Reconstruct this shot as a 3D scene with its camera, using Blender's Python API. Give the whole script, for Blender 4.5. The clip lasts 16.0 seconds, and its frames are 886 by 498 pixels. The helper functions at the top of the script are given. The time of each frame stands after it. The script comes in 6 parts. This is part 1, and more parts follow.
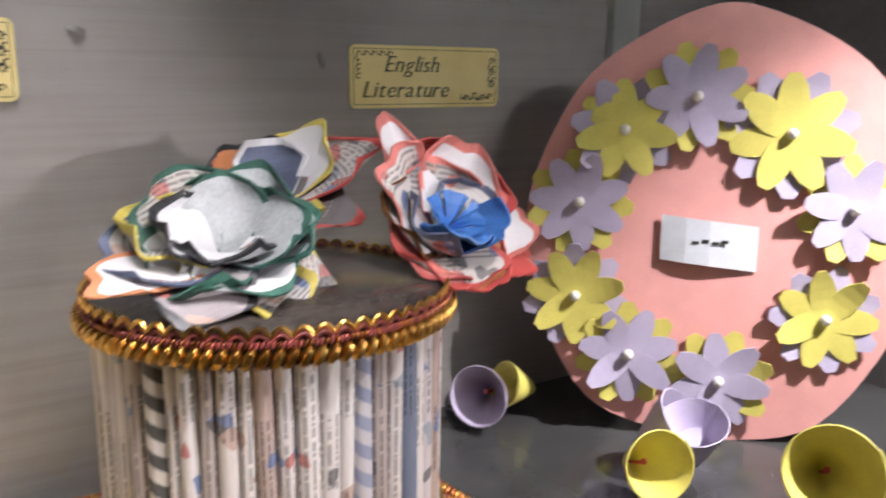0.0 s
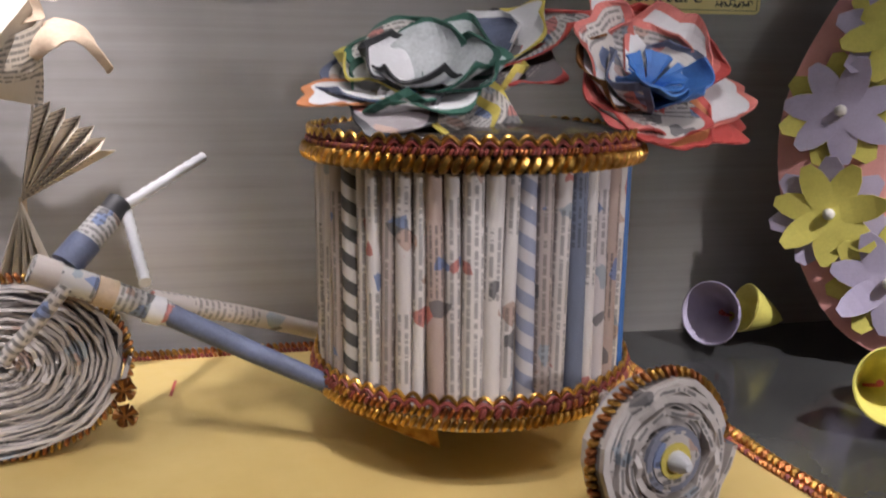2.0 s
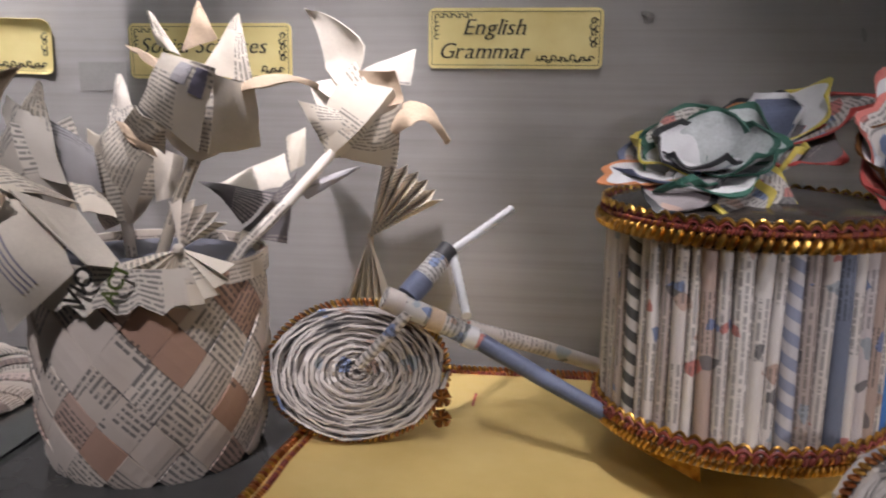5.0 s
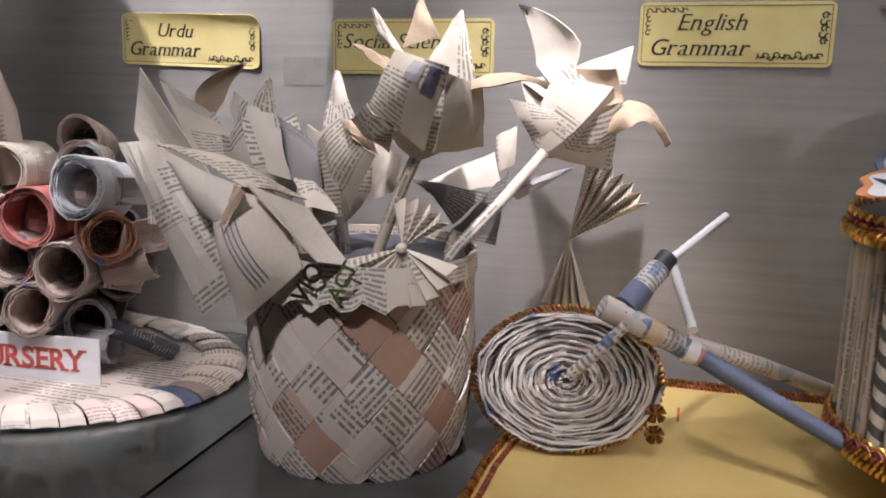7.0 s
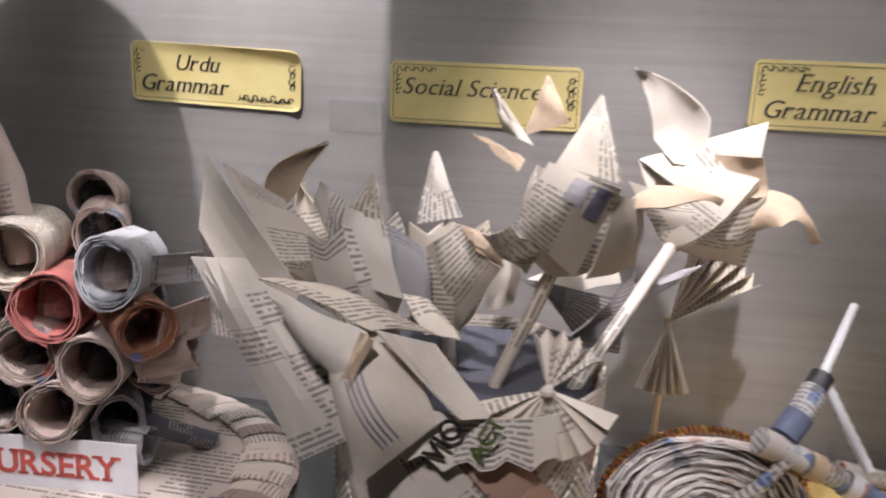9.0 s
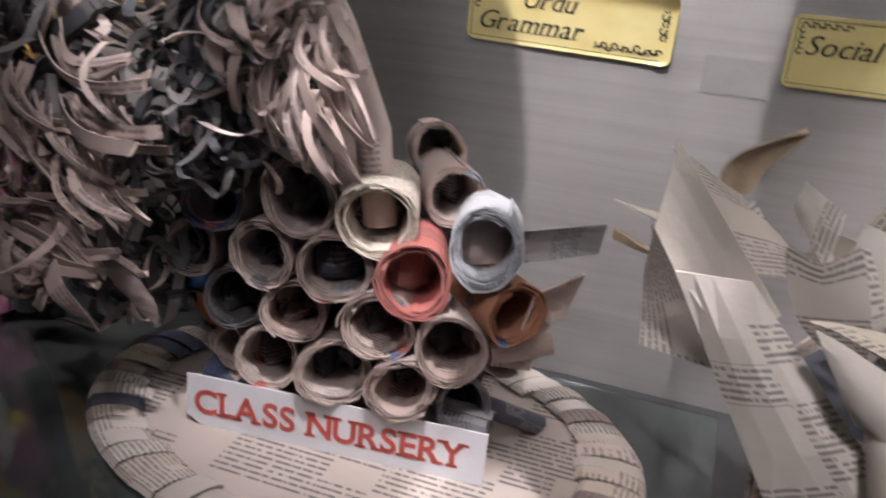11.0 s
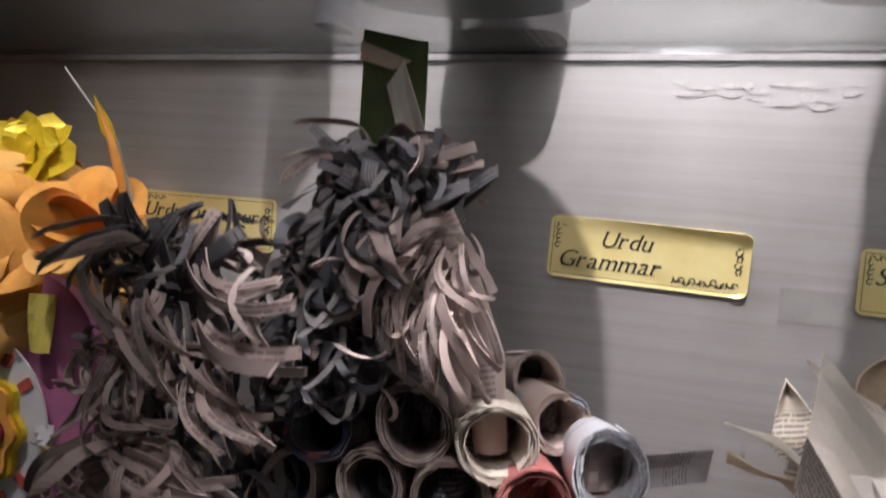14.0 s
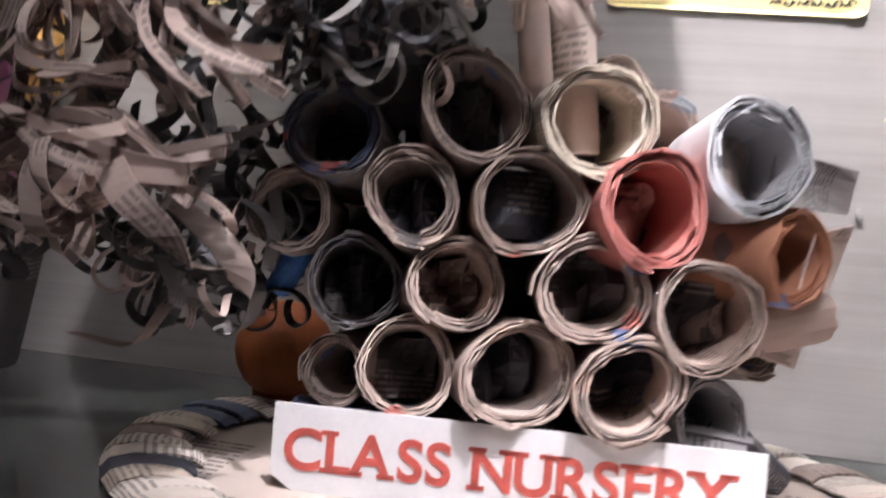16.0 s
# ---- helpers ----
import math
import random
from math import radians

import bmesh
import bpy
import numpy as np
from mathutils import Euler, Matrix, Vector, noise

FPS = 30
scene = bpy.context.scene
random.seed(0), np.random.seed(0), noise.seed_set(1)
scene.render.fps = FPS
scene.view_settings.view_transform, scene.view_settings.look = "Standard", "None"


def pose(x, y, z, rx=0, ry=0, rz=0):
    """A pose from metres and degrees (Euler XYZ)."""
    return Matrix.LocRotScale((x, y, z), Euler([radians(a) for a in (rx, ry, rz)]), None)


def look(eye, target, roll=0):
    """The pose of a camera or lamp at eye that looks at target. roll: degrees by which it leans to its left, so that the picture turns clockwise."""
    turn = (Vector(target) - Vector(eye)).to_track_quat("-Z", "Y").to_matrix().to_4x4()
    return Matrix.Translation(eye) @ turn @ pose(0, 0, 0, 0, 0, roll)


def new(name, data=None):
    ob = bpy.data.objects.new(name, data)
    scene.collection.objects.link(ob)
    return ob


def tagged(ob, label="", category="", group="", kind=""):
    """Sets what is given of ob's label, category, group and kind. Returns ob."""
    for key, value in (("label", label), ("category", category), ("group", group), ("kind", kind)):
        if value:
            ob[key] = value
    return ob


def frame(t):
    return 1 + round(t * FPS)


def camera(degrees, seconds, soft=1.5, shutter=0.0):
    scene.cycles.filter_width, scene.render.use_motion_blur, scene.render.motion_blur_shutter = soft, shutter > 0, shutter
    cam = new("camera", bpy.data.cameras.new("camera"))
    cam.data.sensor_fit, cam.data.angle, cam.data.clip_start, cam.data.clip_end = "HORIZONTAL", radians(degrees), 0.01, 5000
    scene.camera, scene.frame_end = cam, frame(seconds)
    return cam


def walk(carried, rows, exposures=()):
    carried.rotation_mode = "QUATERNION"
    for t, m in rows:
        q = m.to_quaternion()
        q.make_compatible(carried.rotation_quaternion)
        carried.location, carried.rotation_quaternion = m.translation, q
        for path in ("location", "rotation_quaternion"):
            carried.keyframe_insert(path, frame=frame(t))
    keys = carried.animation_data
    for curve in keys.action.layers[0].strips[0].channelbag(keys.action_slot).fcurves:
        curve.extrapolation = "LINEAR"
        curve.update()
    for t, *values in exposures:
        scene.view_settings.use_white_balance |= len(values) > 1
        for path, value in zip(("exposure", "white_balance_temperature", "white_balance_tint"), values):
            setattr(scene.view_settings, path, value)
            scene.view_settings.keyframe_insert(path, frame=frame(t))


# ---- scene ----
cam = camera(56.3, 16.0, soft=1.9, shutter=0.5)
# All plan numbers are in label widths; U is one label's width in metres.
U = 0.13
PATH = [
    (0, (3.8139, -3.8101, 1.9660), (4.9015, -2.1872, 1.5378), 0.86),
    (0.5, (3.7787, -3.9833, 1.8650), (4.6401, -2.2273, 1.4474), -0.05),
    (1, (3.7305, -4.1007, 1.8306), (4.3379, -2.2378, 1.4299), -0.18),
    (1.5, (3.9298, -4.1585, 1.6474), (4.3987, -2.2575, 1.2395), 0.30),
    (2, (4.1524, -4.2271, 1.4543), (4.5325, -2.3098, 1.0307), 0.46),
    (2.5, (4.3035, -4.3041, 1.3676), (4.5345, -2.3667, 0.9282), -0.05),
    (3, (4.2794, -4.3749, 1.5175), (4.2944, -2.4235, 1.0793), -0.93),
    (3.2, (4.2812, -4.4290, 1.5561), (4.2362, -2.4757, 1.1289), -0.62),
    (5.3, (3.9797, -4.7889, 1.7641), (3.6522, -2.8546, 1.3749), 0.31),
    (5.5, (3.9163, -4.7422, 1.7992), (3.5406, -2.8167, 1.4104), 0.18),
    (6, (3.7294, -4.6906, 1.8301), (3.2548, -2.7845, 1.4538), 0.33),
    (6.5, (3.6071, -4.6784, 1.7816), (3.0606, -2.7936, 1.3960), 0.61),
    (7, (3.6456, -4.7441, 1.7466), (3.0799, -2.8713, 1.3312), 0.91),
    (7.5, (3.6306, -4.8678, 1.8491), (3.1204, -2.9812, 1.4240), 1.09),
    (8, (3.3971, -4.7985, 2.0112), (2.9315, -2.8981, 1.5966), 1.21),
    (8.2, (3.2792, -4.6998, 2.0790), (2.8295, -2.7934, 1.6748), 1.41),
    (10.3, (1.6547, -3.9380, 2.4036), (1.3371, -2.1412, 1.5847), 2.27),
    (10.5, (1.5386, -3.9810, 2.3799), (1.1247, -2.2007, 1.5680), 2.66),
    (11, (1.2876, -4.0734, 2.3869), (0.7155, -2.3185, 1.6168), 4.57),
    (11.5, (1.0674, -4.1350, 2.4130), (0.4335, -2.3670, 1.7258), 4.51),
    (12, (0.9371, -4.2299, 2.4801), (0.2874, -2.4325, 1.8907), 4.55),
    (12.5, (0.8399, -4.3040, 2.5418), (0.1605, -2.4880, 2.0511), 4.50),
    (13, (0.7931, -4.3490, 2.5462), (0.0953, -2.5078, 2.1953), 4.46),
    (13.5, (0.8060, -4.3974, 2.5168), (0.1847, -2.5074, 2.3123), 4.05),
    (14, (0.7475, -4.3748, 2.1904), (0.1644, -2.4672, 2.0450), 4.26),
    (14.5, (0.6593, -4.1964, 1.8166), (0.1173, -2.2750, 1.6967), 4.61),
    (15, (0.5701, -4.0097, 1.5073), (0.0621, -2.0796, 1.3790), 4.70),
    (15.5, (0.4244, -3.8178, 1.2245), (-0.0415, -1.8783, 1.0790), 4.75),
    (16, (0.1624, -3.5804, 0.9672), (-0.2633, -1.6316, 0.8214), 4.39),
]


def metres(p):
    return tuple(U * c for c in p)


walk(cam, [(t, look(metres(eye), metres(target), roll)) for t, eye, target, roll in PATH],
     exposures=[(0.0, 0.45), (0.5, 0.3), (1.0, 0.05), (2.0, -0.34), (2.5, -0.45), (3.0, -0.48), (5.5, -0.62), (7.0, -0.55), (8.0, -0.53), (10.5, -0.7), (11.3, -0.38), (12.0, 0.0), (13.0, -0.36), (13.6, -0.6), (14.1, -0.7), (14.6, -0.34), (15.2, 0.15), (16.0, 0.45)])

# ---- light ----
world = bpy.data.worlds.new("world")
scene.world = world
world.use_nodes = True
world.node_tree.nodes["Background"].inputs[0].default_value = (1.0, 0.93, 0.86, 1)
world.node_tree.nodes["Background"].inputs[1].default_value = 0.03
scene.view_settings.exposure = 0.0


def area_lamp(name, eye, target, size, watts, colour):
    data = bpy.data.lights.new(name, "AREA")
    data.shape, data.size, data.energy, data.color = "DISK", size * U, watts, colour
    lamp = new(name, data)
    lamp.matrix_world = look(metres(eye), metres(target))
    return lamp


def spot_lamp(name, eye, target, degrees, blend, radius, watts, colour):
    data = bpy.data.lights.new(name, "SPOT")
    data.spot_size, data.spot_blend, data.shadow_soft_size, data.energy, data.color = radians(degrees), blend, radius * U, watts, colour
    lamp = new(name, data)
    lamp.matrix_world = look(metres(eye), metres(target))
    return lamp


# The cabinet's downlights over the glass, the room's spot at the right, and fill.
spot_lamp("cabinet_downlight", (0.5, -2.6, 5.6), (0.2, 0.0, 1.7), 58, 0.6, 0.05, 31.0, (1.0, 0.940, 1.000))
spot_lamp("cabinet_downlight", (3.0, -2.6, 6.0), (2.7, -0.65, 1.5), 28, 0.8, 0.08, 44.0, (1.0, 0.930, 0.986))
spot_lamp("cabinet_downlight", (2.2, -2.6, 6.0), (0.62, -1.58, 0.05), 12, 0.6, 0.06, 50.0, (1.0, 0.940, 1.000))
spot_lamp("cabinet_downlight", (0.3, -0.95, 6.2), (0.3, 0.0, 3.3), 42, 0.9, 0.06, 8.0, (1.0, 0.94, 1.0))
spot_lamp("cabinet_downlight", (-1.9, -1.0, 6.2), (-1.9, 0.0, 3.3), 42, 0.9, 0.06, 5.0, (1.0, 0.94, 0.98))
spot_lamp("cabinet_downlight", (3.8, -1.1, 6.0), (3.75, 0.0, 2.9), 42, 0.9, 0.08, 9.0, (1.0, 0.93, 0.98))
spot_lamp("cabinet_downlight", (4.5, -3.2, 5.9), (4.2, -1.95, 0.1), 22, 0.8, 0.08, 15.0, (1.0, 0.935, 0.975))
spot_lamp("cabinet_downlight", (8.4, -3.8, 4.6), (7.45, -1.85, 0.0), 50, 0.8, 0.08, 34.0, (1.0, 0.945, 0.975))
spot_lamp("cabinet_downlight", (-2.7, -2.8, 5.8), (-2.75, -1.0, 1.2), 32, 0.7, 0.1, 11.0, (1.0, 0.925, 0.954))
spot_lamp("room_spot_right", (8.2, -6.8, 2.5), (4.4, -1.2, 0.8), 30, 0.7, 0.12, 9.0, (1.0, 0.920, 0.954))
# Unseen fill lamps, added to brighten the tub, rolls, basket and general shade.
spot_lamp("fill_spot_tub", (5.4, -4.8, 6.6), (4.9, -1.75, 0.55), 30, 0.7, 0.2, 9.0, (1.0, 0.925, 0.965))
spot_lamp("fill_spot_rolls", (0.3, -4.9, 6.4), (0.0, -1.5, 0.85), 32, 0.9, 0.2, 8.5, (1.0, 0.925, 0.986))
spot_lamp("fill_spot_basket", (1.9, -5.6, 5.6), (2.1, -1.8, 0.5), 25, 0.8, 0.2, 24.0, (1.0, 0.930, 0.975))
area_lamp("fill_lamp_right", (7.2, -7.0, 3.4), (4.5, -1.2, 0.7), 0.6, 0.12, (1.0, 0.920, 0.954))
area_lamp("fill_lamp_overhead", (3.0, -9.0, 12.0), (3.0, -1.0, 1.0), 6.0, 0.5, (1.0, 0.925, 1.000))

# ---- materials ----


def mat_new(name, base, rough=0.7, metal=0.0):
    m = bpy.data.materials.new(name)
    m.use_nodes = True
    b = m.node_tree.nodes["Principled BSDF"]
    b.inputs["Base Color"].default_value = (*base, 1)
    b.inputs["Roughness"].default_value = rough
    b.inputs["Metallic"].default_value = metal
    return m, m.node_tree.nodes, m.node_tree.links, b


def math_node(nodes, links, op, a, b=None):
    n = nodes.new("ShaderNodeMath")
    n.operation = op
    for i, v in enumerate((a, b)):
        if v is None:
            continue
        if isinstance(v, (int, float)):
            n.inputs[i].default_value = v
        else:
            links.new(v, n.inputs[i])
    return n.outputs[0]


def mix_colour(nodes, links, fac, a, b, mode="MIX"):
    n = nodes.new("ShaderNodeMix")
    n.data_type, n.blend_type = "RGBA", mode
    for i, v in ((0, fac), (6, a), (7, b)):
        if isinstance(v, (int, float)):
            n.inputs[i].default_value = v
        elif isinstance(v, tuple):
            n.inputs[i].default_value = (*v, 1)
        else:
            links.new(v, n.inputs[i])
    return n.outputs[2]


def noise_node(nodes, links, vec, scale, detail=3.0, rough=0.55, dims="3D"):
    n = nodes.new("ShaderNodeTexNoise")
    n.noise_dimensions = dims
    n.inputs["Scale"].default_value, n.inputs["Detail"].default_value, n.inputs["Roughness"].default_value = scale, detail, rough
    if vec is not None:
        links.new(vec, n.inputs["Vector"])
    return n.outputs[0]


def ramp_node(nodes, links, fac, stops, interp="LINEAR"):
    n = nodes.new("ShaderNodeValToRGB")
    n.color_ramp.interpolation = interp
    els = n.color_ramp.elements
    while len(els) < len(stops):
        els.new(0.5)
    for e, (p, c) in zip(els, stops):
        e.position, e.color = p, (*c, 1)
    links.new(fac, n.inputs[0])
    return n.outputs[0]


def bump_from(nodes, links, bsdf, height, strength, dist):
    n = nodes.new("ShaderNodeBump")
    n.inputs["Strength"].default_value, n.inputs["Distance"].default_value = strength, dist
    links.new(height, n.inputs["Height"])
    links.new(n.outputs[0], bsdf.inputs["Normal"])


def plain(name, base, rough=0.7, metal=0.0, vary=0.18, scale=40.0, bump=0.15):
    """A painted, paper or card surface with cloudy and fine variation."""
    m, nodes, links, b = mat_new(name, base, rough, metal)
    co = nodes.new("ShaderNodeTexCoord").outputs["Object"]
    big, fine = noise_node(nodes, links, co, scale, 4), noise_node(nodes, links, co, scale * 14, 3)
    f = math_node(nodes, links, "ADD", math_node(nodes, links, "MULTIPLY", big, 0.7), math_node(nodes, links, "MULTIPLY", fine, 0.3))
    lo, hi = tuple(c * (1 - vary * 1.6) for c in base), tuple(min(1.0, c * (1 + vary)) for c in base)
    links.new(ramp_node(nodes, links, f, [(0.3, lo), (0.72, hi)]), b.inputs["Base Color"])
    bump_from(nodes, links, b, f, bump, 0.0015)
    return m


def newsprint(name, tints, ink=(0.05, 0.05, 0.055), pitch=0.0026, thick=0.5, amount=0.6, cover=0.5, picture=0.0):
    """Printed paper: lines of words in paragraphs, tinted sheet by sheet; picture adds blots of printed colour."""
    m, nodes, links, b = mat_new(name, tints[0], 0.75)
    uv = nodes.new("ShaderNodeTexCoord").outputs["UV"]
    obj = nodes.new("ShaderNodeTexCoord").outputs["Object"]
    rnd = nodes.new("ShaderNodeObjectInfo").outputs["Random"]
    isl = nodes.new("ShaderNodeNewGeometry").outputs["Random Per Island"]
    r = math_node(nodes, links, "FRACT", math_node(nodes, links, "ADD", math_node(nodes, links, "MULTIPLY", rnd, 7.3), math_node(nodes, links, "MULTIPLY", isl, 3.1)))
    sep = nodes.new("ShaderNodeSeparateXYZ")
    links.new(uv, sep.inputs[0])
    shift = math_node(nodes, links, "MULTIPLY", r, 0.37)
    x = math_node(nodes, links, "ADD", sep.outputs[0], shift)
    y = math_node(nodes, links, "ADD", sep.outputs[1], shift)
    row = math_node(nodes, links, "DIVIDE", y, pitch)
    line = math_node(nodes, links, "LESS_THAN", math_node(nodes, links, "FRACT", row), thick)
    comb = nodes.new("ShaderNodeCombineXYZ")
    links.new(math_node(nodes, links, "MULTIPLY", x, 1.0 / (pitch * 0.55)), comb.inputs[0])
    links.new(math_node(nodes, links, "MULTIPLY", math_node(nodes, links, "FLOOR", row), 3.7), comb.inputs[1])
    words = math_node(nodes, links, "GREATER_THAN", noise_node(nodes, links, comb.outputs[0], 0.9, 2.0, 0.7), 0.44)
    blk = nodes.new("ShaderNodeCombineXYZ")
    links.new(math_node(nodes, links, "FLOOR", math_node(nodes, links, "DIVIDE", x, 0.031)), blk.inputs[0])
    links.new(math_node(nodes, links, "FLOOR", math_node(nodes, links, "DIVIDE", y, 0.019)), blk.inputs[1])
    para = nodes.new("ShaderNodeTexWhiteNoise")
    para.noise_dimensions = "2D"
    links.new(blk.outputs[0], para.inputs["Vector"])
    shown = math_node(nodes, links, "GREATER_THAN", para.outputs["Value"], cover)
    ink_f = math_node(nodes, links, "MULTIPLY", math_node(nodes, links, "MULTIPLY", math_node(nodes, links, "MULTIPLY", line, words), shown), amount)
    n = len(tints)
    tint = ramp_node(nodes, links, r, [(i / n, c) for i, c in enumerate(tints)], "CONSTANT")
    stain = noise_node(nodes, links, obj, 22.0, 4)
    tint = mix_colour(nodes, links, math_node(nodes, links, "MULTIPLY", stain, 0.5), tint, (0.62, 0.5, 0.4), "MULTIPLY")
    if picture > 0:
        pic = nodes.new("ShaderNodeTexVoronoi")
        pic.inputs["Scale"].default_value = 130.0
        links.new(obj, pic.inputs["Vector"])
        hue = nodes.new("ShaderNodeSeparateColor")
        links.new(pic.outputs["Color"], hue.inputs[0])
        blot = math_node(nodes, links, "LESS_THAN", hue.outputs[0], picture)
        col = ramp_node(nodes, links, hue.outputs[1], [(0.0, (0.5, 0.12, 0.1)), (0.2, (0.12, 0.2, 0.42)), (0.4, (0.1, 0.1, 0.11)), (0.6, (0.45, 0.3, 0.24)), (0.8, (0.3, 0.36, 0.42))], "CONSTANT")
        tint = mix_colour(nodes, links, math_node(nodes, links, "MULTIPLY", blot, 0.8), tint, col)
    links.new(mix_colour(nodes, links, ink_f, tint, ink), b.inputs["Base Color"])
    bump_from(nodes, links, b, noise_node(nodes, links, obj, 160.0, 4), 0.25, 0.0015)
    return m


PAPER = [(0.66, 0.60, 0.53), (0.62, 0.54, 0.47), (0.68, 0.63, 0.58), (0.6, 0.55, 0.5)]
PINKISH = [(0.5, 0.41, 0.37), (0.56, 0.47, 0.42), (0.42, 0.35, 0.32), (0.52, 0.45, 0.42), (0.47, 0.37, 0.33)]
m_news = newsprint("newsprint", PAPER)
m_page = newsprint("printed_page", [(0.70, 0.65, 0.56), (0.68, 0.62, 0.52), (0.72, 0.68, 0.62)], pitch=0.0033, amount=0.64, cover=0.5)
m_weave = newsprint("woven_newsprint", [(0.56, 0.42, 0.36), (0.7, 0.64, 0.58), (0.74, 0.68, 0.63), (0.68, 0.6, 0.54), (0.76, 0.71, 0.66), (0.72, 0.66, 0.6), (0.5, 0.33, 0.26), (0.7, 0.63, 0.57)], pitch=0.0036, amount=0.72, cover=0.48)
m_roll = newsprint("rolled_newsprint", PINKISH, pitch=0.0034, cover=0.62, amount=0.6, picture=0.03)
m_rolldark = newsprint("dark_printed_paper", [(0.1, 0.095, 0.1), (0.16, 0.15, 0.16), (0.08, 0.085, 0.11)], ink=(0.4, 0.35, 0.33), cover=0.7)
m_rollgrey = newsprint("grey_printed_paper", [(0.34, 0.34, 0.36), (0.4, 0.39, 0.41)], cover=0.7)
m_tube = newsprint("thin_tube_paper", [(0.7, 0.67, 0.66), (0.8, 0.78, 0.78), (0.6, 0.56, 0.54), (0.76, 0.73, 0.72), (0.52, 0.46, 0.44), (0.7, 0.67, 0.7), (0.82, 0.8, 0.79)], pitch=0.0034, cover=0.5, amount=0.5, picture=0.09)
m_bluepage = newsprint("blue_magazine_page", [(0.1, 0.13, 0.24), (0.3, 0.28, 0.3)], cover=0.8, picture=0.15)
m_rustpage = newsprint("rust_magazine_page", [(0.42, 0.16, 0.08), (0.38, 0.18, 0.11)], cover=0.85, picture=0.02)
m_greyblue = newsprint("grey_blue_tube_paper", [(0.2, 0.24, 0.34), (0.26, 0.28, 0.36)], cover=0.8)
m_rosy = newsprint("rosy_tube_paper", [(0.46, 0.36, 0.33), (0.5, 0.4, 0.36)], cover=0.8, picture=0.1)


def striped(name, a_col, b_col):
    """A tube rolled on the slant, so that its printed bands wind round it."""
    m, nodes, links, b = mat_new(name, a_col, 0.6)
    sep = nodes.new("ShaderNodeSeparateXYZ")
    links.new(nodes.new("ShaderNodeTexCoord").outputs["UV"], sep.inputs[0])
    s = math_node(nodes, links, "FRACT", math_node(nodes, links, "DIVIDE", math_node(nodes, links, "ADD", sep.outputs[1], math_node(nodes, links, "MULTIPLY", sep.outputs[0], 0.55)), 0.012))
    f = math_node(nodes, links, "GREATER_THAN", s, 0.5)
    links.new(mix_colour(nodes, links, f, a_col, b_col), b.inputs["Base Color"])
    return m


m_striped = striped("slant_striped_paper", (0.62, 0.58, 0.55), (0.08, 0.08, 0.08))
m_bluestriped = striped("blue_striped_paper", (0.6, 0.58, 0.6), (0.3, 0.33, 0.45))
m_redpage = newsprint("coral_magazine_page", [(0.5, 0.17, 0.15), (0.46, 0.18, 0.16)], cover=0.85)
m_silverpage = newsprint("silvery_page", [(0.5, 0.53, 0.58), (0.56, 0.58, 0.62)], cover=0.75)
m_coil = newsprint("coiled_paper_edge", [(0.64, 0.61, 0.59), (0.7, 0.67, 0.65), (0.58, 0.55, 0.53)], pitch=0.004, cover=0.4, amount=0.7, picture=0.06)
m_magazine = newsprint("magazine_page", [(0.66, 0.64, 0.62), (0.6, 0.6, 0.6)], pitch=0.003, cover=0.5, picture=0.25)
m_pale = plain("plain_paper", (0.64, 0.58, 0.5), 0.75, vary=0.1)
m_tan = plain("tan_paper", (0.55, 0.42, 0.3), 0.75)
m_white = plain("white_card", (0.74, 0.74, 0.76), 0.6, vary=0.06)
m_red = plain("red_print", (0.5, 0.07, 0.06), 0.55)
m_redink = plain("red_ink", (0.55, 0.1, 0.08), 0.6, vary=0.3, scale=120)
m_blue = plain("blue_paper", (0.11, 0.13, 0.21), 0.6, vary=0.25)
m_stripeink = plain("grey_violet_print", (0.2, 0.19, 0.26), 0.6)
m_skyblue = plain("bright_blue_print", (0.06, 0.2, 0.55), 0.45)
m_black = plain("black_print", (0.03, 0.03, 0.035), 0.5)
m_grey = plain("grey_print", (0.46, 0.49, 0.5), 0.5, vary=0.3)
m_note = plain("faded_note", (0.6, 0.63, 0.68), 0.7, vary=0.1)
m_matpage = newsprint("mat_newsprint", [(0.5, 0.44, 0.4), (0.56, 0.5, 0.46)], pitch=0.0048, thick=0.42, amount=0.75, cover=0.5)
m_greenedge = plain("dark_green_ink", (0.03, 0.11, 0.08), 0.6)
m_yellowedge = plain("yellow_print", (0.66, 0.55, 0.12), 0.6)
m_orangeprint = plain("orange_print", (0.62, 0.24, 0.1), 0.55)
m_pinkprint = plain("coral_print", (0.66, 0.2, 0.17), 0.6)
m_lidpaper = plain("brown_glossy_lid", (0.075, 0.062, 0.055), 0.16, vary=0.5, scale=18)
m_pink = plain("pink_card", (0.74, 0.36, 0.33), 0.65, vary=0.07)
m_lilac = plain("lilac_paper", (0.48, 0.43, 0.58), 0.7, vary=0.1)
m_lemon = plain("lemon_paper", (0.68, 0.61, 0.14), 0.7, vary=0.12)
m_orange = plain("orange_paper", (0.82, 0.38, 0.07), 0.7, vary=0.14)
m_deeporange = plain("deep_orange_paper", (0.78, 0.22, 0.03), 0.65, vary=0.15)
m_rustball = plain("dull_orange_paper", (0.32, 0.085, 0.02), 0.7, vary=0.2)
m_apricot = plain("apricot_paper", (0.85, 0.47, 0.13), 0.7, vary=0.12)
m_foilyellow = plain("yellow_foil", (0.75, 0.55, 0.03), 0.28, 0.35, vary=0.2)
m_magenta = plain("mauve_card", (0.5, 0.17, 0.32), 0.6, vary=0.15)
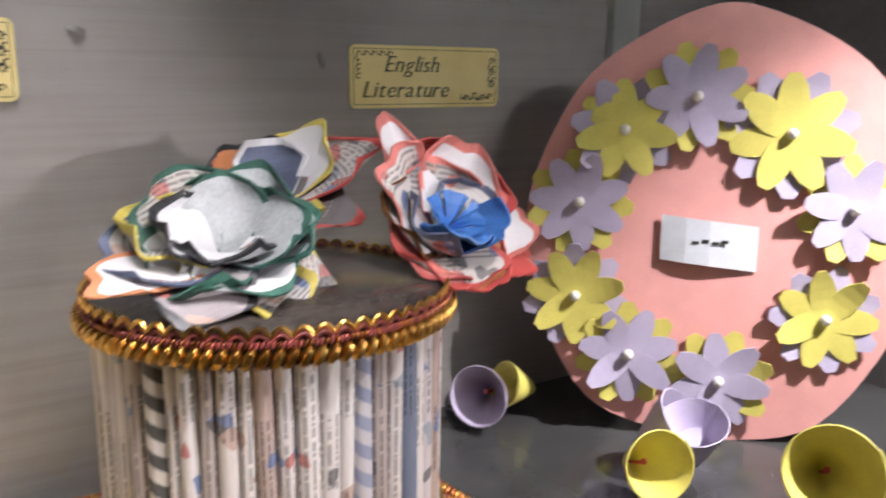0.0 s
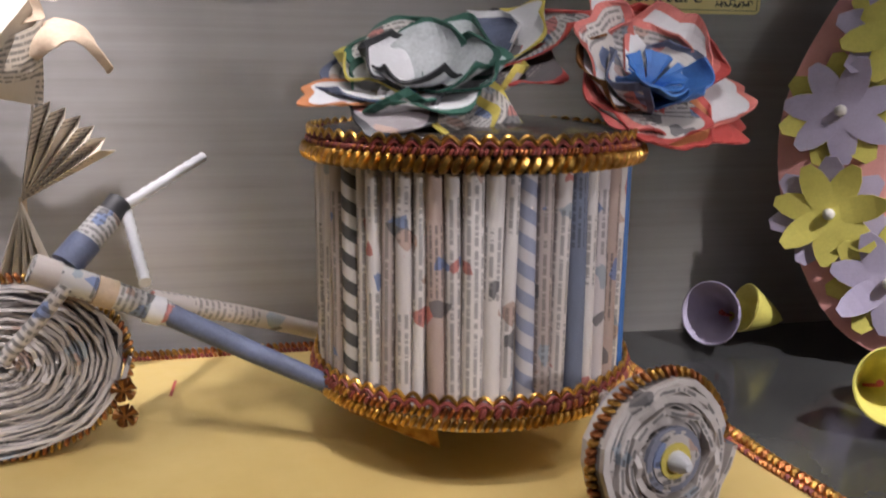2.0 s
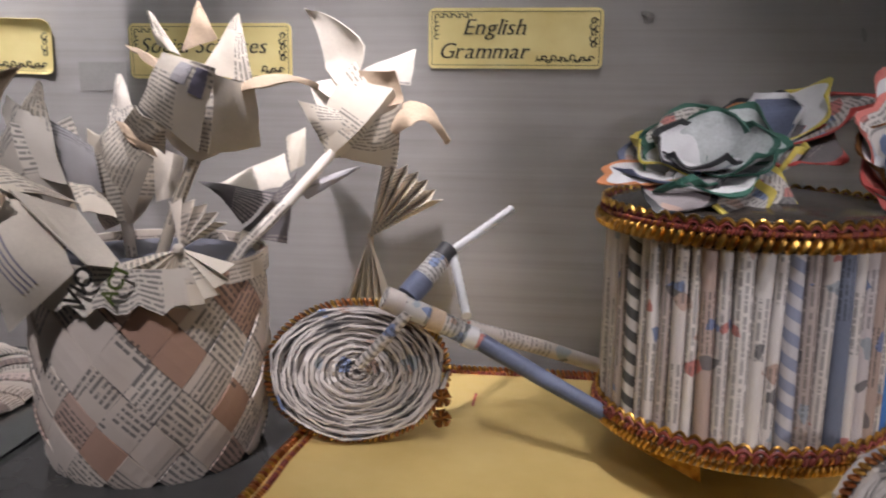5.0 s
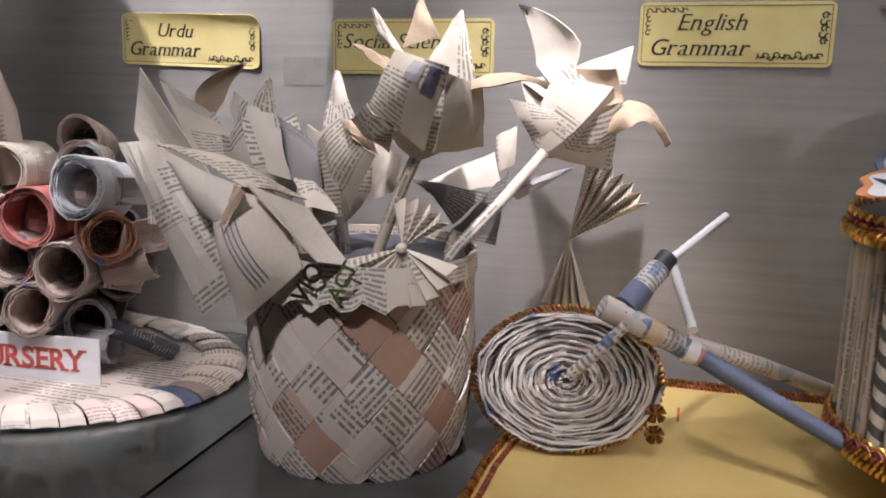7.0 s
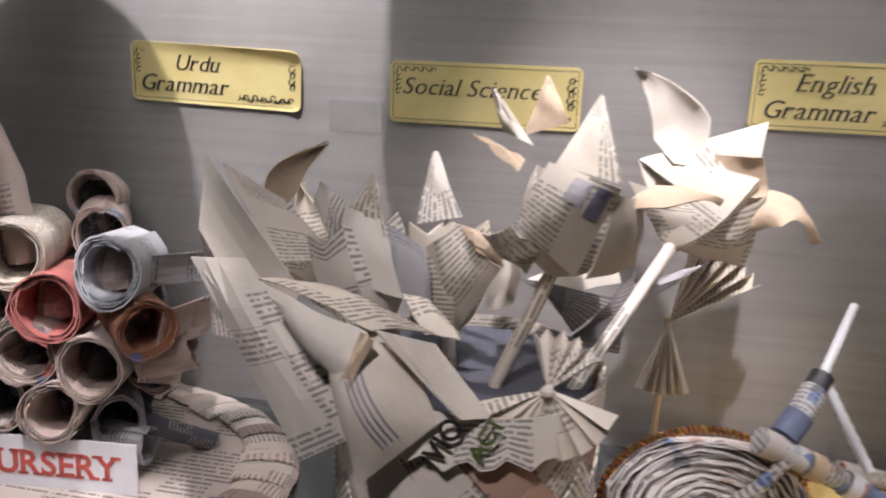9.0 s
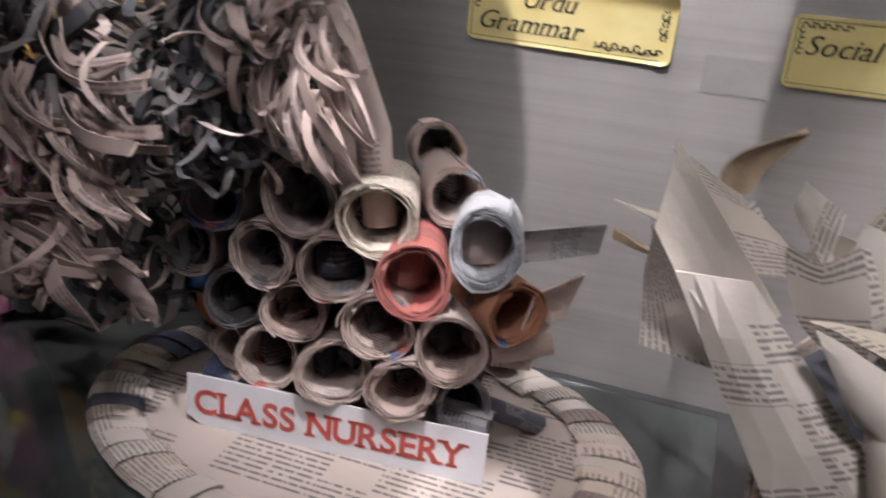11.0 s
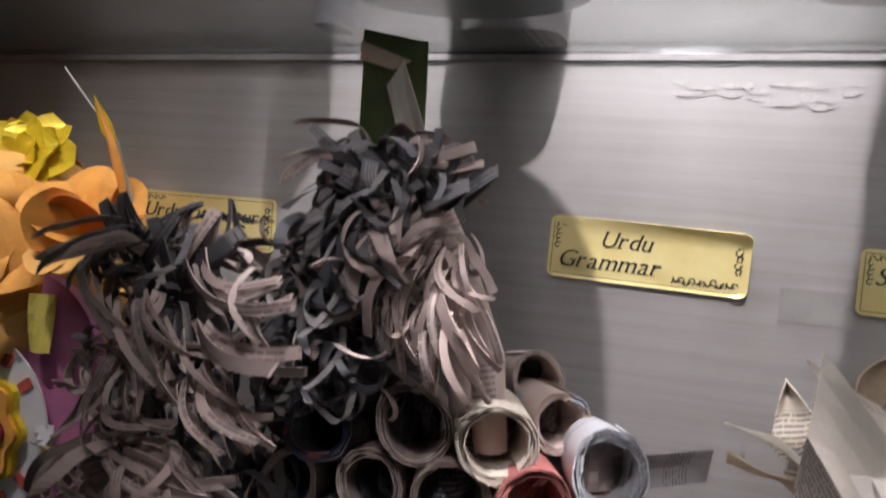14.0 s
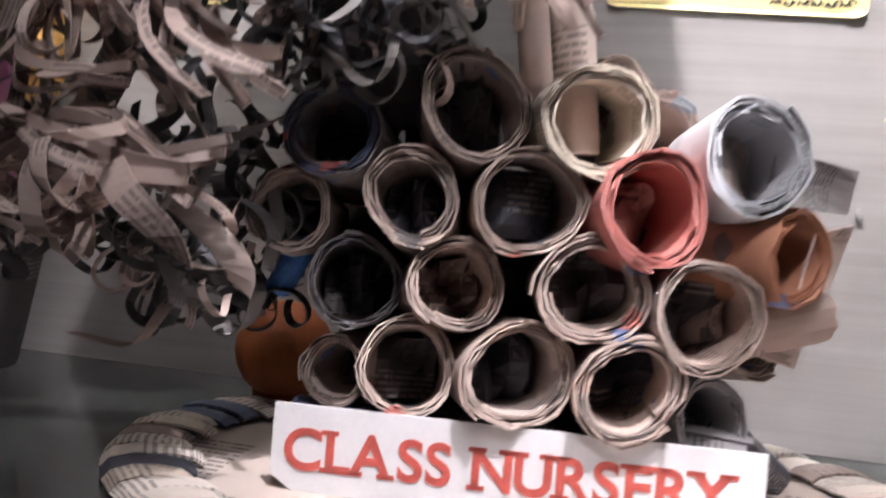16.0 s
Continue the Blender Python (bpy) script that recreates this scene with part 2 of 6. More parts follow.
m_darkred = plain("dark_red_card", (0.3, 0.02, 0.03), 0.55)
m_olive = plain("olive_green_card", (0.09, 0.12, 0.03), 0.6)
m_pearl = plain("pearl", (0.8, 0.77, 0.72), 0.2, vary=0.05)
m_ink = plain("black_ink", (0.02, 0.018, 0.015), 0.5, vary=0.1)
m_braidred = plain("red_braid", (0.25, 0.05, 0.04), 0.55, vary=0.4, scale=300)
m_strip = newsprint("pale_paper_strip", [(0.58, 0.47, 0.43), (0.64, 0.54, 0.5), (0.48, 0.38, 0.35), (0.3, 0.24, 0.22), (0.6, 0.49, 0.45)], pitch=0.0035, cover=0.7, amount=0.5)
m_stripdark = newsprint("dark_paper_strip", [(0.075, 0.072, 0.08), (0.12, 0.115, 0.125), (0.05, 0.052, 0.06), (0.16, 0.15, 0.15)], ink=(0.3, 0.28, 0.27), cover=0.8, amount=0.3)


def gold(name, base, rough, scale, bump, dark, metal=1.0):
    m, nodes, links, b = mat_new(name, base, rough, metal)
    co = nodes.new("ShaderNodeTexCoord").outputs["Object"]
    n1, n2 = noise_node(nodes, links, co, scale, 4), noise_node(nodes, links, co, scale * 9, 3)
    links.new(ramp_node(nodes, links, n1, [(0.3, dark), (0.65, base)]), b.inputs["Base Color"])
    links.new(math_node(nodes, links, "ADD", math_node(nodes, links, "MULTIPLY", n2, 0.25), rough - 0.1), b.inputs["Roughness"])
    bump_from(nodes, links, b, n1, bump, 0.003)
    return m


m_goldcard = gold("gold_card", (0.74, 0.56, 0.22), 0.42, 12, 0.35, (0.64, 0.47, 0.17), 0.3)
m_braid = gold("gold_braid", (0.8, 0.5, 0.13), 0.3, 150, 0.3, (0.3, 0.13, 0.03))
m_rosette = gold("brown_braid", (0.28, 0.13, 0.05), 0.4, 150, 0.3, (0.12, 0.05, 0.02))
m_copper = gold("copper_braid", (0.62, 0.27, 0.1), 0.35, 150, 0.3, (0.25, 0.07, 0.03))
m_plate = gold("gold_label", (0.84, 0.72, 0.34), 0.4, 30, 0.08, (0.76, 0.62, 0.25), 0.3)


def wall_material():
    m, nodes, links, b = mat_new("streaked_grey_laminate", (0.4, 0.39, 0.38), 0.4)
    co = nodes.new("ShaderNodeTexCoord").outputs["Object"]
    mp = nodes.new("ShaderNodeMapping")
    mp.inputs["Scale"].default_value = (2.0, 2.0, 95.0)
    links.new(co, mp.inputs["Vector"])
    grain = noise_node(nodes, links, mp.outputs[0], 1.6, 6, 0.62)
    cloud = noise_node(nodes, links, co, 7.0, 6)
    f = math_node(nodes, links, "ADD", math_node(nodes, links, "MULTIPLY", grain, 0.42), math_node(nodes, links, "MULTIPLY", cloud, 0.58))
    links.new(ramp_node(nodes, links, f, [(0.34, (0.2, 0.187, 0.18)), (0.5, (0.262, 0.248, 0.24)), (0.66, (0.315, 0.3, 0.294))]), b.inputs["Base Color"])
    links.new(math_node(nodes, links, "ADD", math_node(nodes, links, "MULTIPLY", grain, 0.25), 0.28), b.inputs["Roughness"])
    bump_from(nodes, links, b, f, 0.12, 0.001)
    return m


def floor_material():
    m, nodes, links, b = mat_new("dark_polished_shelf", (0.07, 0.07, 0.07), 0.12)
    co = nodes.new("ShaderNodeTexCoord").outputs["Object"]
    f = noise_node(nodes, links, co, 9.0, 5)
    links.new(ramp_node(nodes, links, f, [(0.3, (0.03, 0.03, 0.03)), (0.7, (0.065, 0.066, 0.066))]), b.inputs["Base Color"])
    links.new(math_node(nodes, links, "ADD", math_node(nodes, links, "MULTIPLY", noise_node(nodes, links, co, 60, 4), 0.22), 0.06), b.inputs["Roughness"])
    return m


def glass_material():
    m, nodes, links, b = mat_new("green_edged_glass", (0.8, 0.86, 0.84), 0.03)
    b.inputs["Transmission Weight"].default_value = 1.0
    b.inputs["IOR"].default_value = 1.48
    co = nodes.new("ShaderNodeTexCoord").outputs["Object"]
    links.new(math_node(nodes, links, "MULTIPLY", noise_node(nodes, links, co, 30, 3), 0.1), b.inputs["Roughness"])
    return m


m_wall, m_floor, m_glass = wall_material(), floor_material(), glass_material()
m_side = plain("cabinet_side_panel", (0.2, 0.19, 0.185), 0.5, vary=0.2, scale=8)
m_room = plain("room_plaster", (0.5, 0.46, 0.42), 0.8, vary=0.1, scale=3)
m_post = plain("aluminium_post", (0.5, 0.52, 0.5), 0.35, 0.6, vary=0.1)
m_tape = plain("clear_tape", (0.25, 0.24, 0.23), 0.15, vary=0.1)

# ---- mesh helpers ----


def vec(*c):
    return Vector(c)


class Geo:
    """Gathers the faces of one mesh, with the printed sheet's own coordinates on each corner."""

    def __init__(self):
        self.v, self.f, self.uv, self.mi = [], [], [], []

    def face(self, idx, uvs=None, mi=0):
        self.f.append(tuple(idx))
        self.uv.append(uvs if uvs else [(self.v[i][0], self.v[i][2]) for i in idx])
        self.mi.append(mi)

    def grid(self, fn, nu, nv, su=1.0, sv=1.0, thick=0.006, mi=0, back=None, edge=None, du=0.0, dv=0.0):
        """A sheet of paper fn(u, v), u and v from 0 to 1, with a thickness."""
        back, edge = mi if back is None else back, mi if edge is None else edge
        p = [[Vector(fn(i / nu, j / nv)) for j in range(nv + 1)] for i in range(nu + 1)]
        o = len(self.v)
        nrm = {}
        for i in range(nu + 1):
            for j in range(nv + 1):
                a, b = p[min(i + 1, nu)][j] - p[max(i - 1, 0)][j], p[i][min(j + 1, nv)] - p[i][max(j - 1, 0)]
                n = a.cross(b)
                nrm[i, j] = n.normalized() if n.length > 1e-9 else Vector((0, 0, 1))
        for side in (0.5, -0.5):
            for i in range(nu + 1):
                for j in range(nv + 1):
                    self.v.append(tuple(p[i][j] + nrm[i, j] * thick * side))
        half = (nu + 1) * (nv + 1)
        at = lambda i, j, s: o + s * half + i * (nv + 1) + j
        t = lambda i, j: (i / nu * su + du, j / nv * sv + dv)
        for i in range(nu):
            for j in range(nv):
                q = [(i, j), (i + 1, j), (i + 1, j + 1), (i, j + 1)]
                self.face([at(a, b, 0) for a, b in q], [t(a, b) for a, b in q], mi)
                q = q[::-1]
                self.face([at(a, b, 1) for a, b in q], [t(a, b) for a, b in q], back)
        rim = [(i, 0) for i in range(nu)] + [(nu, j) for j in range(nv)] + [(nu - i, nv) for i in range(nu)] + [(0, nv - j) for j in range(nv)]
        for k, a in enumerate(rim):
            b = rim[(k + 1) % len(rim)]
            self.face([at(*b, 0), at(*a, 0), at(*a, 1), at(*b, 1)], [t(*b), t(*a), t(*a), t(*b)], edge)

    def tube(self, pts, r, sides=8, mi=0, caps=True, wrap=1.0):
        pts = [Vector(p) for p in pts]
        rs = r if isinstance(r, (list, tuple)) else [r] * len(pts)
        o, run = len(self.v), 0.0
        up = None
        runs = []
        for k, p in enumerate(pts):
            d = (pts[min(k + 1, len(pts) - 1)] - pts[max(k - 1, 0)]).normalized()
            if up is None:
                up = d.orthogonal().normalized()
            up = (up - d * up.dot(d)).normalized()
            side = d.cross(up)
            run += (p - pts[k - 1]).length if k else 0
            runs.append(run)
            for s in range(sides):
                a = 2 * math.pi * s / sides
                self.v.append(tuple(p + (up * math.cos(a) + side * math.sin(a)) * rs[k]))
        girth = 2 * math.pi * max(rs)
        for k in range(len(pts) - 1):
            for s in range(sides):
                s2 = (s + 1) % sides
                q = [o + k * sides + s, o + k * sides + s2, o + (k + 1) * sides + s2, o + (k + 1) * sides + s]
                u0, u1 = s / sides * girth * wrap, (s + 1) / sides * girth * wrap
                self.face(q, [(u0, runs[k]), (u1, runs[k]), (u1, runs[k + 1]), (u0, runs[k + 1])], mi)
        if caps:
            self.face([o + s for s in range(sides)][::-1], None, mi)
            self.face([o + (len(pts) - 1) * sides + s for s in range(sides)], None, mi)

    def ribbon(self, pts, widths, thick=0.006, mi=0, back=None):
        """A strip along pts; widths are the vectors to its two edges."""
        pts = [Vector(p) for p in pts]
        n = len(pts) - 1
        long = sum((pts[k + 1] - pts[k]).length for k in range(n))

        def fn(u, v):
            k = min(int(u * n + 1e-6), n)
            return pts[k] + Vector(widths[k]) * (2 * v - 1)

        self.grid(fn, n, 1, long, 2 * Vector(widths[n // 2]).length, thick, mi, back)

    def box(self, lo, hi, mi=0, bevel=0.0):
        x0, y0, z0 = lo
        x1, y1, z1 = hi
        o = len(self.v)
        self.v += [(x0, y0, z0), (x1, y0, z0), (x1, y1, z0), (x0, y1, z0), (x0, y0, z1), (x1, y0, z1), (x1, y1, z1), (x0, y1, z1)]
        for q in ((0, 3, 2, 1), (4, 5, 6, 7), (0, 1, 5, 4), (1, 2, 6, 5), (2, 3, 7, 6), (3, 0, 4, 7)):
            self.face([o + i for i in q], None, mi)

    def ball(self, c, r, mi=0, nu=8, nv=5, squash=1.0):
        o = len(self.v)
        c = Vector(c)
        for j in range(nv + 1):
            b = math.pi * j / nv - math.pi / 2
            for i in range(nu):
                a = 2 * math.pi * i / nu
                self.v.append(tuple(c + Vector((math.cos(a) * math.cos(b) * r, math.sin(a) * math.cos(b) * r, math.sin(b) * r * squash))))
        for j in range(nv):
            for i in range(nu):
                i2 = (i + 1) % nu
                self.face([o + j * nu + i, o + j * nu + i2, o + (j + 1) * nu + i2, o + (j + 1) * nu + i], None, mi)

    def prism(self, outline, lo, hi, mi=0, edge=None):
        """An outline of (x, z) pushed from y = lo to y = hi (lo is the front)."""
        edge = mi if edge is None else edge
        o, n = len(self.v), len(outline)
        self.v += [(x, lo, z) for x, z in outline] + [(x, hi, z) for x, z in outline]
        self.face(range(o, o + n), None, mi)
        self.face(list(range(o + n, o + 2 * n))[::-1], None, mi)
        for k in range(n):
            k2 = (k + 1) % n
            self.face([o + k2, o + k, o + n + k, o + n + k2], None, edge)

    def moved(self, m):
        self.v = [tuple(m @ Vector(p)) for p in self.v]
        return self


def mesh_of(name, g, mats, smooth=False):
    me = bpy.data.meshes.new(name)
    me.from_pydata([tuple(U * c for c in p) for p in g.v], [], g.f)
    layer = me.uv_layers.new(name="sheet")
    flat = [c * U for face in g.uv for uv in face for c in uv]
    layer.data.foreach_set("uv", flat)
    for m in mats if isinstance(mats, (list, tuple)) else [mats]:
        me.materials.append(m)
    me.polygons.foreach_set("material_index", g.mi)
    me.polygons.foreach_set("use_smooth", [smooth] * len(g.f))
    me.update()
    if smooth:
        me.set_sharp_from_angle(angle=radians(42))
    return me


def part(name, g, mats, parent=None, label="", smooth=False, m=None, kind=""):
    """One mesh object under a thing or a part; a Geo or a ready mesh."""
    me = g if isinstance(g, bpy.types.Mesh) else mesh_of(name, g, mats, smooth)
    ob = new(name, me)
    if parent is not None:
        ob.parent = parent
    if m is not None:
        q = m.copy()
        q.translation = q.translation * U
        ob.matrix_basis = q
    return tagged(ob, label, kind=kind)


def thing(name, at, label, category, group="", kind=""):
    """An Empty at the thing's base that carries its parts."""
    ob = new(name)
    ob.empty_display_size = 0.02
    ob.location = metres(at)
    return tagged(ob, label, category, group, kind)


def solo(name, g, mats, label, category, at=(0, 0, 0), group="", kind="", smooth=False):
    ob = part(name, g, mats, None, label, smooth, kind=kind)
    ob.location = metres(at)
    return tagged(ob, label, category, group, kind)


def lettering(name, text, size, mat, parent, m, label="", shear=0.0, extrude=0.0015, offset=0.0, space=1.0, align="LEFT"):
    """Raised letters; their plane is x across and y up before m."""
    cu = bpy.data.curves.new("letters", "FONT")
    cu.body, cu.size, cu.shear, cu.extrude, cu.offset, cu.space_character, cu.align_x = text, size * U, shear, extrude * U, offset * U, space, align
    tmp = new("letters", cu)
    me = bpy.data.meshes.new_from_object(tmp.evaluated_get(bpy.context.evaluated_depsgraph_get()))
    bpy.data.objects.remove(tmp)
    bpy.data.curves.remove(cu)
    me.materials.clear()
    me.materials.append(mat)
    return part(name, me, mat, parent, label, m=m)


FACE = Matrix.Rotation(radians(90), 4, "X")  # lays x-y drawing upright, facing -y

# ---- the cabinet and the room ----


def slab(name, lo, hi, mat, label, category):
    g = Geo()
    g.box(lo, hi)
    return solo(name, g, mat, label, category, kind="structure")


slab("wall_back", (-4.1, 0.0, -1.0), (9.2, 0.25, 7.0), m_wall, "grey streaked laminate back wall of the display cabinet", "wall")
slab("wall_left", (-4.1, -3.2, -1.0), (-3.87, 0.0, 7.0), m_side, "dark side panel of the display cabinet", "wall")
slab("wall_right", (8.95, -3.2, -1.0), (9.2, 0.0, 7.0), m_side, "dark side panel of the display cabinet", "wall")
slab("floor", (-3.87, -3.2, -0.25), (8.95, 0.0, 0.0), m_floor, "dark polished shelf that reflects the things on it", "shelf")
slab("ceiling", (-3.87, -3.2, 6.75), (8.95, 0.0, 7.0), m_side, "dark top panel of the display cabinet", "ceiling")
slab("cabinet_plinth", (-4.1, -3.2, -7.0), (9.2, -3.0, -0.25), m_side, "dark front panel below the shelf", "cabinet panel")
slab("room_floor", (-22, -26, -7.25), (28, 0.25, -7.0), m_room, "plain floor of the dim room", "floor")
slab("room_wall_behind", (-22, -26.3, -7), (28, -26, 15), m_room, "plain plastered wall of the room", "wall")
slab("room_wall_left", (-22.3, -26, -7), (-22, 0.25, 15), m_room, "plain plastered wall of the room", "wall")
slab("room_wall_right", (28, -26, -7), (28.3, 0.25, 15), m_room, "plain plastered wall of the room", "wall")
slab("room_ceiling", (-22, -26, 15), (28, 0.5, 15.3), m_room, "plain ceiling of the room", "ceiling")
slab("room_wall_beside_left", (-22, 0.0, -7), (-4.1, 0.25, 15), m_room, "plain plastered wall beside the cabinet", "wall")
slab("room_wall_beside_right", (9.2, 0.0, -7), (28, 0.25, 15), m_room, "plain plastered wall beside the cabinet", "wall")
slab("room_wall_over", (-4.1, 0.0, 7.0), (9.2, 0.25, 15), m_room, "plain plastered wall over the cabinet", "wall")
SHELF = 2.935
upper = slab("glass_shelf", (-3.8, -3.0, SHELF), (8.8, -0.01, SHELF + 0.1), m_glass, "clear glass shelf with a pale green edge", "glass shelf")
upper.visible_shadow = False
upper.rotation_euler = (0, radians(-1.4), 0)
sheet = slab("glass_sheet", (-3.8, -3.1, 0.004), (1.57, -0.1, 0.024), m_glass, "thin glass sheet lying on the dark shelf", "glass sheet")
sheet.visible_shadow = False
slab("corner_post", (7.55, -0.06, 1.3), (7.77, -0.003, 6.7), m_post, "pale metal strip on the back wall", "post")

# Dark strip added for the shadow line of the shelf's glass edge.
slab("shelf_batten", (-3.8, -0.03, SHELF - 0.035), (8.8, -0.002, SHELF - 0.004), m_side, "thin dark strip standing in for the shade under the glass shelf", "batten").rotation_euler = (0, radians(-1.4), 0)


def bundle(x, y, w, d, h, label):
    """A slumped dark block, rounded at its edges, added to throw a shadow band on the wall."""
    g = Geo()
    n = 20
    rings = []
    for k in range(6):
        z = h * k / 5
        s = 1 - 0.12 * (k / 5) ** 3 + 0.03 * math.sin(k * 2.0 + x)
        rings.append([(s * w / 2 * math.copysign(abs(math.cos(2 * math.pi * j / n)) ** 0.5, math.cos(2 * math.pi * j / n)), s * d / 2 * math.copysign(abs(math.sin(2 * math.pi * j / n)) ** 0.5, math.sin(2 * math.pi * j / n)), z) for j in range(n)])
    for r in rings:
        g.v += r
    for k in range(5):
        for j in range(n):
            g.face((k * n + j, k * n + (j + 1) % n, (k + 1) * n + (j + 1) % n, (k + 1) * n + j))
    g.face(list(range(n))[::-1])
    g.face([5 * n + j for j in range(n)])
    solo("paper_bundle", g, m_rolldark, label, "paper bundle", (x, y, SHELF + 0.103 + 0.0244 * x), "bundles on the glass shelf", smooth=True)


# Added blocks, placed so that their shadows make the wall's upright dark bands.
bundle(-0.2, -0.34, 0.5, 0.46, 0.95, "dark block added on the glass shelf to shade the wall")
bundle(1.32, -1.15, 0.46, 0.5, 0.9, "dark block added on the glass shelf to shade the wall")
bundle(-1.05, -0.6, 0.13, 0.3, 0.5, "narrow dark block added on the glass shelf to shade the wall")
m_dish = plain("dark_green_glazed_card", (0.05, 0.058, 0.045), 0.4, vary=0.3, scale=25)


def dish(x, y, r, label):
    """A shallow round dish with a rolled rim, standing on the glass shelf."""
    g = Geo()
    g.tube([(0, 0, 0.0), (0, 0, 0.02), (0, 0, 0.1), (0, 0, 0.135), (0, 0, 0.13), (0, 0, 0.05), (0, 0, 0.045)], [r * 0.8, r * 0.84, r * 0.97, r, r * 0.95, r * 0.78, 0.02], 56)
    ob = solo("round_dish", g, m_dish, label, "dish", (x, y, SHELF + 0.103 + 0.0244 * x), "dishes on the glass shelf", smooth=True)
    ob.rotation_euler = (0, radians(-1.4), 0)


dish(-0.2, -1.28, 0.64, "large dark green round dish on the glass shelf")
dish(0.9, -1.9, 0.44, "dark green round dish on the glass shelf")

# ---- gold subject labels on the wall ----


def rounded(w, h, r, n=4):
    out = []
    for cx, cz, a0 in ((w - r, h - r, 0), (r, h - r, 90), (r, r, 180), (w - r, r, 270)):
        for k in range(n + 1):
            a = radians(a0 + 90 * k / n)
            out.append((cx + r * math.cos(a), cz + r * math.sin(a)))
    return out[::-1]


def ring_flat(g, cx, cz, r, w, y, n=8, a0=0, a1=360, sq=1.0):
    """A flat scroll stroke facing the room."""
    o = len(g.v)
    for k in range(n + 1):
        a = radians(a0 + (a1 - a0) * k / n)
        for rr in (r - w / 2, r + w / 2):
            g.v.append((cx + rr * math.cos(a) * sq, y, cz + rr * math.sin(a)))
    for k in range(n):
        g.face([o + 2 * k, o + 2 * k + 1, o + 2 * k + 3, o + 2 * k + 2])


FEET = {"E": ((0.1, 0), (0.1, 1)), "G": ((0.9, 0.42),), "U": ((0.1, 1), (0.9, 1)), "L": ((0.1, 0), (0.1, 1)), "i": ((0.5, 0), (0.35, 0.72)), "l": ((0.5, 0), (0.35, 1)), "r": ((0.2, 0), (0.1, 1)), "n": ((0.12, 0), (0.9, 0), (0.08, 1)), "m": ((0.08, 0), (0.5, 0), (0.92, 0), (0.04, 1)), "u": ((0.08, 1), (0.92, 0), (0.88, 1)), "h": ((0.12, 0), (0.9, 0), (0.08, 1)), "d": ((0.9, 0), (0.85, 1)), "a": ((0.92, 0),), "t": ((0.6, 0),)}


def serif_line(text, size, parent, m):
    """A line of slanted serif letters: thin strokes, swelled sideways so that the stems are heavy, with small feet."""
    g, pen = Geo(), 0.0
    for ch in text:
        if ch == " ":
            pen += 0.3 * size
            continue
        cu = bpy.data.curves.new("letters", "FONT")
        cu.body, cu.size, cu.extrude, cu.offset, cu.resolution_u = ch, size, 0.0012, -0.0016 * size / 0.125, 4
        tmp = new("letters", cu)
        me = bpy.data.meshes.new_from_object(tmp.evaluated_get(bpy.context.evaluated_depsgraph_get()))
        bpy.data.objects.remove(tmp)
        bpy.data.curves.remove(cu)
        pts, faces = [v.co.copy() for v in me.vertices], [tuple(p.vertices) for p in me.polygons]
        bpy.data.meshes.remove(me)
        x0, x1 = min(p.x for p in pts), max(p.x for p in pts)
        y0, y1 = min(p.y for p in pts), max(p.y for p in pts)
        for k in range(3):
            o, dx = len(g.v), pen - x0 + k * 0.015 * size
            g.v += [(p.x + dx + 0.3 * p.y, p.y, p.z + 0.0003 * k) for p in pts]
            for f in faces:
                g.face([o + i for i in f])
        for fx, fz in FEET.get(ch, ()):
            x, y = pen + (x1 - x0) * fx + 0.028 * size, (y0 + (y1 - y0) * fz) - (0.03 * size if fz > 0.5 else 0.0)
            a, b = 0.085 * size, 0.03 * size
            o = len(g.v)
            g.v += [(x + sx + 0.3 * (y + sy), y + sy, sz) for sz in (-0.001, 0.0014) for sx, sy in ((-a, 0), (a, 0), (a, b), (-a, b))]
            for q in ((0, 3, 2, 1), (4, 5, 6, 7), (0, 1, 5, 4), (1, 2, 6, 5), (2, 3, 7, 6), (3, 0, 4, 7)):
                g.face([o + i for i in q])
        pen += x1 - x0 + 0.13 * size
    part("lettering", g, m_ink, parent, "black slanted serif lettering", m=m)


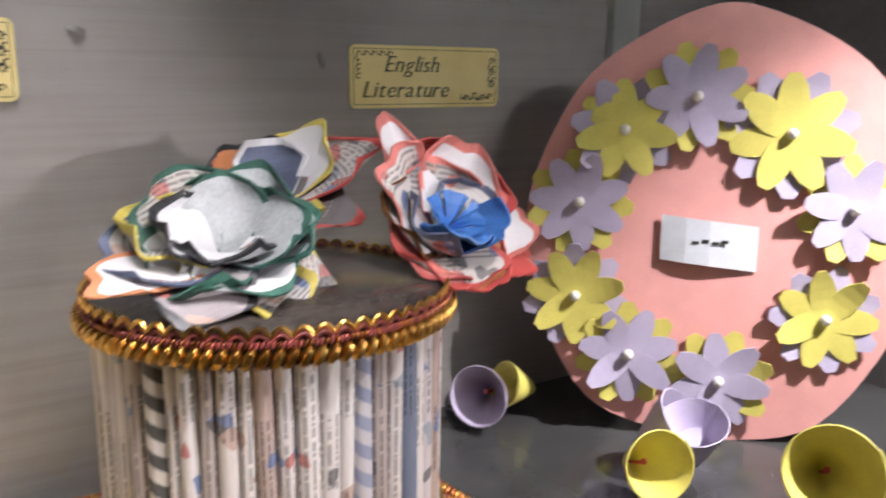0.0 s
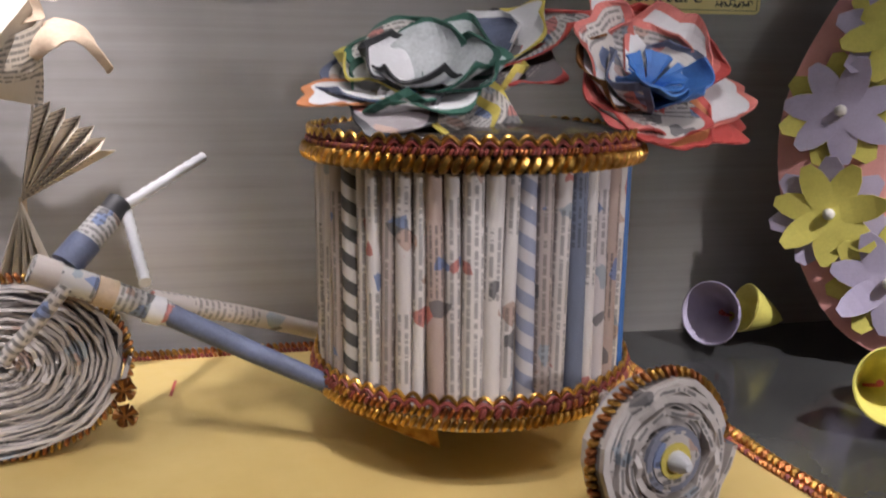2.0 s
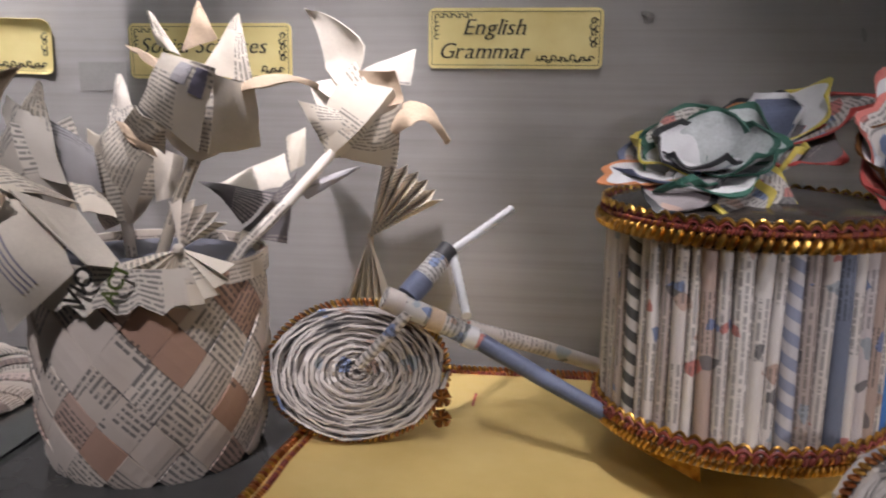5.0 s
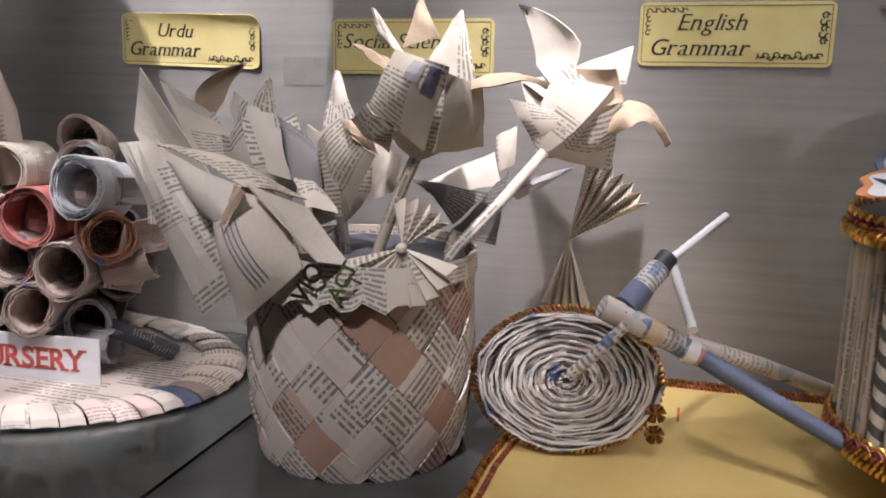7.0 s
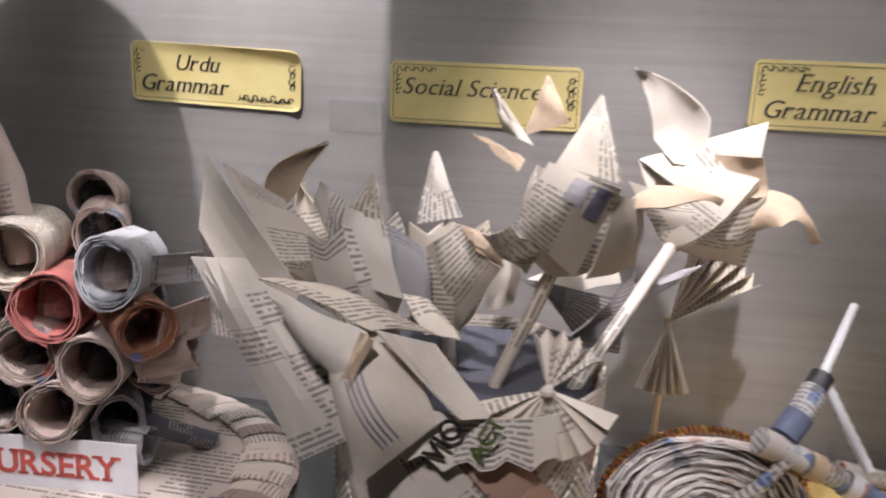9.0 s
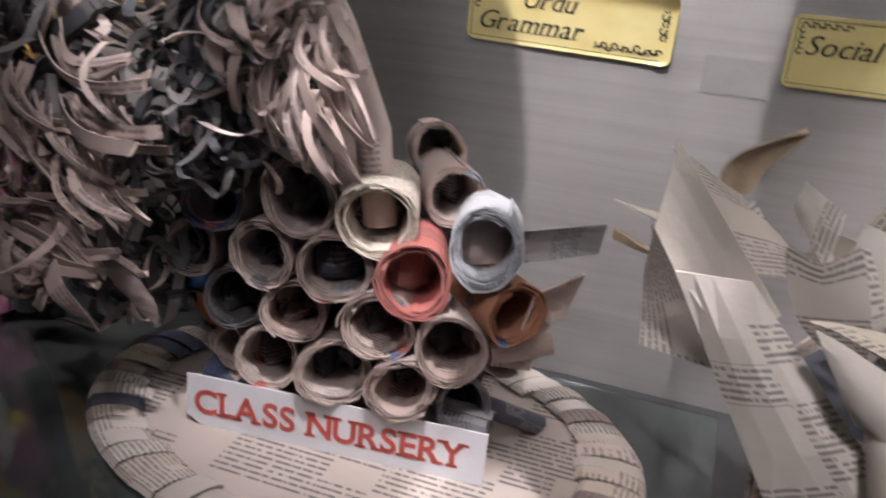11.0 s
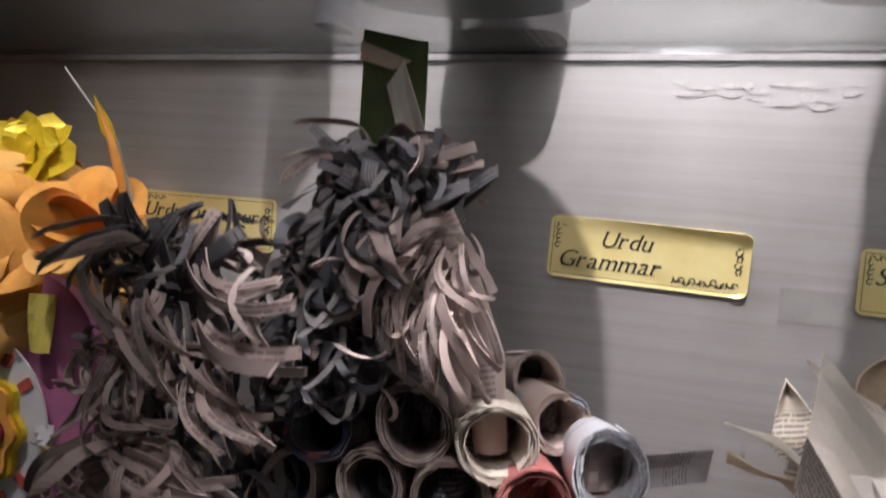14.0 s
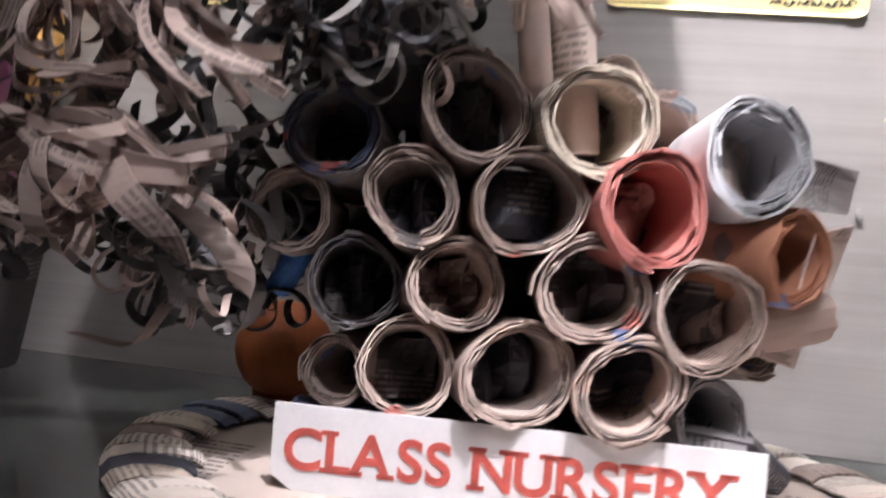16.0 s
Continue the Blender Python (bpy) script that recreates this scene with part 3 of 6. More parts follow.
def subject_label(x, z, w, h, tilt, rows, ornament, lift=0.0):
    root = thing("subject_label", (x, -0.002, z), "gold sticker label reading " + " ".join(r[0] for r in rows) + " on the back wall", "label", "subject labels")
    root.rotation_euler = (0, radians(tilt), 0)
    g = Geo()
    if lift:
        r = 0.04
        inset = lambda v: max(0.0, r - math.sqrt(max(0.0, r * r - max(0.0, r - h * min(v, 1 - v)) ** 2)))
        g.grid(lambda u, v: (inset(v) + (w - 2 * inset(v)) * u, -0.009 - lift * u ** 0.5 * max(0.0, (v - 0.7) / 0.3) ** 2 - 0.25 * lift * max(0.0, (u - 0.94) / 0.06) ** 2 - 0.12 * lift * max(0.0, 0.06 - v) / 0.06, h * v), 24, 30, w, h, 0.004)
    else:
        g.prism(rounded(w, h, 0.035), -0.012, 0.0)
    part("plate", g, m_plate, root, "shiny gold sticker", smooth=bool(lift))
    g = Geo()
    for k, (a, b) in enumerate((((0.02, 0.018), (w - 0.02, 0.021)), ((0.02, h - 0.021), (w - 0.02, h - 0.018)), ((0.018, 0.02), (0.021, h - 0.02)), ((w - 0.021, 0.02), (w - 0.018, h - 0.02)))):
        g.box((a[0], -0.0135, a[1]), (b[0], -0.0115, b[1]))
    part("border_line", g, m_ink, root, "thin black border line")
    g = Geo()
    y = -0.0145
    for k in range(9):
        ring_flat(g, 0.05 + k * 0.023, h - 0.045 + 0.006 * (k % 2), 0.012, 0.006, y, 6, 200 * (k % 2), 200 * (k % 2) + 230)
    for k in range(5):
        ring_flat(g, 0.045 + 0.006 * (k % 2), h - 0.065 - k * 0.023, 0.012, 0.006, y, 6, 90, 330)
        ring_flat(g, w - 0.05 - 0.008 * (k % 2), h - 0.07 - k * 0.032, 0.015, 0.008, y, 6, 120 * (k % 2), 120 * (k % 2) + 260)
        ring_flat(g, w - 0.035, h - 0.075 - k * 0.032, 0.01, 0.007, y, 5, 40, 250)
    for k in range(ornament):
        ring_flat(g, w - 0.06 - k * 0.026, 0.055 + 0.008 * math.sin(k * 1.9), 0.014, 0.007, y, 6, 150 * (k % 2), 150 * (k % 2) + 240)
        ring_flat(g, w - 0.07 - k * 0.026, 0.045 - 0.004 * (k % 2), 0.009, 0.006, y, 5, 0, 210)
    part("scroll_ornament", g, m_ink, root, "black scrollwork in the corners", kind="stuff")
    for text, lx, lz, size in rows:
        serif_line(text, size, root, Matrix.Translation((lx, -0.0135, lz)) @ FACE)
    return root


subject_label(-2.63, 1.735, 1.0, 0.315, 0, [("Urdu Literature", 0.1, 0.16, 0.125)], 6)
subject_label(-0.004, 1.775, 1.01, 0.325, 1.3, [("Urdu", 0.27, 0.18, 0.125), ("Grammar", 0.055, 0.06, 0.13)], 12, 0.05)
subject_label(1.5, 1.735, 1.0, 0.32, 0, [("Social Sciences", 0.07, 0.15, 0.125)], 5)
subject_label(3.305, 1.805, 0.972, 0.33, 0, [("English", 0.2, 0.185, 0.125), ("Grammar", 0.06, 0.055, 0.125)], 12)
subject_label(5.78, 1.755, 0.935, 0.32, 0, [("English", 0.2, 0.185, 0.12), ("Literature", 0.07, 0.055, 0.12)], 8)

for tx, tz, tw, th in ((1.16, 1.66, 0.3, 0.17),):
    g = Geo()
    g.box((0, -0.004, 0), (tw, -0.001, th))
    solo("tape_piece", g, m_tape, "strip of clear tape stuck to the wall", "tape", (tx, 0, tz))
for tx, tz, ta in ((4.51, 2.1, 12), (5.63, 1.99, 75), (1.06, 0.98, 80)):
    g = Geo()
    g.grid(lambda u, v: (0.07 * (u - 0.5), -0.004 - 0.01 * math.sin(3 * u), 0.03 * (v - 0.5) * (1 - abs(2 * u - 1) * 0.6)), 5, 2)
    ob = solo("wall_scuff", g, m_side, "small dark scuff on the wall", "scuff", (tx, 0, tz))
    ob.rotation_euler = (0, radians(ta), 0)

m_bare = plain("bare_backing_board", (0.35, 0.335, 0.325), 0.8, vary=0.25, scale=60)
rr = random.Random(77)
for k in range(34):
    fx, fz, fw, fh = rr.triangular(0.3, 1.5, 1.1), 2.77 + rr.uniform(-0.06, 0.06), rr.uniform(0.05, 0.2), rr.uniform(0.015, 0.06)
    cut = [rr.uniform(0.45, 1.0) for j in range(9)]
    g = Geo()
    g.prism([(fw / 2 * cut[j] * math.cos(-2 * math.pi * j / 9), fh / 2 * cut[j] * math.sin(-2 * math.pi * j / 9)) for j in range(9)], -0.0025 - 0.0002 * k, -0.0005)
    solo("peeled_patch", g, m_bare, "pale peeled patch on the laminate wall", "peeled patch", (fx, 0, fz), "peeled patches on the wall")

# ---- newspaper cycle cart on its gold board ----
BOARD = [(2.83, -2.32), (5.93, -2.3), (5.68, -0.2), (2.95, -0.2)]
board = thing("display_board", (0, 0, 0), "gold card covered board with braid trim along its edges", "board")
g = Geo()
o = len(g.v)
g.v += [(x, y, 0.0) for x, y in BOARD] + [(x, y, 0.08) for x, y in BOARD]
g.face((0, 3, 2, 1))
g.face((4, 5, 6, 7))
for k in range(4):
    g.face((k, (k + 1) % 4, 4 + (k + 1) % 4, 4 + k))
part("board_panel", g, m_goldcard, board, "gold foil card")


def braid(path, r, n, mats, seed=0, closed=False):
    """A twisted metallic cord: fat slanted beads along a path of points."""
    g = Geo()
    pts = [Vector(p) for p in path]
    if closed:
        pts.append(pts[0])
    lens = [0]
    for a, b in zip(pts, pts[1:]):
        lens.append(lens[-1] + (b - a).length)
    count = max(4, int(lens[-1] / (r * 1.15)))
    rr = random.Random(seed)
    k = 0
    for i in range(count):
        s = (i + 0.5) / count * lens[-1]
        while k < len(lens) - 2 and lens[k + 1] < s:
            k += 1
        d = (pts[k + 1] - pts[k]).normalized()
        c = pts[k] + d * (s - lens[k])
        m = Matrix.Translation(c) @ d.to_track_quat("X", "Z").to_matrix().to_4x4() @ Matrix.Rotation(0.5, 4, "Y")
        b = Geo()
        b.ball((0, 0, 0), r, rr.randrange(len(mats)) if len(mats) > 1 else 0, 6, 4)
        b.v = [tuple(m @ Vector((p[0] * 0.55, p[1] * 0.9, p[2] * 1.05))) for p in b.v]
        off = len(g.v)
        g.v += b.v
        for f, uv, mi in zip(b.f, b.uv, b.mi):
            g.f.append(tuple(j + off for j in f))
            g.uv.append(uv)
            g.mi.append(mi)
    return g


def edge_pts(a, b, z, n=8, wob=0.008):
    return [(a[0] + (b[0] - a[0]) * k / n + wob * math.sin(k * 2.3), a[1] + (b[1] - a[1]) * k / n + wob * math.sin(k * 1.7), z) for k in range(n + 1)]


for k in range(4):
    a, b = BOARD[k], BOARD[(k + 1) % 4]
    part("edge_braid", braid(edge_pts(a, b, 0.088), 0.026, 0, [m_braid, m_copper], k), [m_braid, m_copper], board, "gold braid trim", kind="stuff")
    inner = lambda p: (p[0] + (0.05 if p[0] < 4 else -0.05), p[1] + (0.05 if p[1] < -1 else -0.05))
    part("edge_braid", braid(edge_pts(inner(a), inner(b), 0.084), 0.018, 0, [m_braidred, m_copper], k + 9), [m_braidred, m_copper], board, "dark red braid trim", kind="stuff")
g = Geo()
g.box((3.655, -0.74, 0.0805), (3.668, -0.56, 0.0825))
part("pen_mark", g, m_redink, board, "faint red pen stroke")

CART = thing("cycle_cart", (4.87, -1.17, 0.08), "model cycle cart of rolled newspaper with a tube-walled tub", "paper craft cart")
CX, CY, CZ = 4.87, -1.17, 0.08


def c(x, y, z):
    return (x - CX, y - CY, z - CZ)


def circle(r, z, n=64, sq=1.0):
    return [(r * math.cos(2 * math.pi * k / n), r * sq * math.sin(2 * math.pi * k / n), z) for k in range(n)]


# The tub: thin rolled tubes side by side, each a part.
TUB_R, Z_LO, Z_HI = 0.565, 0.28, 1.09
ang = 0.0
rr = random.Random(3)
while ang < 2 * math.pi - 0.04:
    rad = rr.choice((0.023, 0.027, 0.031, 0.036))
    ang += rad / TUB_R
    g = Geo()
    lean = rr.uniform(-0.012, 0.012)
    top, bot = ang + lean, ang - lean
    px = lambda a, z: (TUB_R * math.cos(a), TUB_R * math.sin(a), z)
    g.tube([px(bot, Z_LO), px((bot + top) / 2 + rr.uniform(-0.004, 0.004), 0.5 * (Z_LO + Z_HI)), px(top, Z_HI)], rad, 10, wrap=1.0)
    deg = math.degrees(ang) % 360
    tint = m_tube
    if abs(deg - 293) < 2.6:
        tint = m_greyblue
    elif abs(deg - 275) < 2.4:
        tint = m_bluestriped
    elif abs(deg - 244) < 3.0:
        tint = m_rosy
    elif abs(deg - 329) < 3.4:
        tint = m_skyblue
    elif abs(deg - 213) < 3.2:
        tint = m_striped
    elif abs(deg - 312) < 2.4:
        tint = m_rosy
    if tint not in (m_striped, m_bluestriped):
        g.uv = [[(b, a) for a, b in face] for face in g.uv]  # the print runs along the tube
    part("paper_tube", g, tint, CART, smooth=True)
    ang += rad / TUB_R
g = Geo()
g.tube([(0, 0, Z_LO + 0.01), (0, 0, Z_HI - 0.01)], TUB_R - 0.02, 32)
part("tub_lining", g, m_pale, CART, "pale card lining")
g = Geo()
g.tube([(0, 0, 0.16), (0, 0, 0.2), (0, 0, Z_LO)], [0.5, 0.57, 0.6], 40)
part("tub_base", g, m_tube, CART, "printed paper tub base")
g = Geo()
g.tube([(0.02, -0.02, 0.12), (0.02, -0.02, 0.165)], 0.33, 24)
part("base_foot", g, m_pale, CART, "pale paper foot under the tub")
for nm, r, z, cr, mats, lab in (("top_gold_braid", 0.62, 1.09, 0.034, [m_braid], "gold braid"), ("top_gold_braid", 0.617, 1.128, 0.013, [m_braidred, m_copper], "dark red braid"),
                                ("base_braid", 0.612, 0.275, 0.022, [m_braidred, m_copper, m_braid], "red and gold braid"), ("base_braid", 0.615, 0.235, 0.024, [m_braid], "gold braid")):
    part(nm, braid(circle(r, z), cr, 0, mats, int(z * 100), True), mats, CART, lab, smooth=True, kind="stuff")


def scallops(r, z, n, h, wire):
    g = Geo()
    for k in range(n):
        a0, a1 = 2 * math.pi * k / n, 2 * math.pi * (k + 1) / n
        pts = []
        for j in range(7):
            a = a0 + (a1 - a0) * j / 6
            pts.append((r * math.cos(a), r * math.sin(a), z + h * math.sin(math.pi * j / 6)))
        g.tube(pts, wire, 5)
    return g


part("scallop_trim", scallops(0.612, 1.15, 64, 0.026, 0.008), m_braid, CART, "looped gold and red trim", smooth=True)
part("scallop_trim", scallops(0.608, 1.135, 64, 0.022, 0.009), m_braidred, CART, "looped dark red trim", smooth=True)
part("scallop_trim", scallops(0.605, 0.3, 64, 0.03, 0.008), m_braid, CART, "looped gold trim", smooth=True)
part("scallop_trim", scallops(0.61, 0.285, 64, 0.024, 0.009), m_braidred, CART, "looped dark red trim", smooth=True)
g = Geo()
g.tube([(0, 0, 1.06), (0, 0, 1.15), (0, 0, 1.165), (0.0, 0.0, 1.2), (0.0, 0.0, 1.21)], [0.6, 0.6, 0.57, 0.3, 0.02], 40)
part("lid", g, m_lidpaper, CART, "dark glossy printed paper lid", smooth=True)

# Paper blooms on the lid.


def bloom_petal(centre, angle, length, width, rise, curl, tone, rim, seed):
    """One rounded petal of a printed page with an inked rim."""
    rr2 = random.Random(seed)
    w1, w2, w3, w4 = rr2.uniform(-0.03, 0.03), rr2.uniform(-0.025, 0.025), rr2.uniform(0, 6), rr2.uniform(0.03, 0.1)
    d, s = Vector((math.cos(angle), math.sin(angle), 0)), Vector((-math.sin(angle), math.cos(angle), 0))

    def fn(u, v, grow=1.0):
        v2 = v * grow
        half = width * grow * 1.12 * math.sin(math.pi * (0.1 + 0.7 * v)) ** 0.7
        half = max(half, 0.02) * (1 + w4 * math.sin(9 * v + w3))
        uu = 2 * u - 1
        z = rise * v2 + curl * v2 * v2 + (0.25 * width) * uu * uu + w1 * math.sin(5 * u + 3 * v) + w2 * math.cos(7 * v + u)
        p = Vector(centre) + d * (length * v2 * (1 - 0.34 * abs(uu) ** 2.2 * v - 0.06 * v * max(0.0, 1 - 2.5 * abs(uu)) + 0.05 * math.sin(4 * uu + w3) * v)) + s * (half * uu)
        return p + Vector((0, 0, z))

    g = Geo()
    nu, nv = 14, 11
    g.grid(fn, nu, nv, width * 2, length, 0.008, 0, 0, 1)
    for i in range(nu):
        for j in range(nv):
            if j > 2 and (i in (0, nu - 1) or j == nv - 1):
                k = 2 * (i * nv + j)
                g.mi[k] = g.mi[k + 1] = 1
    return g


def bloom(at, tilt, spec, label, heart):
    root = thing("paper_bloom", at, label, "paper flower", "paper blooms on the lid")
    root.rotation_euler = [radians(a) for a in tilt]
    for i, (a, l, w, rise, curl, tone, rim) in enumerate(spec):
        part("petal", bloom_petal((0, 0, 0.01 * (i % 3)), radians(a), l, w, rise, curl, tone, rim, i * 7 + int(at[0] * 100)), [tone, rim], root)
    if heart is not None:
        g = Geo()
        for k in range(5):
            a = 2 * math.pi * k / 5
            g.grid(lambda u, v: (0.11 * v * math.cos(a + 1.1 * (u - 0.5)) + 0.015 * math.sin(9 * u), 0.11 * v * math.sin(a + 1.1 * (u - 0.5)), 0.05 + 0.17 * v - 0.06 * v * v), 4, 3)
        part("flower_heart", g, heart, root, "crumpled flower heart")
    return root


bloom((4.64, -1.36, 1.36), (23, -6, 0), [(186, 0.44, 0.1, 0.1, -0.04, m_white, m_orangeprint), (224, 0.34, 0.16, 0.06, -0.06, m_bluepage, m_black), (272, 0.36, 0.2, -0.06, -0.1, m_magazine, m_yellowedge), (318, 0.4, 0.19, -0.02, -0.08, m_magazine, m_yellowedge),
      (165, 0.38, 0.17, 0.05, 0.0, m_magazine, m_blue), (10, 0.34, 0.18, 0.06, 0.02, m_grey, m_greenedge), (100, 0.36, 0.18, 0.1, 0.03, m_magazine, m_greenedge), (55, 0.36, 0.18, 0.1, 0.04, m_grey, m_greenedge), (140, 0.34, 0.16, 0.08, 0.02, m_magazine, m_yellowedge),
      (210, 0.27, 0.17, 0.1, -0.04, m_white, m_greenedge), (285, 0.28, 0.18, 0.08, -0.04, m_white, m_greenedge), (345, 0.27, 0.16, 0.12, 0.0, m_grey, m_greenedge), (80, 0.24, 0.15, 0.16, 0.0, m_grey, m_greenedge), (150, 0.22, 0.14, 0.16, 0.0, m_white, m_black), (250, 0.16, 0.13, 0.14, -0.02, m_white, m_black)],
      "paper flower of grey and green-edged magazine petals on the lid", None)
bloom((5.47, -1.3, 1.34), (42, 6, 0), [(108, 0.5, 0.1, 0.1, 0.04, m_white, m_pinkprint), (62, 0.46, 0.22, 0.1, 0.02, m_pinkprint, m_red), (60, 0.44, 0.15, 0.13, 0.02, m_white, m_pinkprint), (10, 0.5, 0.15, 0.02, 0.0, m_white, m_pinkprint), (-12, 0.46, 0.14, -0.02, -0.02, m_red, m_red), (140, 0.34, 0.17, 0.12, 0.04, m_magazine, m_pinkprint), (172, 0.3, 0.16, 0.1, 0.04, m_white, m_rosette),
      (215, 0.28, 0.18, 0.06, -0.02, m_pinkprint, m_red), (262, 0.28, 0.2, 0.06, -0.03, m_magazine, m_red), (305, 0.3, 0.18, 0.05, -0.02, m_orangeprint, m_red), (85, 0.3, 0.15, 0.14, 0.0, m_magazine, m_pinkprint), (30, 0.24, 0.13, 0.14, 0.0, m_magazine, m_blue), (200, 0.2, 0.13, 0.14, 0.02, m_magazine, m_blue), (330, 0.2, 0.12, 0.16, 0.02, m_skyblue, m_skyblue), (255, 0.17, 0.12, 0.18, 0.0, m_skyblue, m_skyblue)],
      "red-edged white paper flower with a blue heart, on the lid", m_skyblue)
bloom((4.98, -0.92, 1.45), (22, -14, 0), [(0, 0.5, 0.13, 0.12, 0.0, m_magazine, m_red), (185, 0.46, 0.1, 0.0, 0.0, m_tan, m_red), (35, 0.4, 0.14, 0.1, 0.02, m_white, m_yellowedge), (140, 0.32, 0.14, 0.06, 0.02, m_magazine, m_yellowedge),
      (250, 0.3, 0.16, 0.04, -0.02, m_magazine, m_yellowedge), (310, 0.36, 0.16, 0.02, -0.04, m_rolldark, m_red), (90, 0.3, 0.15, 0.1, 0.02, m_orangeprint, m_black), (215, 0.3, 0.14, 0.04, 0.0, m_white, m_blue), (60, 0.24, 0.12, 0.14, 0.0, m_blue, m_white)],
      "paper flower of yellow-edged magazine petals on the lid", None)


def coil_wheel(name, at, r, rz, width, turns, rot, rim_mats, label, hub=False):
    """A wheel of coiled paper strip: its turns stand uneven like the real coil."""
    root = part(name, Geo_coil(r, rz, width, turns), m_coil, CART, label)
    root.location = metres(c(*at))
    root.rotation_euler = [radians(a) for a in rot]
    ring = [((r + 0.012) * math.cos(2 * math.pi * k / 40), 0.02, (rz + 0.012) * math.sin(2 * math.pi * k / 40)) for k in range(40)]
    part("rim_braid", braid(ring, 0.022, 0, rim_mats, 4, True), rim_mats, root, "gold braid round the rim", smooth=True, kind="stuff")
    g = Geo()
    g.tube([(0, 0.03, 0), (0, width + 0.01, 0)], r * 0.97, 36)
    g.v = [(p[0], p[1], p[2] * rz / r) for p in g.v]
    part("wheel_back", g, m_rollgrey, root, "grey paper backing")
    if hub:
        g = Geo()
        g.tube([(0, -0.05, 0), (0, -0.085, 0), (0, -0.11, 0)], [0.034, 0.028, 0.012], 12)
        part("hub", g, m_white, root, "white paper hub", smooth=True)
        g = Geo()
        g.tube([(0, -0.03, 0), (0, -0.046, 0)], 0.1, 20)
        part("hub_ring", g, m_greyblue, root, "grey blue paper ring")
        g = Geo()
        g.tube([(0, -0.03, 0), (0, -0.05, 0)], 0.078, 20)
        part("hub_ring", g, m_coil, root, "printed paper ring")
        g = Geo()
        g.tube([(0, -0.03, 0), (0, -0.054, 0)], 0.055, 16)
        part("hub_ring", g, m_yellowedge, root, "yellow paper ring")
    return root


def Geo_coil(r, rz, width, turns):
    g = Geo()
    rr3 = random.Random(int(r * 1000))
    n = 22
    o = len(g.v)
    total = turns * n
    t = r / turns
    for i in range(total + 1):
        a = 2 * math.pi * i / n
        rad = 0.02 + (r - 0.02) * i / total
        front = -0.03 + rr3.uniform(-0.012, 0.012) - 0.014 * math.sin(i / n * 2.4)
        wob = 1 + 0.02 * math.sin(a * 3 + i * 0.05) + 0.02 * math.sin(a * 7 + i * 0.11) + rr3.uniform(-0.2, 0.2) * t / max(rad, 0.05)
        for ra, y in ((rad - t * 0.47, width), (rad - t * 0.47, front), (rad + t * 0.47, front), (rad + t * 0.47, width)):
            g.v.append((ra * wob * math.cos(a), y, ra * wob * math.sin(a) * rz / r))
    for i in range(total):
        for q in range(3):
            idx = [o + 4 * i + q, o + 4 * i + q + 1, o + 4 * i + q + 5, o + 4 * i + q + 4]
            u0, u1 = i * 0.02, (i + 1) * 0.02
            g.face(idx, [(u0, 0.03 * q), (u0, 0.03 * q + 0.03), (u1, 0.03 * q + 0.03), (u1, 0.03 * q)])
    return g


coil_wheel("front_wheel", (3.165, -1.2, 0.405), 0.41, 0.31, 0.09, 24, (-14, 0, 10), [m_braid, m_copper], "large front wheel coiled from newspaper strip")
coil_wheel("rear_wheel", (5.24, -2.13, 0.345), 0.236, 0.236, 0.08, 11, (-4, 0, 14), [m_braid, m_copper], "small rear wheel coiled from paper strip", True)
coil_wheel("rear_wheel", (5.2, -0.42, 0.32), 0.215, 0.215, 0.08, 8, (0, 0, 0), [m_braid, m_copper], "small rear wheel coiled from paper strip", True)
g = Geo()
g.tube([c(5.24, -2.08, 0.345), c(5.2, -0.35, 0.32)], 0.03, 10)
part("axle", g, m_tube, CART, "rolled paper axle")


def stick(name, pts, r, mat, label, sides=10):
    g = Geo()
    g.tube([c(*p) for p in pts], r, sides)
    return part(name, g, mat, CART, label, smooth=True)


stick("sleeve", [(3.31, -1.28, 0.785), (3.45, -1.24, 0.715), (3.6, -1.2, 0.64), (3.735, -1.16, 0.565)], [0.05, 0.051, 0.049, 0.046], m_magazine, "wrapped printed paper sleeve")
stick("sleeve_band", [(3.315, -1.278, 0.782), (3.39, -1.257, 0.745)], 0.055, m_tube, "grey white paper band")
stick("sleeve_band", [(3.5, -1.235, 0.69), (3.56, -1.215, 0.66)], 0.055, m_tan, "tan paper band")
stick("sleeve_band", [(3.66, -1.18, 0.6), (3.71, -1.165, 0.577)], 0.053, m_white, "white paper band")
stick("shaft", [(3.7, -1.15, 0.58), (4.0, -1.25, 0.45), (4.36, -1.39, 0.31)], [0.044, 0.04, 0.034], m_blue, "blue rolled paper shaft")
stick("shaft_tip", [(4.34, -1.385, 0.318), (4.56, -1.48, 0.22)], 0.022, m_rolldark, "dark shaft tip")
stick("shaft", [(3.66, -1.1, 0.61), (4.0, -0.9, 0.47), (4.4, -0.72, 0.3)], [0.038, 0.038, 0.034], m_tube, "printed rolled paper shaft")
stick("steering_post", [(3.41, -1.22, 0.78), (3.47, -1.16, 0.85)], 0.056, m_blue, "blue end of the steering post")
stick("steering_post", [(3.465, -1.165, 0.845), (3.53, -1.07, 0.92)], 0.052, m_magazine, "printed steering post")
stick("steering_post", [(3.525, -1.075, 0.915), (3.565, -1.02, 0.965)], 0.047, m_black, "black top of the steering post")


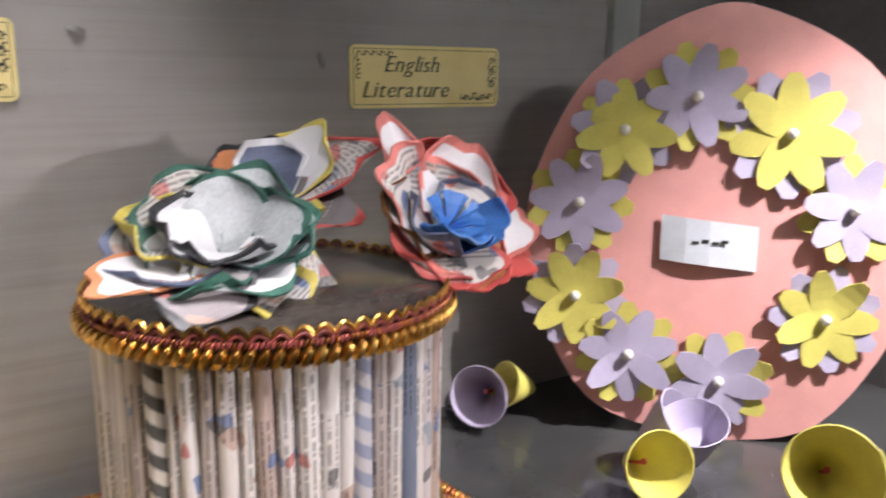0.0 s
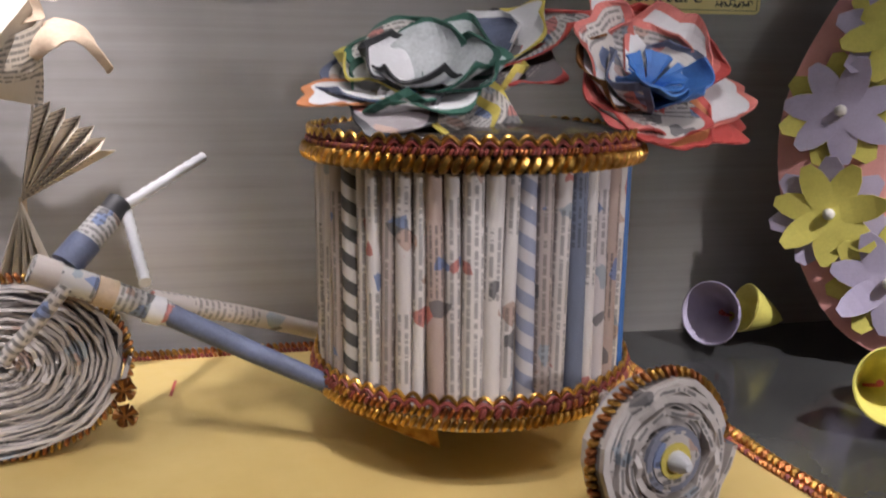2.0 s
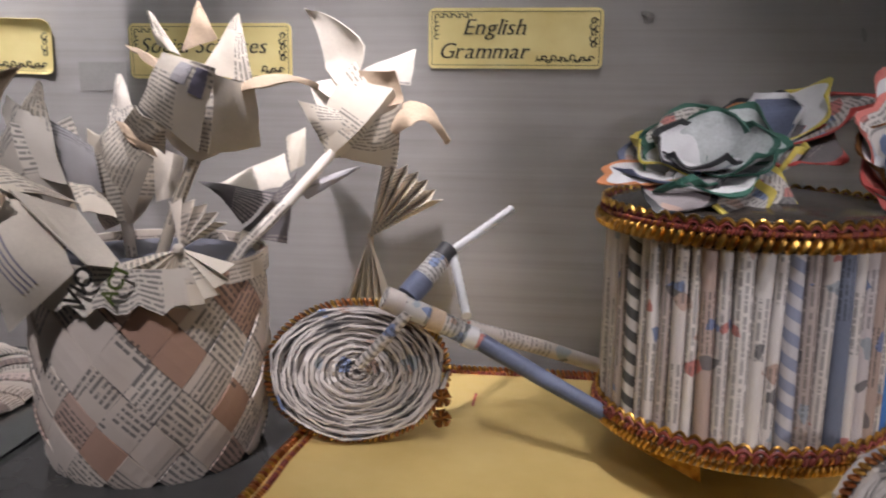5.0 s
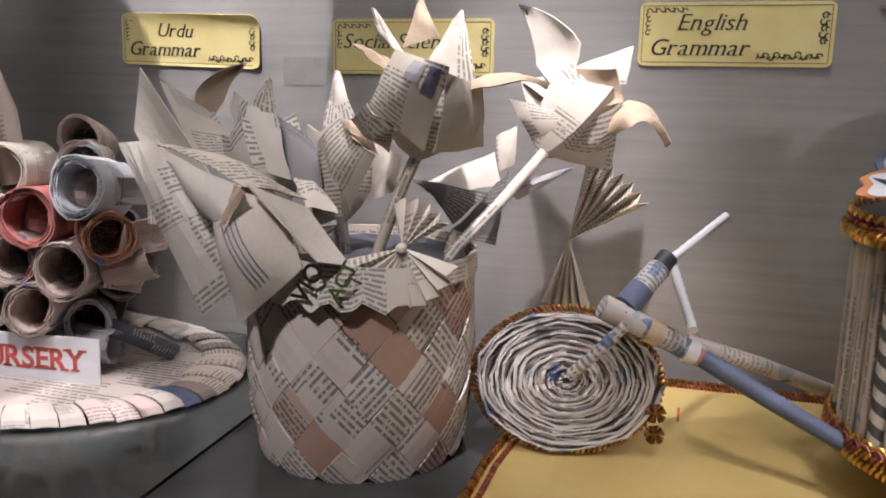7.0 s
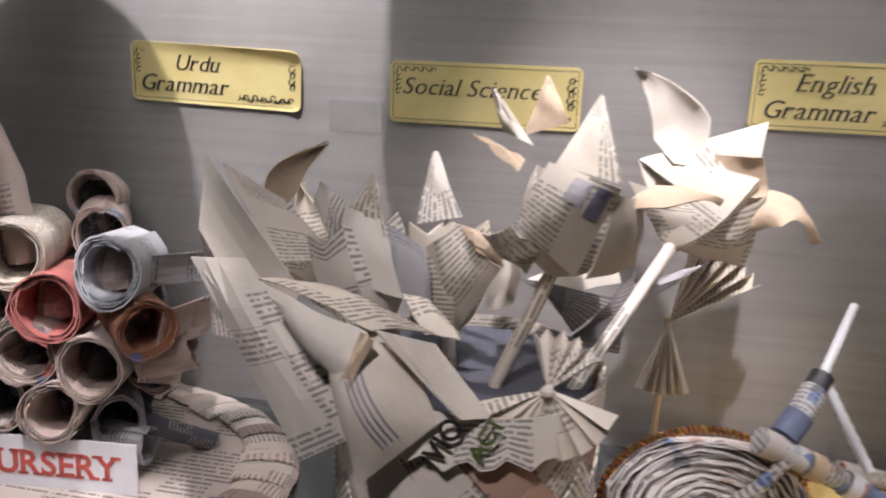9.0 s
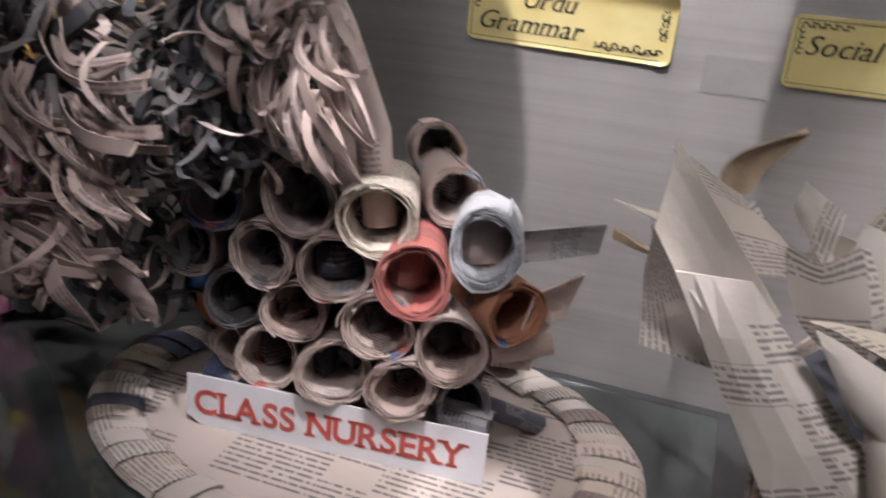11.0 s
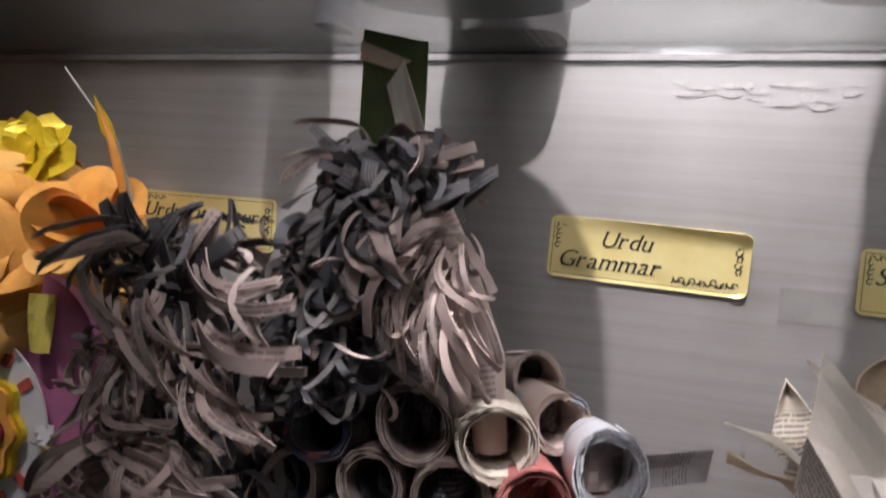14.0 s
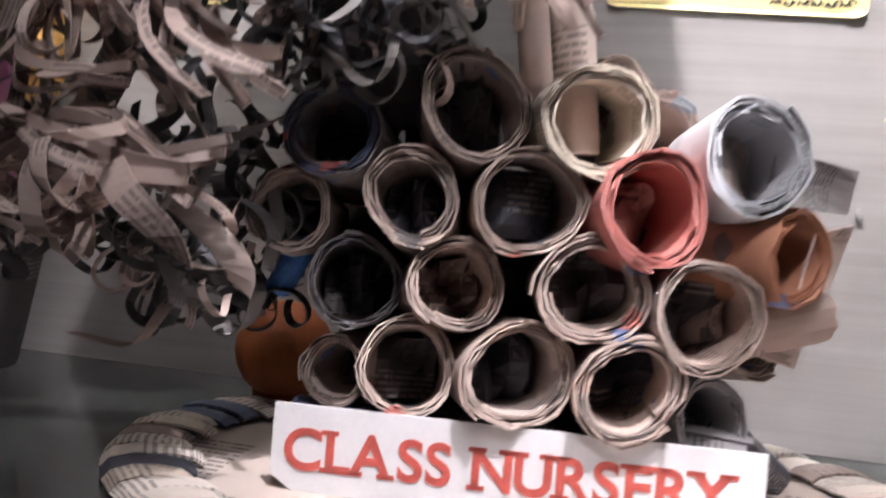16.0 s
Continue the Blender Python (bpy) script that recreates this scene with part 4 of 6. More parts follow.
def wound(a, b, r, n):
    """Points and radii of a thin tube wound from a paper strip, each turn a little proud."""
    a, b = Vector(a), Vector(b)
    steps = [k / (3 * n) for k in range(3 * n + 1)]
    return [tuple(a + (b - a) * u) for u in steps], [r * (1.06, 0.95, 0.88)[k % 3] for k in range(len(steps))]


for ends in (((3.575, -0.98, 0.945), (3.815, -0.4, 1.065)), ((3.575, -0.98, 0.95), (3.69, -1.36, 0.74))):
    pts, radii = wound(*ends, 0.021, 9)
    stick("handlebar", pts, radii, m_white, "white rolled paper handlebar")
stick("wheel_strut", [(3.2, -1.3, 0.47), (3.32, -1.32, 0.6), (3.42, -1.29, 0.72)], 0.026, m_coil, "grey paper strut across the wheel")
g = Geo()
g.grid(lambda u, v: c(4.36 + 0.3 * u, -1.5 - 0.14 * u + 0.04 * v, 0.28 - 0.1 * u + 0.05 * v), 6, 2)
part("side_flap", g, m_braid, CART, "gold card flap under the tub")
for k in range(2):
    g = Geo()
    for j in range(5):
        a = 2 * math.pi * j / 5
        g.grid(lambda u, v: c(3.565 + 0.045 * v * math.cos(a + u), -1.2 - 0.02 * math.sin(3 * u), 0.3 - 0.1 * k + 0.045 * v * math.sin(a + u)), 3, 2)
    part("ribbon_rosette", g, m_rosette, CART, "small folded braid rosette")

# ---- woven basket with paper lilies ----
BX, BY = 2.19, -1.24
basket = thing("woven_basket", (BX, BY, 0.0), "round basket woven from folded newspaper strips", "basket")


def basket_r(z):
    z = max(0.0, min(1.0, z))
    return 0.465 + 0.05 * math.sin(min(1.0, z / 0.42) * math.pi / 2) - 0.02 * max(0.0, z - 0.45)


def on_basket(a, z, out=0.0):
    r = basket_r(z) + out
    return Vector((r * math.cos(a), r * math.sin(a), z))


# Solid core, coloured dark to give the shade between the woven strips.
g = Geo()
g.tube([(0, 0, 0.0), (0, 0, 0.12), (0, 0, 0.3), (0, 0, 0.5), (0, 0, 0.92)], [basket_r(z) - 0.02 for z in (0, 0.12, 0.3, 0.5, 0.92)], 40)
part("basket_core", g, m_rolldark, basket, "dark core standing in for the shade in the weave's gaps")
NA, DZ = 14, 0.138
rr = random.Random(12)
for row in range(7):
    for k in range(NA):
        a0 = 2 * math.pi * (k + 0.5 * (row % 2)) / NA
        z0 = 0.03 + DZ * row
        over = (row + k) % 2 if row % 2 else row // 2 % 2
        ha, hz = math.pi / NA * 0.985, DZ * 0.985
        tip = rr.uniform(0.002, 0.012)

        def fn(u, v):
            p, q = 2 * u - 1, 2 * v - 1
            a = a0 + ha * (p - q) / 2 * 1.0
            z = z0 + hz * (p + q) / 2
            lift = 0.012 + tip * (p if row % 2 else q) + 0.005 * (1 - (q if row % 2 else p) ** 2)
            return on_basket(a, max(0.0, min(0.95, z)), lift)

        g = Geo()
        if row % 2:
            g.grid(fn, 3, 3, 0.17, 0.17, 0.01)
        else:
            g.grid(lambda u, v: fn(v, u), 3, 3, 0.17, 0.17, 0.01)
        part("woven_strip", g, m_weave, basket)
g = Geo()
g.grid(lambda u, v: on_basket(2 * math.pi * u, 0.86 + 0.1 * v, 0.022 + 0.01 * math.sin(40 * u)), 40, 1, 3.5, 0.1, 0.012)
part("rim_band", g, m_news, basket, "folded newspaper rim")


def fan(name, centre, a0, a1, r, pleats, depth, mat, parent, tilt=0.0, label=""):
    """A pleated half disc in the x-z plane, fanned from centre."""
    g = Geo()
    n = pleats * 2
    cx, cy, cz = centre

    def fn(u, v):
        k = u * n
        a = radians(a0 + (a1 - a0) * u)
        zig = depth * (abs((k % 2) - 1) - 0.5) * v
        rad = r * v * (1 + 0.09 * (abs((k % 2) - 1) - 0.5))
        return (cx + rad * math.cos(a), cy + zig - tilt * v, cz + rad * math.sin(a))

    g.grid(fn, n, 3, r * 3, r, 0.006)
    return part(name, g, mat, parent, label)


# The collar and its bow, on the basket's front.
g = Geo()


def collar(u, v):
    a = radians(222 + 100 * u)
    zig = 0.06 * abs(((u * 14) % 2) - 1)
    return on_basket(a, 0.0, 0) * 0 + Vector(((0.555 + 0.03 * (1 - v) + 0.015 * math.sin(9 * u)) * math.cos(a), (0.555 + 0.03 * (1 - v)) * math.sin(a), 0.80 - 0.02 * u + (0.2 + 0.01 * math.sin(5 * u)) * v + zig * (1 - v)))


g.grid(collar, 24, 3, 0.9, 0.2, 0.008)
part("collar", g, m_page, basket, "zigzag printed paper collar")
for text, a, z, size, mat, lab in (("VIO", 271, 0.83, 0.105, m_ink, "black printed letters"), ("ACT", 284, 0.85, 0.085, m_olive, "olive green printed letters")):
    r0 = 0.61
    m = Matrix.Translation((r0 * math.cos(radians(a)), r0 * math.sin(radians(a)), z)) @ Matrix.Rotation(radians(a - 270), 4, "Z") @ Matrix.Rotation(radians(-62), 4, "Y") @ FACE
    lettering("print", text, size, mat, basket, m, lab, offset=0.002)
BOW = (2.53 - BX, -1.62 - BY, 1.045)
fan("bow_fan", BOW, -165, -12, 0.24, 9, 0.06, m_page, basket, 0.06, "pleated paper bow")
fan("bow_fan", BOW, 30, 112, 0.19, 5, 0.06, m_page, basket, -0.05, "pleated paper bow")
g = Geo()
g.ball((BOW[0], BOW[1] - 0.02, BOW[2]), 0.025)
part("bow_knot", g, m_pale, basket, "pinched centre of the bow")


def petal(base, mid, tip, width, out, cup=0.25, curl=0.0, full=0.55):
    """A pointed folded-paper petal along a bent spine; out is the way its back faces."""
    base, mid, tip, out = Vector(base), Vector(mid), Vector(tip), Vector(out).normalized()
    phase = 17 * tip.x + 29 * tip.z
    g = Geo()

    def spine(v):
        return base * (1 - v) ** 2 + mid * 2 * v * (1 - v) + tip * v * v

    def fn(u, v):
        d = (spine(min(1, v + 0.02)) - spine(max(0, v - 0.02))).normalized()
        side = d.cross(out)
        side = side.normalized() if side.length > 1e-6 else Vector((1, 0, 0))
        nrm = side.cross(d)
        w = 1.18 * width * (0.2 + 0.8 * min(1.0, (v + 0.02) / 0.38) ** 0.6) * (1 - max(0.0, (v - 0.34) / 0.66)) ** 0.8 + 0.004
        uu = 2 * u - 1
        return spine(v) + side * (w * uu * 0.5) - nrm * (0.55 * cup * width * (abs(uu) ** 1.5 - 0.3)) + out * (curl * max(0.0, v - 0.65) ** 2 * 4 + 0.09 * width * (math.sin(5.5 * u + 4 * v + phase) * v + 0.5 * math.sin(11 * v + phase * 2)))

    g.grid(fn, 6, 9, width, (tip - base).length * 1.1, 0.007, 0, 1)
    return g


def lily_cup(top, r, turn):
    """The folded body of a lily: four flat sides from a pinched base to a wide, pointed rim."""
    top = Vector(top)
    axis = top.normalized()
    e1 = Vector((0, 1, 0)).cross(axis).normalized()
    e2 = axis.cross(e1)
    g = Geo()

    def fn(u, v):
        a = 2 * math.pi * u + turn
        k = (u * 4) % 1.0
        flat = 1 / (abs(math.cos(a - turn - math.pi / 4 - math.pi / 2 * math.floor(u * 4 % 4))) + 0.25) * 1.12
        rad = r * flat * (0.08 + 0.98 * math.sin(math.pi * (0.02 + 0.58 * v ** 0.8))) * (1 + 0.05 * math.sin(3 * a + 6 * v + turn * 9) * v)
        peak = 0.3 * abs(2 * k - 1) ** 1.3 * max(0.0, v - 0.55)
        return axis * (top.length * (v + peak)) + e1 * (rad * math.cos(a)) + e2 * (rad * math.sin(a))

    g.grid(fn, 24, 7, r * 5, top.length * 1.3, 0.007, 0, 1)
    return g


def folded(corners, bulge, n=6, window=(0.0, 1.0, 0.0, 1.0), lift=0.0):
    """A creased sheet between four corners that swells towards the room; window picks a stretch of it, lifted a little."""
    a, b, c2, d = [Vector(p) for p in corners]
    out = (b - a).cross(d - a).normalized()
    out = -out if out.y > 0 else out
    ph = 13 * a.x + 31 * c2.z
    g = Geo()

    def fn(u, v):
        u, v = window[0] + (window[1] - window[0]) * u, window[2] + (window[3] - window[2]) * v
        p = a * (1 - u) * (1 - v) + b * u * (1 - v) + c2 * u * v + d * (1 - u) * v
        ripple = 0.006 * math.sin(9 * u + 5 * v + ph) + 0.004 * math.sin(13 * v - 7 * u + 2 * ph)
        return p + out * (bulge * math.sin(math.pi * (0.06 + 0.88 * u)) ** 0.8 * math.sin(math.pi * (0.06 + 0.88 * v)) ** 0.8 + ripple + lift)

    g.grid(fn, n, n, max((b - a).length, (c2 - d).length), max((d - a).length, (c2 - b).length), 0.006)
    return g


def lily(label, base, sheets, stem=None, cup=None, curls=()):
    """A folded newspaper lily: its sheets, a closed cup behind them, curled petals and a stem."""
    root = thing("paper_lily", base, label, "paper flower", "newspaper lilies in the basket")
    b = Vector(base)
    if cup:
        part("folded_cup", lily_cup(Vector(cup[0]) - b, cup[1], cup[2]), [m_page, m_pale], root, smooth=True)
    for corners, mat, bulge in sheets:
        part("petal", folded([Vector(p) - b for p in corners], bulge), mat, root, smooth=True)
    for start, mid, tip, wide, out, mat in curls:
        part("petal", petal(Vector(start) - b, Vector(mid) - b, Vector(tip) - b, wide, out, 0.3, 0.0), [mat, mat], root, "curled petal", smooth=True)
    if stem:
        g = Geo()
        g.tube([tuple(Vector(p) - b) for p in stem], 0.027, 10)
        g.uv = [[(b, a) for a, b in face] for face in g.uv]
        part("stem", g, m_page, root, "rolled newspaper stem", smooth=True)
    return root


CENTRAL = lily("open newspaper lily with a curled tan petal on a rolled stem", (2.5, -1.36, 1.39), [
    (((2.48, -1.56, 1.83), (2.72, -1.62, 1.77), (2.59, -1.52, 1.43), (2.38, -1.60, 1.62)), m_page, 0.06),
    (((2.70, -1.60, 1.75), (2.79, -1.42, 1.70), (2.79, -1.36, 1.45), (2.62, -1.52, 1.43)), m_pale, 0.05),
    (((2.47, -1.20, 1.76), (2.62, -1.12, 2.02), (2.63, -1.12, 2.01), (2.72, -1.22, 1.71)), m_page, 0.03),
    (((2.27, -1.20, 1.88), (2.21, -1.16, 2.03), (2.23, -1.16, 2.02), (2.39, -1.22, 1.83)), m_page, 0.02),
    (((2.34, -1.10, 1.85), (2.41, -1.06, 2.08), (2.42, -1.06, 2.07), (2.51, -1.10, 1.91)), m_tan, 0.02),
    (((2.37, -1.62, 1.62), (2.47, -1.56, 1.54), (2.42, -1.48, 1.42), (2.25, -1.50, 1.55)), m_page, 0.04),
    (((2.17, -1.30, 1.87), (2.20, -1.30, 1.85), (2.37, -1.32, 1.79), (2.35, -1.34, 1.75)), m_tan, 0.02)],
    [(2.5, -1.362, 1.40), (2.43, -1.4, 1.22), (2.32, -1.38, 0.95), (2.27, -1.3, 0.7)], ((2.57, -1.36, 1.68), 0.185, 0.9),
    [((2.74, -1.46, 1.69), (2.9, -1.5, 1.78), (3.06, -1.38, 1.71), 0.11, (0.1, -0.4, 1), m_tan)])
CB = Vector((2.5, -1.36, 1.39))
FRONT_SHEET = [Vector(p) - CB for p in ((2.48, -1.56, 1.83), (2.72, -1.62, 1.77), (2.59, -1.52, 1.43), (2.38, -1.60, 1.62))]
for window, mat, lab in (((0.74, 0.92, 0.06, 0.4), m_stripeink, "dark violet printed picture"), ((0.42, 0.68, 0.06, 0.34), m_rollgrey, "grey printed picture")):
    part("printed_picture", folded(FRONT_SHEET, 0.06, 3, window, 0.005), mat, CENTRAL, lab)
lily("open newspaper lily turned to the light with a curled tan tip", (2.93, -0.78, 1.37), [
    (((2.79, -0.62, 1.71), (3.02, -0.50, 1.78), (3.18, -0.55, 1.63), (3.05, -0.74, 1.56)), m_page, 0.0),
    (((3.02, -0.50, 1.78), (3.32, -0.50, 1.89), (3.30, -0.55, 1.71), (3.20, -0.55, 1.71)), m_page, 0.02),
    (((3.08, -0.78, 1.78), (3.27, -0.80, 1.78), (3.31, -0.80, 1.63), (3.15, -0.84, 1.59)), m_tan, -0.05),
    (((2.76, -0.70, 1.63), (3.05, -0.84, 1.58), (3.10, -0.86, 1.49), (2.92, -0.78, 1.39)), m_page, 0.04),
    (((3.07, -0.84, 1.51), (3.30, -0.80, 1.63), (3.26, -0.74, 1.31), (2.93, -0.78, 1.38)), m_page, 0.05),
    (((2.79, -0.62, 1.71), (3.05, -0.52, 1.70), (3.2, -0.6, 1.36), (2.93, -0.72, 1.38)), m_pale, 0.0)],
    [(2.95, -0.8, 1.38), (2.8, -1.02, 1.17), (2.654, -1.246, 0.985), (2.58, -1.34, 0.86)], ((3.15, -0.67, 1.66), 0.15, 0.4),
    [((2.99, -0.6, 1.70), (3.0, -0.5, 1.92), (2.74, -0.5, 2.09), 0.22, (0.3, 1, 0), m_pale), ((3.24, -0.8, 1.5), (3.39, -0.84, 1.72), (3.53, -0.78, 1.45), 0.17, (0.4, -0.6, 1), m_tan)])
lily("newspaper lily lit on its pale inner petals", (2.62, -1.06, 1.0), [
    (((2.37, -0.90, 1.21), (2.71, -0.80, 1.37), (2.76, -0.86, 1.22), (2.47, -0.98, 1.16)), m_pale, 0.03),
    (((2.71, -0.78, 1.45), (2.81, -0.76, 1.50), (2.81, -0.80, 1.32), (2.74, -0.82, 1.28)), m_page, 0.02),
    (((2.35, -1.02, 1.25), (2.74, -1.02, 1.20), (2.58, -1.06, 1.05), (2.48, -1.06, 1.18)), m_rolldark, 0.03),
    (((2.72, -1.00, 1.20), (2.81, -0.94, 1.30), (2.77, -1.00, 0.96), (2.56, -1.06, 1.00)), m_rolldark, 0.02),
    (((2.79, -0.92, 1.23), (3.10, -0.80, 1.32), (3.09, -0.80, 1.31), (2.85, -0.90, 1.16)), m_rollgrey, 0.02)],
    [(2.6, -1.06, 1.02), (2.5, -1.1, 0.7)])
lily("half-open newspaper lily among the others", (2.12, -1.28, 1.08), [
    (((2.02, -1.32, 1.44), (2.15, -1.38, 1.55), (2.31, -1.36, 1.39), (2.15, -1.28, 1.11)), m_page, 0.08),
    (((2.02, -1.32, 1.44), (2.15, -1.28, 1.11), (1.96, -1.20, 1.03), (1.92, -1.22, 1.23)), m_page, 0.05),
    (((1.91, -1.05, 1.45), (1.96, -1.00, 1.75), (1.98, -1.00, 1.75), (2.10, -1.06, 1.50)), m_page, 0.02),
    (((2.15, -1.38, 1.55), (2.30, -1.40, 1.51), (2.32, -1.36, 1.39), (2.23, -1.42, 1.46)), m_tan, 0.03),
    (((2.25, -1.25, 1.44), (2.38, -1.22, 1.38), (2.35, -1.24, 1.21), (2.25, -1.26, 1.18)), m_pale, 0.02)],
    [(2.1, -1.26, 1.1), (2.12, -1.24, 0.7)], ((2.08, -1.2, 1.46), 0.13, 0.3))
lily("newspaper lily with tall upright petals and a brown curled tip", (1.86, -1.42, 1.12), [
    (((1.70, -1.50, 1.35), (1.75, -1.46, 1.60), (1.89, -1.46, 1.56), (1.97, -1.50, 1.28)), m_page, 0.04),
    (((1.75, -1.46, 1.58), (1.83, -1.42, 1.72), (1.84, -1.42, 1.71), (1.89, -1.46, 1.55)), m_page, 0.02),
    # grey sheet in place of the shaded opening
    (((1.85, -1.40, 1.55), (2.01, -1.34, 1.43), (2.05, -1.36, 1.23), (1.94, -1.46, 1.28)), m_rollgrey, 0.05),
    (((1.56, -1.30, 1.56), (1.58, -1.28, 1.65), (1.71, -1.34, 1.58), (1.69, -1.38, 1.40)), m_page, 0.03),
    (((1.15, -1.25, 1.69), (1.39, -1.22, 1.55), (1.69, -1.36, 1.35), (1.43, -1.40, 1.34)), m_news, 0.02),
    (((1.39, -1.28, 1.45), (1.44, -1.25, 1.55), (1.62, -1.34, 1.35), (1.47, -1.36, 1.33)), m_page, 0.02),
    (((1.95, -1.46, 1.28), (2.05, -1.40, 1.24), (2.19, -1.50, 1.14), (2.07, -1.56, 1.17)), m_page, 0.05)],
    [(1.86, -1.4, 1.16), (2.0, -1.25, 0.7)], ((1.74, -1.36, 1.46), 0.15, 0.2),
    [((1.354, -1.2, 1.50), (1.36, -1.18, 1.68), (1.56, -1.146, 1.78), 0.12, (-0.3, 1, 0.3), m_tan)])
lily("small newspaper lily leaning towards the wall behind the basket", (1.42, -0.62, 0.86), [
    (((1.2, -0.66, 1.2), (1.3, -0.62, 1.26), (1.4, -0.64, 0.95), (1.26, -0.68, 0.98)), m_page, 0.03)],
    [(1.4, -0.62, 0.9), (1.55, -0.75, 0.8), (1.95, -1.05, 0.72)], ((1.28, -0.64, 1.14), 0.09, 0.5),
    [((1.3, -0.66, 1.12), (1.18, -0.66, 1.26), (0.93, -0.7, 1.29), 0.12, (0, 0, 1), m_pale), ((1.3, -0.7, 1.0), (1.18, -0.72, 1.1), (0.95, -0.74, 1.14), 0.18, (0, -0.3, -1), m_tan), ((1.28, -0.55, 1.1), (1.24, -0.5, 1.25), (1.18, -0.45, 1.46), 0.2, (0, 1, 0.2), m_page)])


def panel(corners, nu=4, nv=4, bulge=0.03):
    """A bent four-cornered sheet."""
    a, b, c2, d = [Vector(p) for p in corners]
    n = (b - a).cross(d - a).normalized()
    g = Geo()
    g.grid(lambda u, v: a * (1 - u) * (1 - v) + b * u * (1 - v) + c2 * u * v + d * (1 - u) * v + n * bulge * math.sin(math.pi * u) * math.sin(math.pi * v), nu, nv, (b - a).length, (d - a).length, 0.007)
    return g


root = thing("paper_lily", (2.0, -1.6, 0.86), "large folded newspaper lily leaning out over the basket rim", "paper flower", "newspaper lilies in the basket")
ob = Vector((2.0, -1.6, 0.86))
shift = lambda pts: [tuple(Vector(p) - ob) for p in pts]
for pts, mat, bul in (
    ([(1.245, -1.7, 1.43), (1.46, -1.72, 1.45), (1.96, -1.85, 0.93), (1.665, -1.75, 0.71)], m_page, -0.08),
    ([(1.18, -1.43, 1.75), (1.58, -1.50, 1.27), (1.44, -1.52, 1.04), (1.15, -1.46, 1.47)], m_pale, 0.03),
    ([(1.15, -1.46, 1.47), (1.44, -1.52, 1.04), (1.17, -1.42, 1.02), (1.14, -1.38, 1.28)], m_news, 0.02),
    ([(1.985, -1.9, 1.31), (2.14, -1.7, 1.2), (2.36, -1.76, 0.98), (2.27, -1.88, 1.02)], m_pale, 0.04),
):
    part("petal", panel(shift(pts), bulge=bul * 0.5), mat, root)
DOME = [Vector(p) - ob for p in ((1.8, -1.86, 1.22), (1.99, -1.74, 1.32), (2.19, -1.84, 0.98), (1.93, -1.9, 0.74))]


def dome(u, v, lift=0.0):
    """The big folded front petal: flat at its hem, swelling to a rounded fold at the top."""
    p = DOME[0] * (1 - u) * (1 - v) + DOME[1] * u * (1 - v) + DOME[2] * u * v + DOME[3] * (1 - u) * v
    return p + Vector((-0.25, -0.95, 0.2)) * ((0.14 + lift) * math.sin(math.pi * u) ** 0.7 * math.sin(math.pi * min(1.0, 0.12 + v * 0.88)) ** 0.8 + lift)


g = Geo()
g.grid(dome, 9, 9, 0.3, 0.55, 0.007)
part("petal", g, m_pale, root, "blank paper petal", smooth=True)
for pts, mat, bul in (
    (((1.60, -1.92, 1.45), (1.80, -1.80, 1.40), (2.12, -1.66, 1.22), (1.96, -1.88, 1.30)), m_page, 0.05),
    (((1.62, -1.93, 1.44), (1.96, -1.90, 1.30), (1.92, -1.92, 1.12), (1.78, -1.90, 1.18)), m_page, 0.05),
    (((1.95, -1.92, 1.31), (1.99, -1.93, 1.29), (1.92, -1.96, 1.12), (1.88, -1.94, 1.14)), m_tan, 0.02),
):
    part("petal", folded(shift(pts), bul), mat, root, "printed folded petal", smooth=True)
for k in range(4):
    g = Geo()
    g.grid(lambda u, v: dome(0.46 + 0.06 * k + 0.018 * u, 0.34 + 0.56 * v, 0.007), 1, 5, 0.01, 0.2, 0.002)
    part("printed_stripe", g, m_stripeink, root, "violet grey printed stripe")
g = Geo()
g.tube(shift([(2.02, -1.62, 0.92), (2.08, -1.4, 0.75)]), 0.03, 8)
part("stem", g, m_news, root, "rolled newspaper stem")

bow2 = thing("paper_fan_bow", (3.02, -0.3, 0.0), "pleated newspaper bow on a stick behind the basket", "paper bow")
fan("bow_fan", (0, 0, 0.87), 28, 80, 0.44, 6, 0.09, m_page, bow2, 0.0)
fan("bow_fan", (0, 0, 0.87), -110, -70, 0.37, 5, 0.08, m_pale, bow2, 0.05)
g = Geo()
g.tube([(-0.02, 0.03, 0.0), (-0.01, 0.03, 0.4), (0, 0.03, 0.88)], 0.018, 6)
part("bow_stick", g, m_tan, bow2, "thin paper stick")

